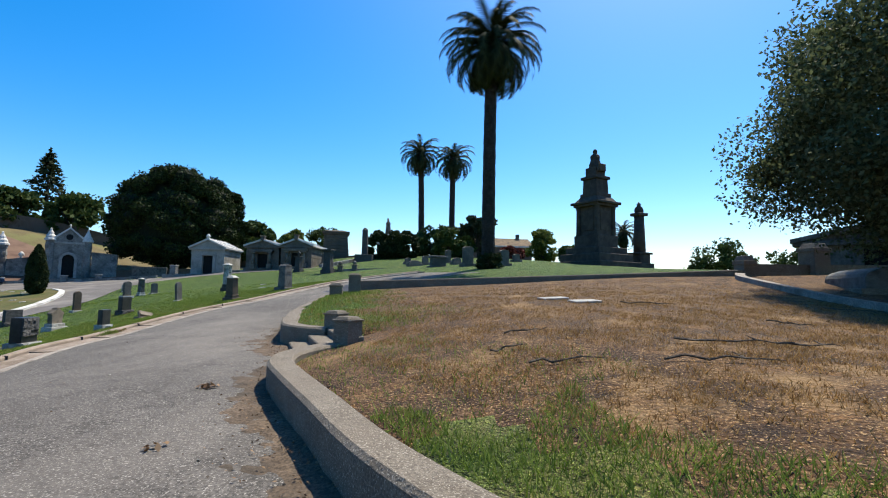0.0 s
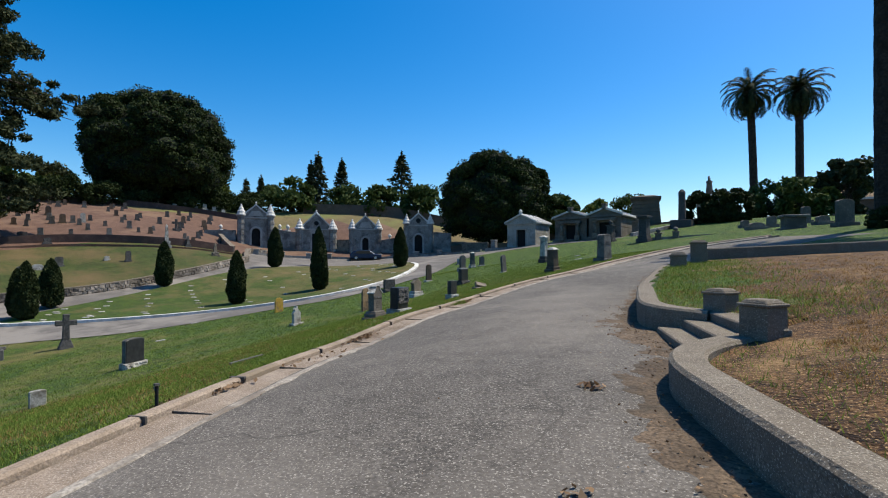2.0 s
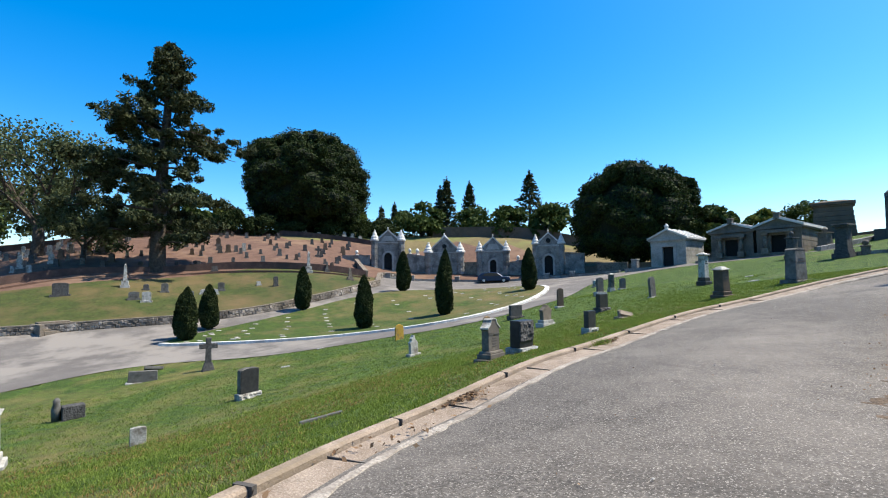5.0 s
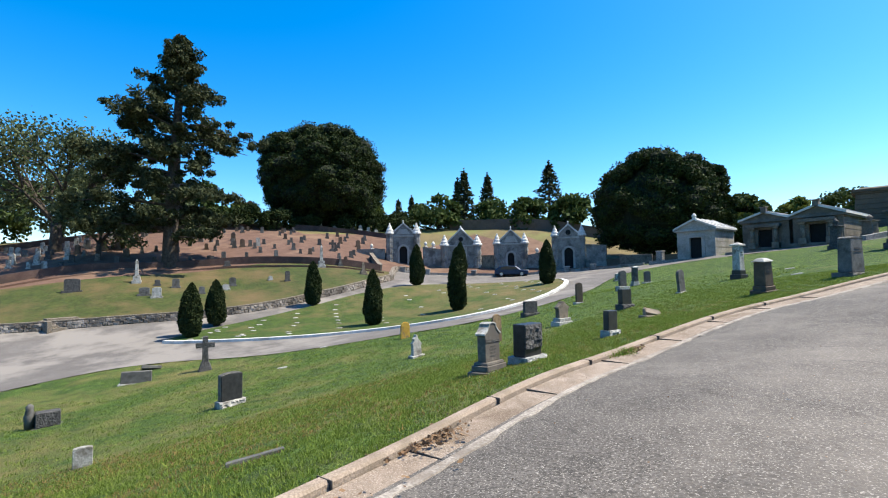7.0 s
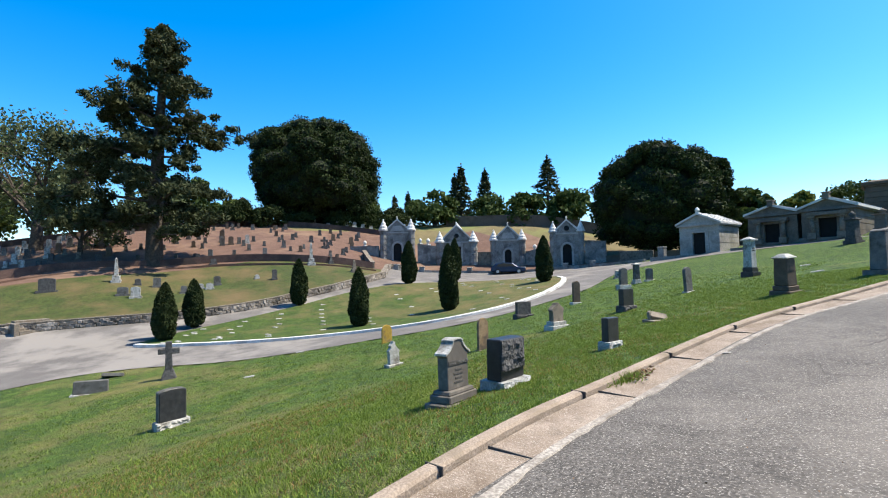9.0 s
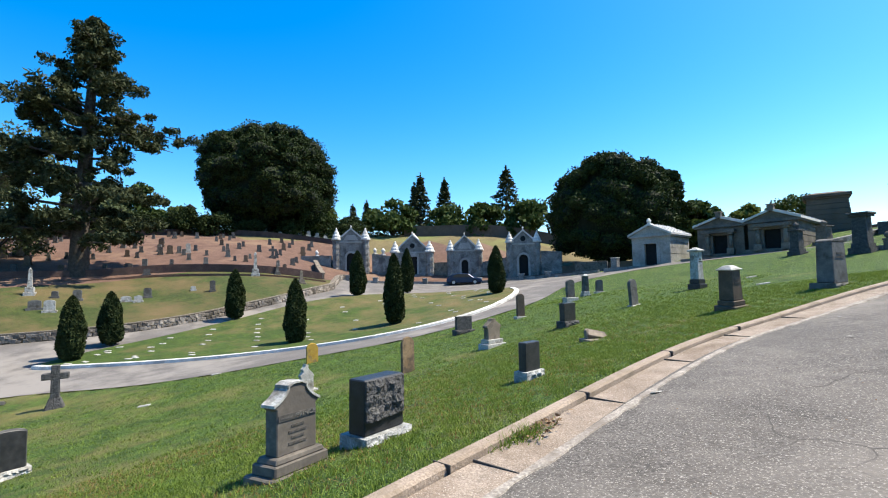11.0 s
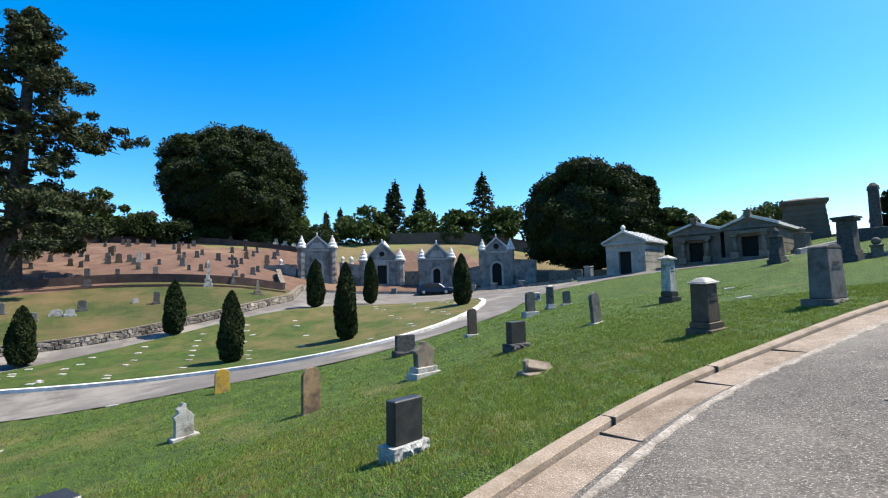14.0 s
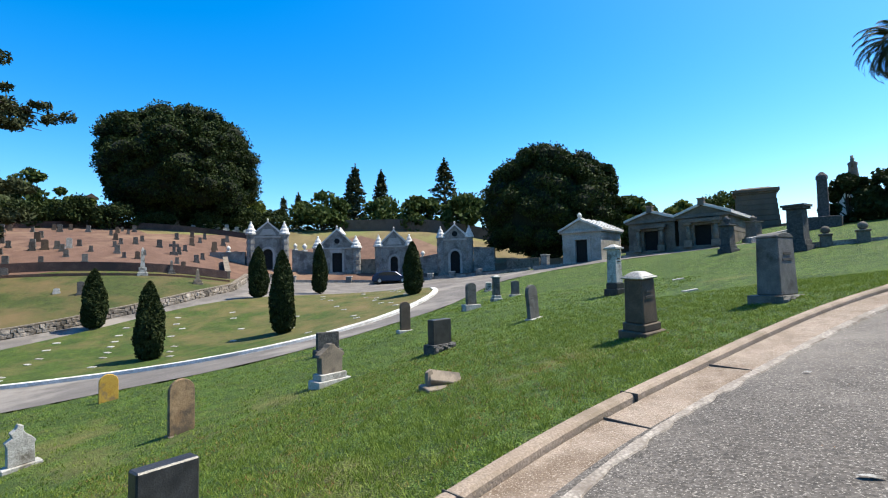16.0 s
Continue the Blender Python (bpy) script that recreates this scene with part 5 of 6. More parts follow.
small = []
for k, (wd_, hh, mt, lb) in enumerate(((0.5, 0.75, "rough_dark", "small dark headstone on pink gravel"), (0.6, 0.9, "brown", "brown headstone on pink gravel"), (0.45, 0.7, "grey", "grey headstone on pink gravel"), (0.5, 0.95, "marble", "white headstone on pink gravel"))):
    t = thing("headstone", pose(-70, 20 + k, float(H(-70, 20 + k)), 0, 0, 75), lb, "headstone", "headstones on the gravelled slope")
    part("base", Geo().box(-wd_ * 0.65, wd_ * 0.65, -0.25, 0.25, -0.3, 0.15), M[mt], t)
    part("tablet", Geo().prism([(a, b + 0.15) for a, b in arch(wd_, hh, 0.15 if k % 2 else 0.04, 7)], -0.13, 0.13), M[mt], t)
    small.append(t)
for i in range(9):
    for j in range(26):
        u, v = (i + 0.5 + rng.uniform(-0.2, 0.2)) / 9, (j + 0.5 + rng.uniform(-0.3, 0.3)) / 26
        if rng.uniform() < (0.34 if v > 0.45 else 0.2):
            continue
        a, b = PINK_EDGE[int(10 + v * 48)], PINK_TOP[int(8 + v * 47)]
        p = a * (0.95 - 0.85 * u) + b * (0.05 + 0.85 * u)
        white = v < 0.42 and rng.uniform() < 0.6
        k = 3 if white else int(rng.choice([0, 0, 1, 2]))
        copy_thing(small[k], pose(p[0], p[1], float(H(p[0], p[1])), 0, 0, 72 + rng.uniform(-6, 6)) @ Matrix.Scale(rng.uniform(0.6, 1.05), 4))
hr = np.random.default_rng(77)
for k in range(46):
    v = hr.uniform(0.42, 0.98)
    q = PINK_TOP[int(v * 59)] + np.array([-0.85, 0.5]) * hr.uniform(1.5, 9)
    o = copy_thing(small[3], pose(q[0], q[1], float(H(q[0], q[1])), 0, 0, 72 + hr.uniform(-10, 10)) @ Matrix.Diagonal((1.2, 0.8, hr.uniform(0.45, 0.8), 1)))
t = thing("cross_monument", pose(-65.6, 31.8, float(H(-65.6, 31.8)) - 0.1, 0, 0, 70), "dark stone cross on pink gravel", "cross")
part("cross", Geo().prism([(-0.15, 0.3), (0.15, 0.3), (0.15, 0.9), (0.5, 0.9), (0.5, 1.2), (0.15, 1.2), (0.15, 1.55), (-0.15, 1.55), (-0.15, 1.2), (-0.5, 1.2), (-0.5, 0.9), (-0.15, 0.9)], -0.13, 0.13), M["rough_dark"], t, bevel=0.02)
part("base", Geo().box(-0.4, 0.4, -0.3, 0.3, -0.2, 0.32), M["rough_dark"], t, bevel=0.02)


def obelisk(x, y, rz, h, w_, mt, label):
    t = thing("obelisk", at(x, y, rz, -0.1), label, "obelisk")
    part("base", Geo().box(-w_, w_, -w_, w_, -0.2, h * 0.12).box(-w_ * 0.75, w_ * 0.75, -w_ * 0.75, w_ * 0.75, h * 0.12, h * 0.3), mt, t, bevel=0.02)
    part("shaft", Geo().box(-w_ * 0.42, w_ * 0.42, -w_ * 0.42, w_ * 0.42, h * 0.3, h * 0.92, 0.6), mt, t)
    part("tip", Geo().box(-w_ * 0.26, w_ * 0.26, -w_ * 0.26, w_ * 0.26, h * 0.92, h, 0.1), mt, t)


obelisk(-56.7, 8.35, 80, 2.3, 0.38, M["marble"], "pale marble obelisk in tree shade")
obelisk(-55.7, 26.1, 75, 2.6, 0.42, M["marble"], "tall pale marble obelisk on the terrace")
obelisk(-56.1, 28.6, 75, 1.35, 0.34, M["grey"], "small grey obelisk on the terrace")
obelisk(-51.8, 29.4, 75, 1.45, 0.42, M["sand"], "weathered stone obelisk stump on the terrace")
for x, y, w_, h, mt, lb in ((-52.75, 8.65, 0.8, 0.75, "grey", "grey headstone on the terrace lawn"), (-51.85, 9.5, 0.7, 0.95, "marble", "white marble headstone on the terrace lawn"), (-55.4, 9.9, 0.45, 0.6, "rough_dark", "small dark headstone on the terrace lawn"),
                            (-53.9, 16.15, 0.6, 0.9, "grey", "grey headstone on the terrace lawn"), (-53.5, 19.7, 0.4, 0.45, "marble", "tiny white marker on the terrace lawn"), (-52, 20.95, 0.45, 1.05, "rough_dark", "narrow dark headstone on the terrace lawn"),
                            (-61, 17.2, 0.6, 0.65, "rough_dark", "dark headstone on the terrace lawn"), (-65, 16.1, 0.6, 0.65, "rough_dark", "dark headstone on the terrace lawn"), (-52.2, 13.1, 0.5, 0.7, "grey", "grey headstone on the terrace lawn"),
                            (-53.3, 14.5, 0.75, 0.5, "marble", "low white headstone on the terrace lawn"), (-56, 3.6, 1.15, 1.2, "rough_dark", "broad dark headstone on the terrace lawn"), (-52.8, 15.3, 0.6, 0.6, "marble", "low white headstone on the terrace lawn"), (-54.5, 11.3, 0.6, 0.9, "grey", "grey headstone on the terrace lawn")):
    tablet(x, y, 80, w_, h, 0.2, 0.12, M[mt], lb, (w_ * 1.3, 0.4, 0.12, M[mt]), group="headstones on the terrace lawn")

# ---- the monument and the upper ground ----
mo = thing("memorial", at(15.47, 48.4, 32, -0.36) @ Matrix.Scale(1.4, 4), "tall dark stone memorial with stepped base and seated figure", "monument")
S = 0.0428 / 1.37


def tier(name, w0, z0, z1, taper=1.0, m_=None):
    k = w0 * S / 2
    return part(name, Geo().box(-k, k, -k, k, z0, z1, taper), m_ or M["monument"], mo, bevel=0.03)


tier("step", 142, -0.4, 0.42)
tier("step", 116, 0.42, 0.98)
tier("step", 98, 0.98, 1.45)
tier("plinth", 70, 1.45, 2.35)
die = tier("die", 54, 2.35, 4.45)
part("die_panel", Geo().box(-0.55, 0.55, -54 * S / 2 - 0.05, -54 * S / 2, 2.7, 4.1), M["monument"], die, bevel=0.02)
part("die_panel", Geo().box(-0.55, 0.55, -0.025, 0.025, 2.7, 4.1, m=pose(-54 * S / 2 - 0.02, 0, 0, 0, 0, 90)), M["monument"], die, bevel=0.02)
for sx in (-1, 1):
    for sy in (-1, 1):
        k = 54 * S / 2
        part("corner_column", Geo().lathe([(0.22, 2.35), (0.2, 2.6), (0.17, 4.2), (0.24, 4.45)], 10, Matrix.Translation((sx * k, sy * k, 0))), M["monument"], mo)
tier("cornice", 72, 4.45, 4.62)
tier("cornice", 82, 4.62, 4.8)
tier("attic", 70, 4.8, 5.2, 0.72)
tier("pedestal", 50, 5.2, 5.45)
tier("pedestal", 42, 5.45, 6.5, 0.94)
tier("pedestal_cap", 48, 6.5, 6.72)
tier("seat", 32, 6.72, 7.4)
fig = Geo().lathe([(0.42, 7.3), (0.46, 7.6), (0.34, 8.0), (0.36, 8.3), (0.2, 8.45), (0.14, 8.5), (0.17, 8.62), (0.14, 8.78), (0.03, 8.85)], 10)
fig.box(-0.36, 0.3, -0.75, -0.1, 7.05, 7.6).box(-0.5, -0.36, -0.7, -0.55, 7.0, 8.1)
statue = part("figure", fig, M["monument"], mo, "plain dark seated stone figure", bevel=0.04)
co = thing("column_monument", at(21.4, 52.0, 25, -0.13) @ Matrix.Scale(1.4, 4), "slender dark stone column with round finial", "monument")
part("base", Geo().box(-0.75, 0.75, -0.75, 0.75, -0.3, 0.45).box(-0.55, 0.55, -0.55, 0.55, 0.45, 1.15).box(-0.68, 0.68, -0.68, 0.68, 1.15, 1.3), M["monument"], co, bevel=0.03)
part("shaft", Geo().lathe([(0.46, 1.3), (0.43, 2.5), (0.36, 4.2)], 14), M["monument"], co, smooth=True)
part("capital", Geo().box(-0.48, 0.48, -0.48, 0.48, 4.2, 4.42), M["monument"], co, bevel=0.03)
part("finial", Geo().lathe([(0.3, 4.42), (0.36, 4.6), (0.3, 4.85), (0.14, 5.0), (0.18, 5.12), (0.03, 5.3)], 10), M["monument"], co, smooth=True)

bld = thing("chapel", at(9.6, 75, 10, -0.4), "low brown building with pale tiled roof and chimney", "building")
part("wall", Geo().box(-4.4, 4.4, 0, 5, 0, 3.0), M["brownwall"], bld)
part("roof", Geo().prism([(-0.3, 3.0), (5.3, 3.0), (2.5, 4.6)], -4.7, 4.7, pose(0, 0, 0, 0, 0, 90) @ Matrix.Diagonal((1, -1, 1, 1))), M["tan"], bld)
part("fascia", Geo().box(-4.6, 4.6, -0.35, -0.2, 2.9, 3.15), M["roof"], bld)
part("chimney", Geo().box(2.6, 3.1, 2.3, 2.8, 3.6, 5.3), M["brownwall"], bld)

for x, y, rz, w_, d_, h, lb in ((-0.5, 36, 20, 1.1, 0.7, 0.75, "grey stone chest tomb beside the palm"),):
    t = thing("chest_tomb", at(x, y, rz, -0.1), lb, "tomb")
    part("chest", Geo().box(-w_ / 2, w_ / 2, -d_ / 2, d_ / 2, 0.1, h), M["taupe"], t, bevel=0.03)
    part("lid", Geo().box(-w_ / 2 - 0.12, w_ / 2 + 0.12, -d_ / 2 - 0.12, d_ / 2 + 0.12, h, h + 0.15), M["ashlar"], t, bevel=0.03)
    part("plinth", Geo().box(-w_ / 2 - 0.2, w_ / 2 + 0.2, -d_ / 2 - 0.2, d_ / 2 + 0.2, -0.3, 0.12), M["taupe"], t, bevel=0.03)
for x, y, w_, h in ((-3.2, 41.5, 0.5, 0.6), (-1.6, 39.5, 0.5, 0.8), (0.3, 41.8, 0.5, 1.2), (1.0, 38.5, 0.7, 0.6), (1.7, 34.5, 0.8, 1.5), (4.2, 33.5, 0.7, 1.2), (6.8, 45, 0.7, 0.8), (-2.4, 38.4, 0.9, 0.5)):
    tablet(x, y, 30, w_, h, 0.3, 0.15, M["taupe"], "weathered grey-brown gravestone on the upper lawn", (w_ * 1.4, 0.6, 0.2, M["taupe"]), group="gravestones on the upper lawn")
t = thing("statue_monument", at(-8.05, 67, 0, -0.2), "white pedestal with pale standing statue among hedges", "monument")
part("pedestal", Geo().box(-1.2, 1.2, -1.2, 1.2, 0, 2.4).box(-1.6, 1.6, -1.6, 1.6, 2.4, 2.7).box(-0.6, 0.6, -0.6, 0.6, 2.7, 3.4, 0.8), M["roof"], t, bevel=0.04)
part("figure", Geo().lathe([(0.42, 3.4), (0.36, 4.1), (0.3, 4.7), (0.36, 5.0), (0.12, 5.2), (0.17, 5.36), (0.04, 5.55)], 10).box(-0.1, 0.1, -0.5, -0.2, 4.6, 5.6), M["taupe"], t, smooth=True)
t = thing("column_monument", at(-9.4, 55.8, 0, -0.2), "dark square stone shaft beside the hedges", "monument")
part("shaft", Geo().box(-0.34, 0.34, -0.34, 0.34, 0, 3.6, 0.85), M["rough_dark"], t, bevel=0.03)
part("cap", Geo().lathe([(0.36, 3.6), (0.33, 3.85), (0.12, 4.1)], 8), M["rough_dark"], t)
part("base", Geo().box(-1.0, 1.0, -1.0, 1.0, -0.4, 0.9), M["rough_dark"], t, bevel=0.03)
t = thing("barrel_tomb", at(11.2, 12.2, -20, -0.1, PLOT_H), "low grey vaulted stone tomb in shade", "tomb")
part("vault", Geo().prism([(-0.8, 0), (0.8, 0)] + [(0.8 * math.cos(a), 0.35 + 0.28 * math.sin(a)) for a in np.linspace(0, math.pi, 11)], -1.2, 1.2), M["grey"], t, bevel=0.02)
part("plinth", Geo().box(-0.95, 0.95, -1.35, 1.35, -0.3, 0.08), M["concrete"], t, bevel=0.02)
w = sweep("wall_hill", curve([(-78, 62), (-60, 72), (-45, 80), (-25, 84), (-8, 80)], 40), [(-0.25, -2), (0.25, -2), (0.25, 1.9), (-0.25, 1.9)], M["brownwall"], base=H)
tagged(w, "long grey-brown boundary wall on the hill", "wall", kind="structure")


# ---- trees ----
# near black: the shade deep in the oak crowns put into the colour
M["oak_core"] = mat("painted inner shade of oak", (0.006, 0.01, 0.003), (0.014, 0.021, 0.007), 3, 0.95, 0.6, 9, bump_dist=0.1)


def leaf_quads(centres, size, r, flat=0.0, long=1.6):
    """Small four-cornered leaves at random turns round the given places."""
    n = len(centres)
    a = r.normal(size=(n, 3))
    b = r.normal(size=(n, 3))
    a[:, 2] *= 1 - flat
    b[:, 2] *= 1 - flat
    a /= np.linalg.norm(a, axis=1)[:, None]
    b -= a * (a * b).sum(1)[:, None]
    b /= np.linalg.norm(b, axis=1)[:, None] + 1e-9
    s = (size * r.uniform(0.6, 1.35, n))[:, None]
    v = np.stack([centres - a * s * long / 2, centres + b * s / 2, centres + a * s * long / 2, centres - b * s / 2], 1).reshape(-1, 3)
    return v, np.arange(4 * n).reshape(n, 4)


def lump_cloud(lumps, per, r, thick=0.35):
    """Places on the shells of lumps (x, y, z, radius), flattened a little."""
    out_ = []
    for x, y, z, rad in lumps:
        d = r.normal(size=(per, 3))
        d /= np.linalg.norm(d, axis=1)[:, None]
        d[:, 2] *= 0.75
        q = rad * (1 - thick * r.uniform(0, 1, per) ** 2 + np.clip(r.normal(size=per), -1, 2.2) * 0.09)
        out_.append(np.array([x, y, z]) + d * q[:, None])
    return np.vstack(out_)


def limbs(g, base, tips, r0, r, bend=0.15):
    for tip in tips:
        a, b = Vector(base), Vector(tip)
        m1 = a.lerp(b, 0.35) + Vector((r.uniform(-1, 1), r.uniform(-1, 1), 0.8)) * bend * (b - a).length * 0.5
        m2 = a.lerp(b, 0.7) + Vector((r.uniform(-1, 1), r.uniform(-1, 1), 0.5)) * bend * (b - a).length * 0.5
        g.tube([a, m1, m2, b], [r0, r0 * 0.7, r0 * 0.42, r0 * 0.12], 6)


def broad_tree(name, m, label, w_, d_, z0, z1, lumps_n, per, leaf, material, seed, trunk_r=0.6, fork=0.25, thick=0.35, lump=0.24, lop=0.0, skirt=0.5, dense=False):
    """A broad crown of many lumps of leaves on limbs from a low fork. w_, d_: half widths; z0 to z1: the crown;
    lop: how far its -y side is drawn in below; skirt: how full it is at its foot; dense: added cores, coloured as inner
    shade, fill it."""
    r = np.random.default_rng(seed)
    t = thing(name, m, label, "tree")
    fz = z0 + (z1 - z0) * fork * 0.5
    lumps = []
    while len(lumps) < lumps_n:
        d = r.normal(size=3)
        d /= np.linalg.norm(d)
        k = r.uniform(0.55, 0.95) ** 0.5
        z = z0 + (z1 - z0) * (0.5 + 0.5 * d[2] * k)
        u = (z - z0) / (z1 - z0)
        prof = min(1, max(skirt, (u / 0.22) ** 0.5) if u < 0.22 else 1) * (1 if u < 0.36 else math.sqrt(max(0.02, 1 - ((u - 0.36) / 0.68) ** 2)))
        hlen = math.hypot(d[0], d[1]) + 1e-6
        rad = lump * w_ * r.uniform(0.45, 1.3)
        az_ = math.atan2(d[1], d[0])
        prof *= 1 - lop * max(0.0, -math.sin(az_)) * max(0.0, 0.62 - u) / 0.62
        out_r = k * prof * min(1, hlen * 1.6) * (0.96 + 0.04 * math.sin(2 * az_ + seed) + 0.05 * math.sin(5 * az_ + 1.7 * seed + 4 * u))
        lumps.append((d[0] / hlen * out_r * (w_ - rad * 0.6), d[1] / hlen * out_r * (d_ - rad * 0.6), min(z, z1 - rad * 0.6), rad))
    g = Geo()
    g.tube([(0, 0, -0.5), (0.05, 0, fz * 0.5), (0, 0.05, fz)], [trunk_r * 1.25, trunk_r, trunk_r * 0.9], 10)
    part("trunk", g, M["bark"], t, smooth=True)
    g = Geo()
    limbs(g, (0, 0, fz * 0.9), [(x * 0.8, y * 0.8, z) for x, y, z, _ in lumps[::max(1, lumps_n // 14)]], trunk_r * 0.5, r)
    part("branchwork", g, M["bark"], t, smooth=True)
    # added cores stop the view through; their dark colour paints the inner shade
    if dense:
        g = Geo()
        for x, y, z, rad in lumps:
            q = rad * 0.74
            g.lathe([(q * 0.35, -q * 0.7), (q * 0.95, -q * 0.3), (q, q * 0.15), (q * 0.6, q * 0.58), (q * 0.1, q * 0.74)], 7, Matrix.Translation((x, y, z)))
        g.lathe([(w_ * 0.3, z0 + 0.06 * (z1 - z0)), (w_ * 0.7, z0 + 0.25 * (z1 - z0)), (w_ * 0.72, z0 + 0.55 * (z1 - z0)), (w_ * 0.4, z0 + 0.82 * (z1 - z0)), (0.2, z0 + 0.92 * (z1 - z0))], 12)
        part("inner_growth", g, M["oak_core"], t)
    c = lump_cloud(lumps, per, r, thick)
    v, f = leaf_quads(c, leaf, r)
    arrays("crown", v, f, material, t)
    return t


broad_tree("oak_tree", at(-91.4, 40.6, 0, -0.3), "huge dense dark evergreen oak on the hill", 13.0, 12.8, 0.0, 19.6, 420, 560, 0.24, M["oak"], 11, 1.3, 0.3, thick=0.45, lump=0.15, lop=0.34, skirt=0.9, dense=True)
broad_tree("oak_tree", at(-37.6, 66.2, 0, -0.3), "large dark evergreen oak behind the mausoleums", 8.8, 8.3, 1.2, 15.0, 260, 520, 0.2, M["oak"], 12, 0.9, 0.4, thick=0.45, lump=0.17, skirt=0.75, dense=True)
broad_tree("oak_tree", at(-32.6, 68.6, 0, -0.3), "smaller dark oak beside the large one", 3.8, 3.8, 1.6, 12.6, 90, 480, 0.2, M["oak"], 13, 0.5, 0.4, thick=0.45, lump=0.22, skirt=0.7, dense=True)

# the big pine
r = np.random.default_rng(21)
pt = thing("pine_tree", at(-63.4, 11.9, 0, -0.4), "tall old pine with tiered dark boughs", "tree")
g = Geo()
g.tube([(0, 0, -0.5), (0.1, 0, 4), (-0.2, 0.3, 12), (0.3, 0.6, 19), (0.5, 0.9, 25.6)], [0.95, 0.75, 0.6, 0.4, 0.1], 10)
part("trunk", g, M["bark"], pt, smooth=True)
lumps = []
BOUGHS = [(17.4, -95, 6.3, 0.06), (16.4, -80, 5.6, 0.1), (15.2, -110, 4.8, 0.05), (15.8, 100, 6.6, -0.1), (12.6, -92, 9.4, -0.02), (11.6, -100, 8.4, -0.1), (16.2, 92, 8.7, -0.1), (14.8, 84, 7.4, -0.14), (9.0, 88, 6.6, -0.12), (8.0, -90, 9.4, -0.1), (6.5, 95, 6.8, -0.15), (5.5, -84, 9.0, -0.15)]   # height, bearing, reach, rise
for i in range(50):
    u = (i / 50) ** 0.9
    full = np.interp(u, [0, 0.2, 0.38, 0.55, 0.7, 0.85, 1.0], [7.8, 8.2, 6.6, 6.2, 5.2, 3.7, 2.2])
    BOUGHS.append((3.4 + 21.6 * u, math.degrees(i * 2.399) + r.uniform(-20, 20), full * r.uniform(0.5, 1.05), r.uniform(-0.25, 0.1)))
for z, brg_, reach, rise in BOUGHS:
    u = (z - 3.4) / 21.6
    a = radians(brg_)
    st0 = Vector((0.4 * u, 0.8 * u, z - 0.08 * reach))
    tip = Vector((0.4 * u + reach * math.cos(a), 0.8 * u + reach * math.sin(a), z + reach * rise))
    mid = st0.lerp(tip, 0.5) + Vector((r.uniform(-0.4, 0.4), r.uniform(-0.4, 0.4), 0.07 * reach))
    part("bough", Geo().tube([st0, mid, tip], [0.2 - 0.1 * u, 0.12 - 0.05 * u, 0.03], 5), M["bark"], pt)
    n_l = 3 + int(reach * 0.9)
    for k in range(n_l):
        w_ = 0.36 + 0.64 * (k + r.uniform(0, 1)) / n_l
        q = (st0.lerp(mid, w_ * 2) if w_ < 0.5 else mid.lerp(tip, w_ * 2 - 1)) + Vector((*np.clip(r.normal(size=2), -1.4, 1.4) * (0.95 - 0.35 * u), r.uniform(-0.35, 0.75)))
        lumps.append((*q, r.uniform(0.4, 0.95)))
for k in range(34):
    z = r.uniform(20.5, 26.3)
    k2 = 1.7 * (27.2 - z) / 6
    lumps.append((0.5 + r.uniform(-k2, k2), 0.9 + r.uniform(-k2, k2), z, r.uniform(0.5, 0.85)))
v, f = leaf_quads(lump_cloud(lumps, 120, r, 0.8), 0.17, r, 0.0, 3.0)
arrays("needles", v, f, M["pine"], pt)


def airy_tree(m, label, h, spread, seed, leaf_mat, n_leaf, leaf, trunk_r=0.4):
    """A tree with bare forking branches and thin foliage."""
    r = np.random.default_rng(seed)
    t = thing("tree", m, label, "tree")
    g, tips = Geo(), []
    g.tube([(0, 0, -0.5), (0.1, 0.1, h * 0.12), (0, 0.1, h * 0.24)], [trunk_r * 1.3, trunk_r, trunk_r * 0.85], 9)
    part("trunk", g, M["bark"], t, smooth=True)
    g = Geo()
    def grow(p, d, length, rad, depth):
        q = p + d * length
        mid = p.lerp(q, 0.5) + Vector(r.uniform(-1, 1, 3)) * length * 0.08
        g.tube([p, mid, q], [rad, rad * 0.8, rad * 0.6], 5)
        if depth == 0:
            tips.append(q)
            return
        for _ in range(3):
            e = (d + Vector(r.normal(size=3)) * 0.55 + Vector((0, 0, 0.08))).normalized()
            grow(q, e, length * r.uniform(0.62, 0.82), rad * 0.55, depth - 1)
        tips.append(q)
    for k in range(6):
        a = k * math.pi / 3 + r.uniform(-0.3, 0.3)
        grow(Vector((0, 0.1, h * 0.2)), Vector((math.cos(a) * spread, math.sin(a) * spread, 1)).normalized(), h * 0.27, trunk_r * 0.5, 3)
    part("branchwork", g, M["bark"], t)
    c = np.array([tuple(p) for p in tips])
    c = c[r.integers(0, len(c), n_leaf)] + r.normal(size=(n_leaf, 3)) * 0.045 * h
    v, f = leaf_quads(c, leaf, r)
    arrays("crown", v, f, leaf_mat, t)
    return t


airy_tree(at(-77.4, 1.4, 0, -0.3), "half-bare grey-green tree with forking limbs", 17.5, 0.85, 31, M["olive"], 15000, 0.25, 0.6)
airy_tree(at(-70.5, 5.5, 0, -0.3), "thin leafy tree below the pine", 8, 0.9, 33, M["olive"], 6000, 0.22, 0.25)


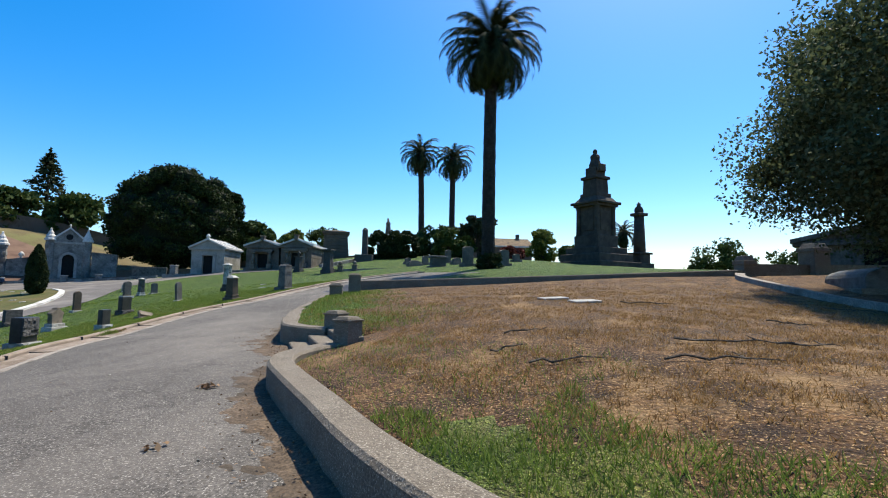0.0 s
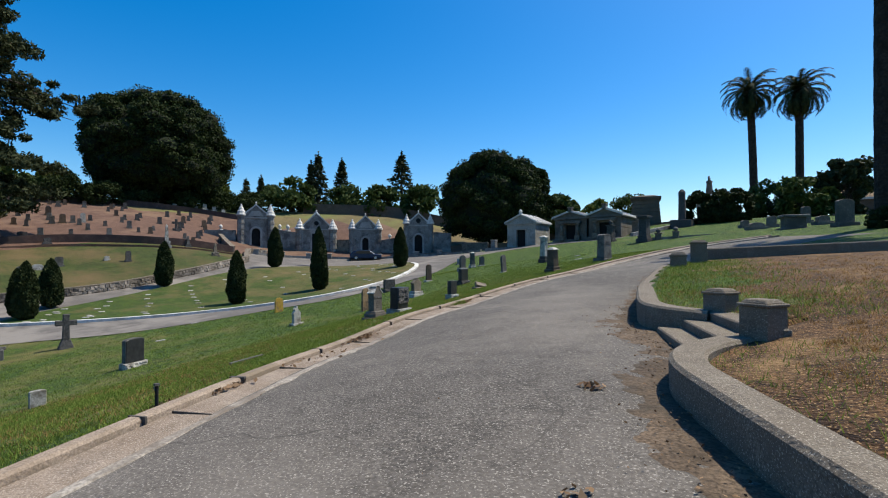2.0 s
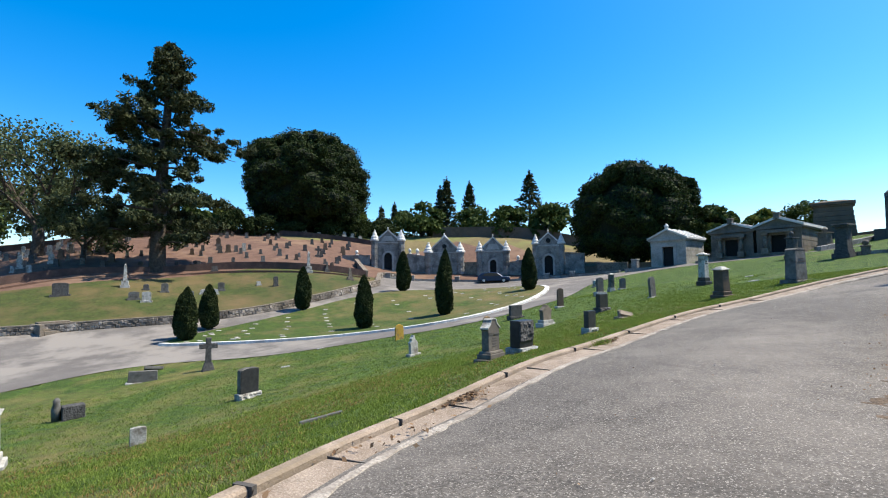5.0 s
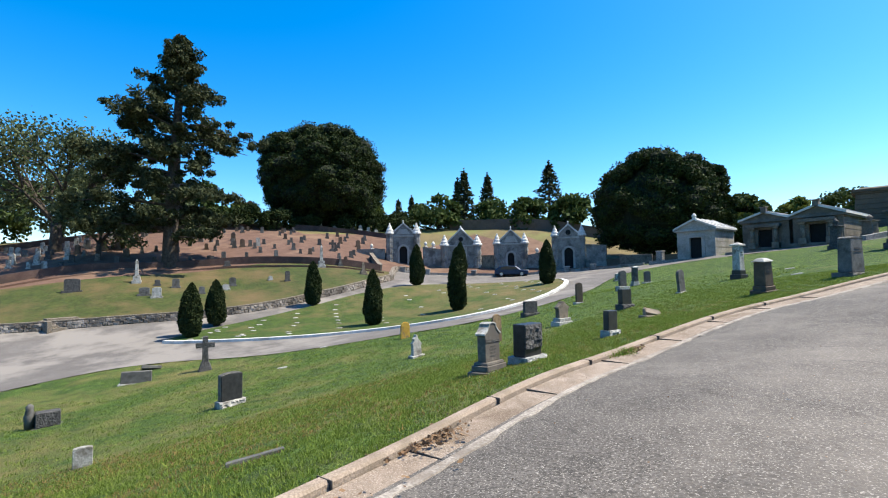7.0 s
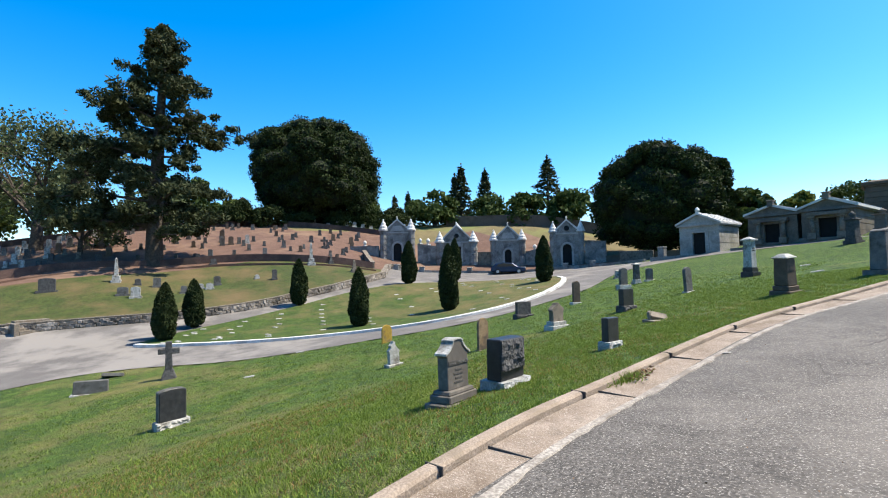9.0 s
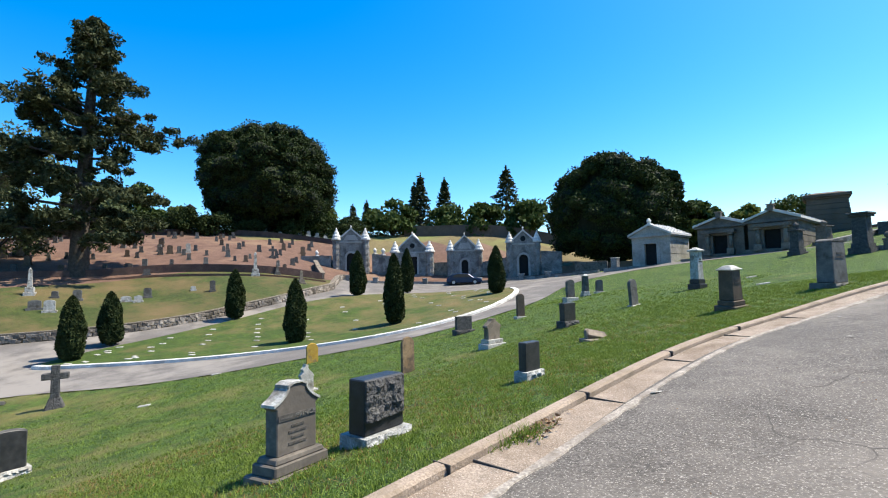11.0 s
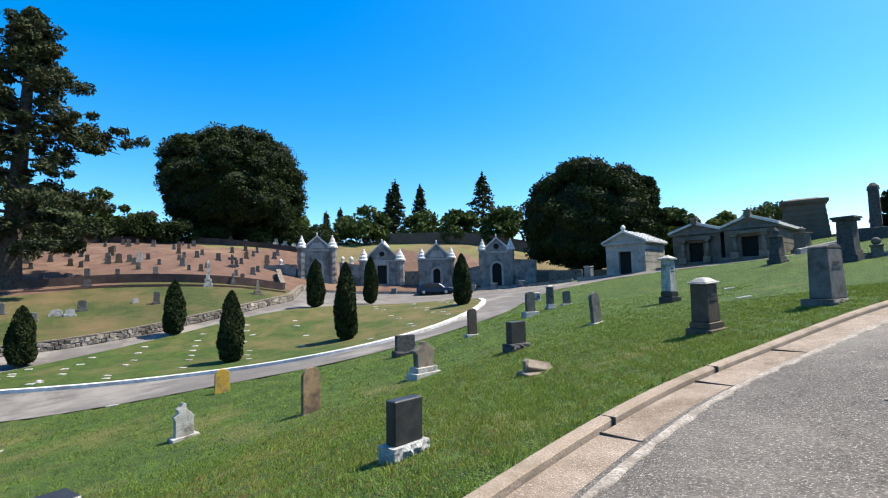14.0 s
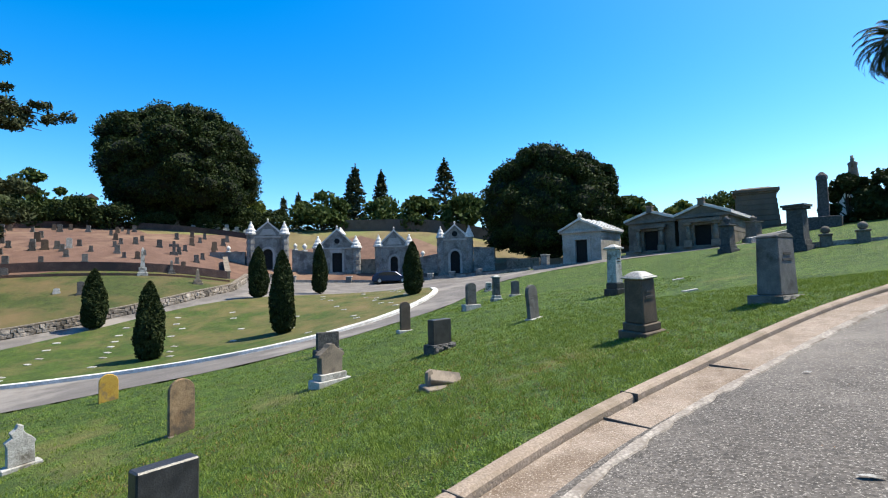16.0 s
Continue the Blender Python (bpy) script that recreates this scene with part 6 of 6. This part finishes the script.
def conifer(m, h, spread, seed, label, material=None):
    r = np.random.default_rng(seed)
    t = thing("conifer", m, label, "tree")
    part("trunk", Geo().tube([(0, 0, -0.5), (0, 0, h * 0.5), (0.05, 0, h)], [0.025 * h, 0.015 * h, 0.02], 6), M["bark"], t)
    c = []
    spread *= 1.25
    for i in range(108):
        u = ((i // 6) / 18) ** 0.9
        z = h * (0.12 + 0.86 * u) + r.uniform(-0.12, 0.12)
        reach = spread * (1.03 - u) * r.uniform(0.55, 1.1)
        a = i * 2.399
        k = r.uniform(0.15, 1, 24) ** 0.7
        p = np.stack([math.cos(a) * reach * k, math.sin(a) * reach * k, z - 0.18 * reach * k], 1)
        c.append(p + r.normal(size=p.shape) * (0.012 * h))
    c.append(np.stack([np.zeros(20), np.zeros(20), np.linspace(h * 0.9, h * 1.02, 20)], 1))
    v, f = leaf_quads(np.vstack(c), 0.022 * h, r, 0.5, 2.2)
    arrays("needles", v, f, material or M["pine"], t)


def far(t_dir, dist):
    """A place on the ground by bearing (degrees left of +y) and distance from the bend of the drive."""
    a = radians(t_dir)
    return -3.6 - math.sin(a) * dist, 4.7 + math.cos(a) * dist


for brg, dist, h, s, lb in ((50.6, 108, 16.5, 3.8, "dark conifer on the skyline"), (47.8, 110, 15.8, 3.4, "slim dark conifer on the skyline"), (40.5, 100, 15.6, 4.8, "dark cedar on the skyline"), (51.4, 116, 16, 2.8, "slim dark conifer on the skyline"), (58.6, 120, 12, 2.6, "small conifer on the skyline"), (57.0, 118, 12.5, 2.4, "small conifer on the skyline"), (86, 130, 14, 4, "dark conifer behind the slope")):
    x, y = far(brg, dist)
    conifer(pose(x, y, 7.6), h * 1.06, s * 1.25, int(brg * 10), lb)
for brg, dist, w_, h, mt, lb in ((54.0, 96, 6.0, 10.8, "leaf", "leafy green tree on the skyline"), (47.4, 98, 5.2, 9.8, "leaf", "leafy green tree on the skyline"), (43.0, 92, 4.2, 9.0, "leaf", "green tree behind the mausoleums"), (38.2, 90, 4.8, 8.8, "leaf", "green tree behind the mausoleums"),
                                 (61.8, 118, 4.0, 13, "bush", "thin tree beside the oak"), (79.5, 112, 5, 10, "leaf", "green tree on the slope's edge"), (83, 108, 5.5, 8, "olive", "grey-green tree on the slope's edge"), (76.3, 108, 3.2, 5, "bush", "yellow-green shrub by the oak"), (92, 110, 8, 13, "olive", "grey-green tree on the slope's edge"),
                                 (98, 105, 8, 12, "leaf", "broad tree on the slope's edge"), (104, 100, 8, 13, "olive", "broad tree on the slope's edge"), (20.8, 84, 3.6, 8.2, "leaf", "tree behind the mausoleums"), (16.5, 95, 3.5, 8, "bush", "yellow-green tree behind the mausoleums")):
    x, y = far(brg, dist)
    z = min(float(H(x, y)), 6.6) if 30 < brg < 65 else float(H(x, y))
    broad_tree("tree", pose(x, y, z - 0.2), lb, w_, w_, 1.2, h, 30, 150, 0.5, M[mt], int(brg * 7), 0.28, 0.4, thick=0.6, lump=0.34)
# shrubs and trees of the upper ground, seen towards +y
for x, y, w_, h, mt, lb in ((1.0, 58, 2.6, 4.2, "leaf", "dense green shrub tree behind the palms"), (4.2, 60, 2.6, 6.0, "pine", "dark green pointed shrub"), (13.6, 66, 2.7, 4.6, "bush", "rounded yellow-green bush beside the building"), (8.6, 61, 1.6, 1.7, "red_leaf", "low red-leaved shrub by the building"), (-1.2, 70, 3.4, 4.8, "leaf", "green trees behind the tombs"), (38, 66, 4.5, 6, "leaf", "rounded tree beyond the wall"), (46, 62, 4, 5, "leaf", "rounded tree beyond the wall"), (60, 74, 5, 6, "olive", "distant rounded grey-green tree"), (-22, 86, 3.5, 8, "leaf", "tree behind the brown tomb"), (14.0, 52, 1.5, 2.0, "leaf", "low shrub beside the memorial")):
    broad_tree("shrub" if h < 6 else "tree", at(x, y, 0, -0.2), lb, w_, w_, 0.1, h, 26, 170, 0.3, M[mt], int(abs(x) * 13 + y), 0.16, 0.3, thick=0.6, lump=0.34)
for x, y, w_, h in ((-8.2, 58.2, 1.9, 3.6), (-6.2, 57.6, 1.9, 3.5), (-4.6, 57.0, 1.7, 3.4)):
    broad_tree("hedge", at(x, y, 0, -0.2), "clipped near-black round evergreen hedge", w_, w_ * 0.8, 0.0, h, 34, 220, 0.2, M["cypress"], int(y * 10), 0.15, 0.3, thick=0.5, lump=0.3)
for x, y, w_, h in ((-86, 30.5, 3.6, 3.4), (-89, 27, 4.2, 4.4), (-86.5, 36, 3.2, 2.4), (-85.5, 43, 3.6, 2.6), (-84, 48.5, 4.0, 3.4), (-81, 52, 3.4, 4.0), (-90, 21, 4.4, 3.6), (-91, 14, 4.6, 4.2)):
    broad_tree("shrub", at(x, y, 0, -0.3), "dark undergrowth at the foot of the oak", w_, w_ * 0.8, 0.0, h, 22, 260, 0.22, M["oak"], int(-x * 3 + y), 0.15, 0.3, thick=0.6, lump=0.36)
# leaning half-crown olive over the plot
broad_tree("olive_tree", at(12.0, 9.7, 0, -0.2, PLOT_H), "large grey-green evergreen tree over the dry lawn", 5.45, 5.0, 1.35, 7.3, 190, 1000, 0.064, M["olive"], 71, 0.45, 0.5, thick=0.6, lump=0.2)


def palm(x, y, h, r0, crown, seed, label, lean=0.0, hfun=None, fronds=78):
    r = np.random.default_rng(seed)
    t = thing("palm_tree", at(x, y, 0, -0.2, hfun), label, "palm tree")
    n = 26
    g = Geo()
    g.tube([(lean * (i / n) ** 2, 0, h * i / n) for i in range(n + 1)], [r0 * (1.35 if i == 0 else 1.0 - 0.12 * i / n + 0.035 * (i % 2)) for i in range(n + 1)], 12)
    part("trunk", g, M["palm_bark"], t)
    part("boot", Geo().lathe([(r0 * 0.9, h - 0.22 * crown), (r0 * 1.5, h - 0.08 * crown), (r0 * 1.3, h + 0.02 * crown), (r0 * 0.4, h + 0.12 * crown)], 12, Matrix.Translation((lean, 0, 0))), M["palm_bark"], t)
    for i in range(fronds):
        g = Geo()
        u = i / fronds
        el = math.radians(82 - 148 * u ** 0.9)                  # from upright to hanging
        az = i * 2.399 + r.uniform(-0.2, 0.2)
        length = crown * r.uniform(0.88, 1.08) * (1.0 if u < 0.75 else 0.85)
        p = np.array([lean, 0.0, h])
        pts = [p]
        e = el
        for k in range(9):
            step = length / 9
            p = p + step * np.array([math.cos(az) * math.cos(e), math.sin(az) * math.cos(e), math.sin(e)])
            e -= 0.13 + 0.06 * u + 0.028 * k
            pts.append(p)
        pts = np.array(pts)
        g.tube([tuple(q) for q in pts[::3]], [0.035, 0.028, 0.018, 0.006], 3)
        side = np.array([-math.sin(az), math.cos(az), 0])
        for k in range(30):
            s = 0.12 + 0.88 * k / 30
            j = min(int(s * 9), 8)
            q = pts[j] + (pts[j + 1] - pts[j]) * (s * 9 - j)
            d = pts[j + 1] - pts[j]
            d /= np.linalg.norm(d)
            ll = crown * 0.17 * (1 - 0.5 * abs(2 * s - 0.9))
            for sg in (-1, 1):
                tip = q + (sg * side * 0.75 + d * 0.6 + np.array([0, 0, -0.35])) * ll
                wv = d * 0.045 * crown / 3
                g.add([q - wv, q + wv, tip], [(0, 1, 2)])
        part("frond", g, M["frond"], t)


palm(2.75, 30, 14.7, 0.43, 4.2, 41, "tall palm with thick dark trunk and dense crown", 0.15, fronds=120)
palm(-3.85, 77.5, 18.2, 0.5, 4.7, 42, "slender palm with slightly curved trunk", -0.35, fronds=80)
palm(1.1, 78.0, 17.5, 0.5, 4.6, 43, "slender palm with dense drooping crown", 0.1, fronds=84)
palm(22.1, 58.5, 4.6, 0.42, 2.7, 44, "short palm behind the memorial", 0.0, fronds=56)
# low dark clump at the foot of the tall palm
broad_tree("shrub", at(2.75, 29.4, 0, -0.15), "dark clump of growth at the palm's foot", 0.95, 0.8, 0, 1.1, 22, 120, 0.12, M["cypress"], 91, 0.08, 0.3, thick=0.6, lump=0.36)


def cypress(x, y, h, w_, seed):
    r = np.random.default_rng(seed)
    t = thing("cypress", at(x, y, seed * 40, 0.0), "narrow clipped dark green cypress on the grass", "tree", "cypresses round the loop road")
    part("trunk", Geo().tube([(0, 0, -0.3), (0, 0, h * 0.2), (0, 0, h * 0.8)], [0.1, 0.09, 0.03], 6), M["bark"], t)
    n = 7000
    u = r.uniform(0, 1, n) ** 0.9
    prof = np.interp(u, [0, 0.06, 0.25, 0.55, 0.8, 0.95, 1], [0.35, 0.8, 1.0, 0.9, 0.6, 0.25, 0.03])
    a = r.uniform(0, 2 * math.pi, n)
    wob = 1 + 0.1 * np.sin(3 * a + 9 * u + seed) + 0.07 * np.sin(7 * a - 14 * u)
    rad = w_ * prof * wob * (1 - 0.25 * r.uniform(0, 1, n) ** 2)
    c = np.stack([rad * np.cos(a), rad * np.sin(a), 0.12 + u * (h - 0.12)], 1)
    v, f = leaf_quads(c, 0.1, r, -0.6, 2.0)
    arrays("foliage", v, f, M["cypress"], t)
    # added solid core, its dark colour painting the shade behind the foliage
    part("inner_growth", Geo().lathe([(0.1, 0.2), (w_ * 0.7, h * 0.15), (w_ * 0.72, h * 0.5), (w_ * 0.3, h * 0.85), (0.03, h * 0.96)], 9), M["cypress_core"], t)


# almost black, to carry the unlit depth of the cypresses
M["cypress_core"] = mat("painted inner shade of cypress", (0.006, 0.009, 0.004), (0.012, 0.018, 0.007), 8, 0.95, 0.5, 20)
for k, (x, y, h, w_) in enumerate(((-32.8, 20.4, 3.85, 0.62), (-31.2, 26.5, 4.7, 0.66), (-31.6, 36.9, 3.9, 0.68), (-43.2, 30.9, 4.1, 0.74), (-43.3, 36.6, 4.4, 0.66), (-42.9, 20.1, 3.75, 0.66), (-38.2, 10.1, 3.55, 0.62), (-39.6, 10.0, 3.0, 0.45), (-41.5, 12.2, 3.3, 0.66))):
    cypress(x, y, h, w_, k + 1)


# ---- small growth, litter and wear ----
def blades(name, pts, zfun, height, width, material, label, seed):
    r = np.random.default_rng(seed)
    n = len(pts)
    z = zfun(pts[:, 0], pts[:, 1])
    a = r.uniform(0, 2 * math.pi, n)
    h = height * r.uniform(0.4, 1.3, n)
    lean = r.normal(size=(n, 2)) * h[:, None] * 0.55
    wv = np.stack([np.cos(a), np.sin(a)], 1) * (width * r.uniform(0.6, 1.3, n))[:, None]
    base = np.c_[pts, z - 0.01]
    v0, v1 = base.copy(), base.copy()
    v0[:, :2] -= wv
    v1[:, :2] += wv
    v2 = base + np.c_[lean, h]
    v = np.stack([v0, v1, v2], 1).reshape(-1, 3)
    ob = arrays(name, v, np.arange(3 * n).reshape(n, 3), material)
    return tagged(ob, label, "grass", kind="stuff")


def tufts(p, n, spread, seed):
    """Each place becomes a tuft of n blades."""
    r = np.random.default_rng(seed)
    return np.repeat(p, n, 0) + r.normal(size=(len(p) * n, 2)) * spread


def scatter(n, x0, x1, y0, y1, seed, keep):
    r = np.random.default_rng(seed)
    p = np.stack([r.uniform(x0, x1, n), r.uniform(y0, y1, n)], 1)
    return p[keep(p[:, 0], p[:, 1], r)]


def patchy(x, y, s, ph):
    return np.sin(x * s + ph) * np.cos(y * s * 1.3 - ph) + 0.6 * np.sin(x * s * 2.3 + y * s * 1.9 + ph)


def lawn_top(x, y):
    d = distance(x, y, KERB)
    return H(x, y) + np.where((d > 0) & (d < 3), 0.08 * (1 - d / 3), 0)


gap_wall = lambda x, y: (inside(x, y, PLOT) & (np.abs(distance(x, y, WALL_A)) > 0.17) & (np.abs(distance(x, y, WALL_B)) > 0.17))
p = scatter(150000, -1.8, 5, -1, 6.5, 101, lambda x, y, r: gap_wall(x, y) & (np.abs(distance(x, y, WALL_A)) < 1.5 + 0.5 * patchy(x, y, 1.3, 0.4)) & (r.uniform(0, 1, len(x)) < np.where(y + 0.35 * np.sin(5 * x) < 3.0, 1.3 - np.abs(distance(x, y, WALL_A)) / 2, 0.09)))
blades("grass_blades", p, PLOT_H, 0.075, 0.004, M["blade"], "green grass tufts along the plot wall", 201)
p = scatter(75000, -3.6, 8, 0, 16, 102, lambda x, y, r: gap_wall(x, y) & (np.abs(distance(x, y, WALL_A)) > 0.7) & (r.uniform(0, 1, len(x)) < np.clip(1.2 - y / 13, 0.12, 1) * np.clip(0.55 + 0.5 * patchy(x, y, 2.6, 0.7), 0.1, 1)))
blades("straw", tufts(p, 6, 0.022, 302), PLOT_H, 0.045, 0.0045, M["straw"], "dry straw-coloured grass of the plot", 202)
p = scatter(30000, -3.6, 1, 7.5, 17, 103, lambda x, y, r: gap_wall(x, y) & (r.uniform(0, 1, len(x)) < 1.25 - np.abs(distance(x, y, WALL_B)) / 1.9 + 0.2 * patchy(x, y, 2.0, 0.3)))
blades("grass_blades", p, PLOT_H, 0.08, 0.006, M["blade"], "green grass behind the curved wall", 203)
p = scatter(150000, -15, -4.5, 1.5, 26, 104, lambda x, y, r: (distance(x, y, KERB) > 0.2) & (r.uniform(0, 1, len(x)) < np.clip(1.15 - distance(x, y, KERB) / 8.5, 0.08, 1) * np.clip(0.62 + 0.35 * patchy(x, y, 5.3, 1.0) + 0.2 * patchy(x, y, 0.8, 1.0), 0.12, 1)))
blades("grass_blades", tufts(p, 6, 0.025, 304), lawn_top, 0.05, 0.0055, M["blade"], "short green lawn grass beside the kerb", 204)
p = scatter(26000, -15, -4.5, 1.5, 22, 105, lambda x, y, r: (distance(x, y, KERB) > 0.5) & (patchy(x, y, 0.8, 1.0) < 0.5) & (r.uniform(0, 1, len(x)) < np.clip(1.2 - y / 22, 0.1, 1)))
p2 = scatter(17000, -27, -11, 2, 32, 106, lambda x, y, r: (distance(x, y, KERB) > 3.5) & (distance(x, y, LOOP_S) < -0.4) & (r.uniform(0, 1, len(x)) < np.clip(0.7 + 0.4 * patchy(x, y, 3.1, 0.2), 0.1, 1)))
blades("grass_blades", tufts(p2, 5, 0.06, 306), lawn_top, 0.06, 0.012, M["blade"], "coarse grass tufts over the sloping lawn", 206)
blades("straw", tufts(p, 5, 0.03, 305), lawn_top, 0.045, 0.005, M["straw"], "dry blades among the lawn", 205)


def stick(x, y, rz, length, seed, hfun=None, dz=0.02):
    r = np.random.default_rng(seed)
    hf = hfun or PLOT_H
    c, s = math.cos(radians(rz)), math.sin(radians(rz))
    pts = []
    for k in range(7):
        a = length * (k / 6 - 0.5)
        px, py = x + c * a + r.uniform(-0.02, 0.02), y + s * a + r.uniform(-0.03, 0.03)
        pts.append((px - x, py - y, float(hf(px, py)) - float(hf(x, y)) + r.uniform(0, 0.03)))
    t = thing("fallen_branch", pose(x, y, float(hf(x, y)) + dz), "thin dead fallen branch on dry grass", "branch", "fallen branches")
    part("stem", Geo().tube(pts, [0.011, 0.01, 0.01, 0.008, 0.007, 0.005, 0.003], 5), M["bark"], t)
    q = pts[4]
    part("twig", Geo().tube([q, (q[0] + 0.12 * s, q[1] + 0.12, q[2] + 0.03)], [0.008, 0.003], 4), M["bark"], t)


for k, (x, y, rz, ln) in enumerate(((0.9, 5.2, 5, 0.5), (1.0, 3.9, -10, 0.6), (3.2, 7.5, 4, 0.9), (2.6, 4.3, -8, 1.0), (3.2, 4.2, 5, 0.6), (4.2, 5.8, -40, 0.5), (2.1, 3.6, -15, 0.8), (0.6, 4.5, 12, 0.35))):
    stick(x, y, rz, ln, 300 + k)


def litter(name, x, y, n, spread, size, seed, label, zfun):
    r = np.random.default_rng(seed)
    p = np.stack([x + r.normal(size=n) * spread[0], y + r.normal(size=n) * spread[1]], 1)
    c = np.c_[p, zfun(p[:, 0], p[:, 1]) + 0.012 + r.uniform(0, 0.02, n)]
    v, f = leaf_quads(c, size, r, 0.55, 1.8)
    ob = arrays(name, v, f, M["litter"])
    return tagged(ob, label, "litter", kind="stuff")


gut = lambda x, y: H(x, y) + 0.05
litter("leaf_litter", -6.15, 3.85, 260, (0.08, 0.2), 0.045, 401, "heap of dead leaves in the gutter", gut)
litter("leaf_litter", -7.35, 7.25, 240, (0.1, 0.2), 0.035, 402, "heap of dead leaves in the gutter", gut)
litter("leaf_litter", -8.15, 11.9, 160, (0.09, 0.2), 0.028, 403, "heap of dead leaves and weeds in the gutter", gut)
litter("leaf_litter", -6.7, 5.6, 60, (0.25, 0.6), 0.03, 404, "scattered leaves in the gutter", gut)
lr = np.random.default_rng(405)
for lo, hi, n_, lb in ((62, 112, 1300, "scattered dry leaves along the road edge"), (44, 62, 450, "scattered dry leaves below the wall")):
    k = lr.uniform(lo, hi, n_)
    c = np.stack([np.interp(k, np.arange(160), RIGHT[:, q]) for q in (0, 1)], 1) + side_normals(RIGHT)[k.astype(int)] * (0.06 + np.abs(lr.normal(size=n_)) * 0.3)[:, None]
    v, f = leaf_quads(np.c_[c, H(c[:, 0], c[:, 1]) + 0.022 + lr.uniform(0, 0.012, n_)], 0.014, lr, 0.6, 1.8)
    tagged(arrays("leaf_litter", v, f, M["litter"]), lb, "litter", kind="stuff")
litter("leaf_litter", -5.5, 11, 320, (1.4, 6), 0.01, 407, "specks of leaf litter on the road", H)
litter("leaf_litter", -2.52, 5.2, 14, (0.05, 0.06), 0.05, 408, "dead twig with curled leaves on the road", H)
litter("leaf_litter", -2.05, 3.5, 10, (0.05, 0.05), 0.035, 409, "reddish dead leaf on the road", H)
wr = np.random.default_rng(61)
p = np.array([-8.12, 11.7]) + np.c_[wr.normal(size=420) * 0.07, wr.normal(size=420) * 0.16]
blades("weed_tuft", p, gut, 0.09, 0.006, M["blade"], "green weeds growing in the gutter", 261)
# dirt washed against the wall foot
A = RIGHT[40:118]
A = curve(A, 320)


def rough_ground(x, y):
    """Dirt that runs out over the road with an uneven edge."""
    d = np.abs(distance(x, y, A))
    lump = np.sin(x * 7.1 + 2 * np.sin(y * 3.3)) * np.sin(y * 5.7 + x * 2.2) + 0.6 * np.sin(x * 17 + y * 13) * np.sin(y * 19 - x * 5) + 0.4 * np.sin(x * 41) * np.sin(y * 37)
    return H(x, y) + 0.016 - 0.034 * d + 0.0065 * lump


dirt = ruled("dirt_verge", A + side_normals(A) * -0.05, A + side_normals(A) * 1.0, 26, M["dirt"], rough_ground)
tagged(dirt, "bare brown dirt along the road edge", "dirt", kind="structure")

# joints of the kerb, wider where it has shifted
for i, s in ((44, 0.012), (52, 0.008), (60, 0.02), (65, 0.05), (72, 0.008), (80, 0.01), (88, 0.008), (96, 0.015), (104, 0.01), (112, 0.01)):
    p, nn = KERB[i], side_normals(KERB)[i]
    t = tagged(new("kerb_joint", Geo().box(-s / 2, s / 2, -0.025, 0.155, -0.05, 0.114).mesh("kerb_joint", M["inscr"])), "open dark joint in the kerb", "joint", "kerb joints", "structure")
    t.matrix_world = pose(p[0], p[1], float(H(p[0], p[1])), 0, 0, math.degrees(math.atan2(nn[1], nn[0])) - 90)
for i in range(40, 124, 7):
    p, nn = KERB[i], side_normals(KERB)[i]
    t = tagged(new("gutter_joint", Geo().box(-0.006, 0.006, -0.5, -0.022, -0.05, 0.068).mesh("gutter_joint", M["inscr"])), "dark joint across the gutter slab", "joint", "gutter joints", "structure")
    t.matrix_world = pose(p[0], p[1], float(H(p[0], p[1])), 0, 0, math.degrees(math.atan2(nn[1], nn[0])) - 90)
# pale scraps on the road
for k, (x, y, rz, ln) in enumerate(((-6.5, 16.5, 10, 0.13), (-7.72, 13.5, 60, 0.16), (-7.0, 18.9, 20, 0.09), (-3.35, 9.15, 0, 0.06), (-3.45, 9.55, 30, 0.05), (-6.27, 4.7, 40, 0.12), (-5.2, 9.6, 15, 0.04), (-4.2, 6.1, 70, 0.04))):
    t = thing("scrap", pose(x, y, float(H(x, y)) + 0.006, 0, 0, rz), "small pale dry leaf lying on the road", "leaf", "pale leaves on the road")
    part("blade", Geo().add([(-ln / 2, 0, 0), (-ln * 0.2, -ln * 0.16, 0.012), (ln * 0.25, -ln * 0.13, 0.008), (ln / 2, 0, 0.014), (ln * 0.2, ln * 0.15, 0.01), (-ln * 0.25, ln * 0.14, 0.006), (0, 0, 0.02)], [(0, 1, 6), (1, 2, 6), (2, 3, 6), (3, 4, 6), (4, 5, 6), (5, 0, 6)]), M["marble"], t)
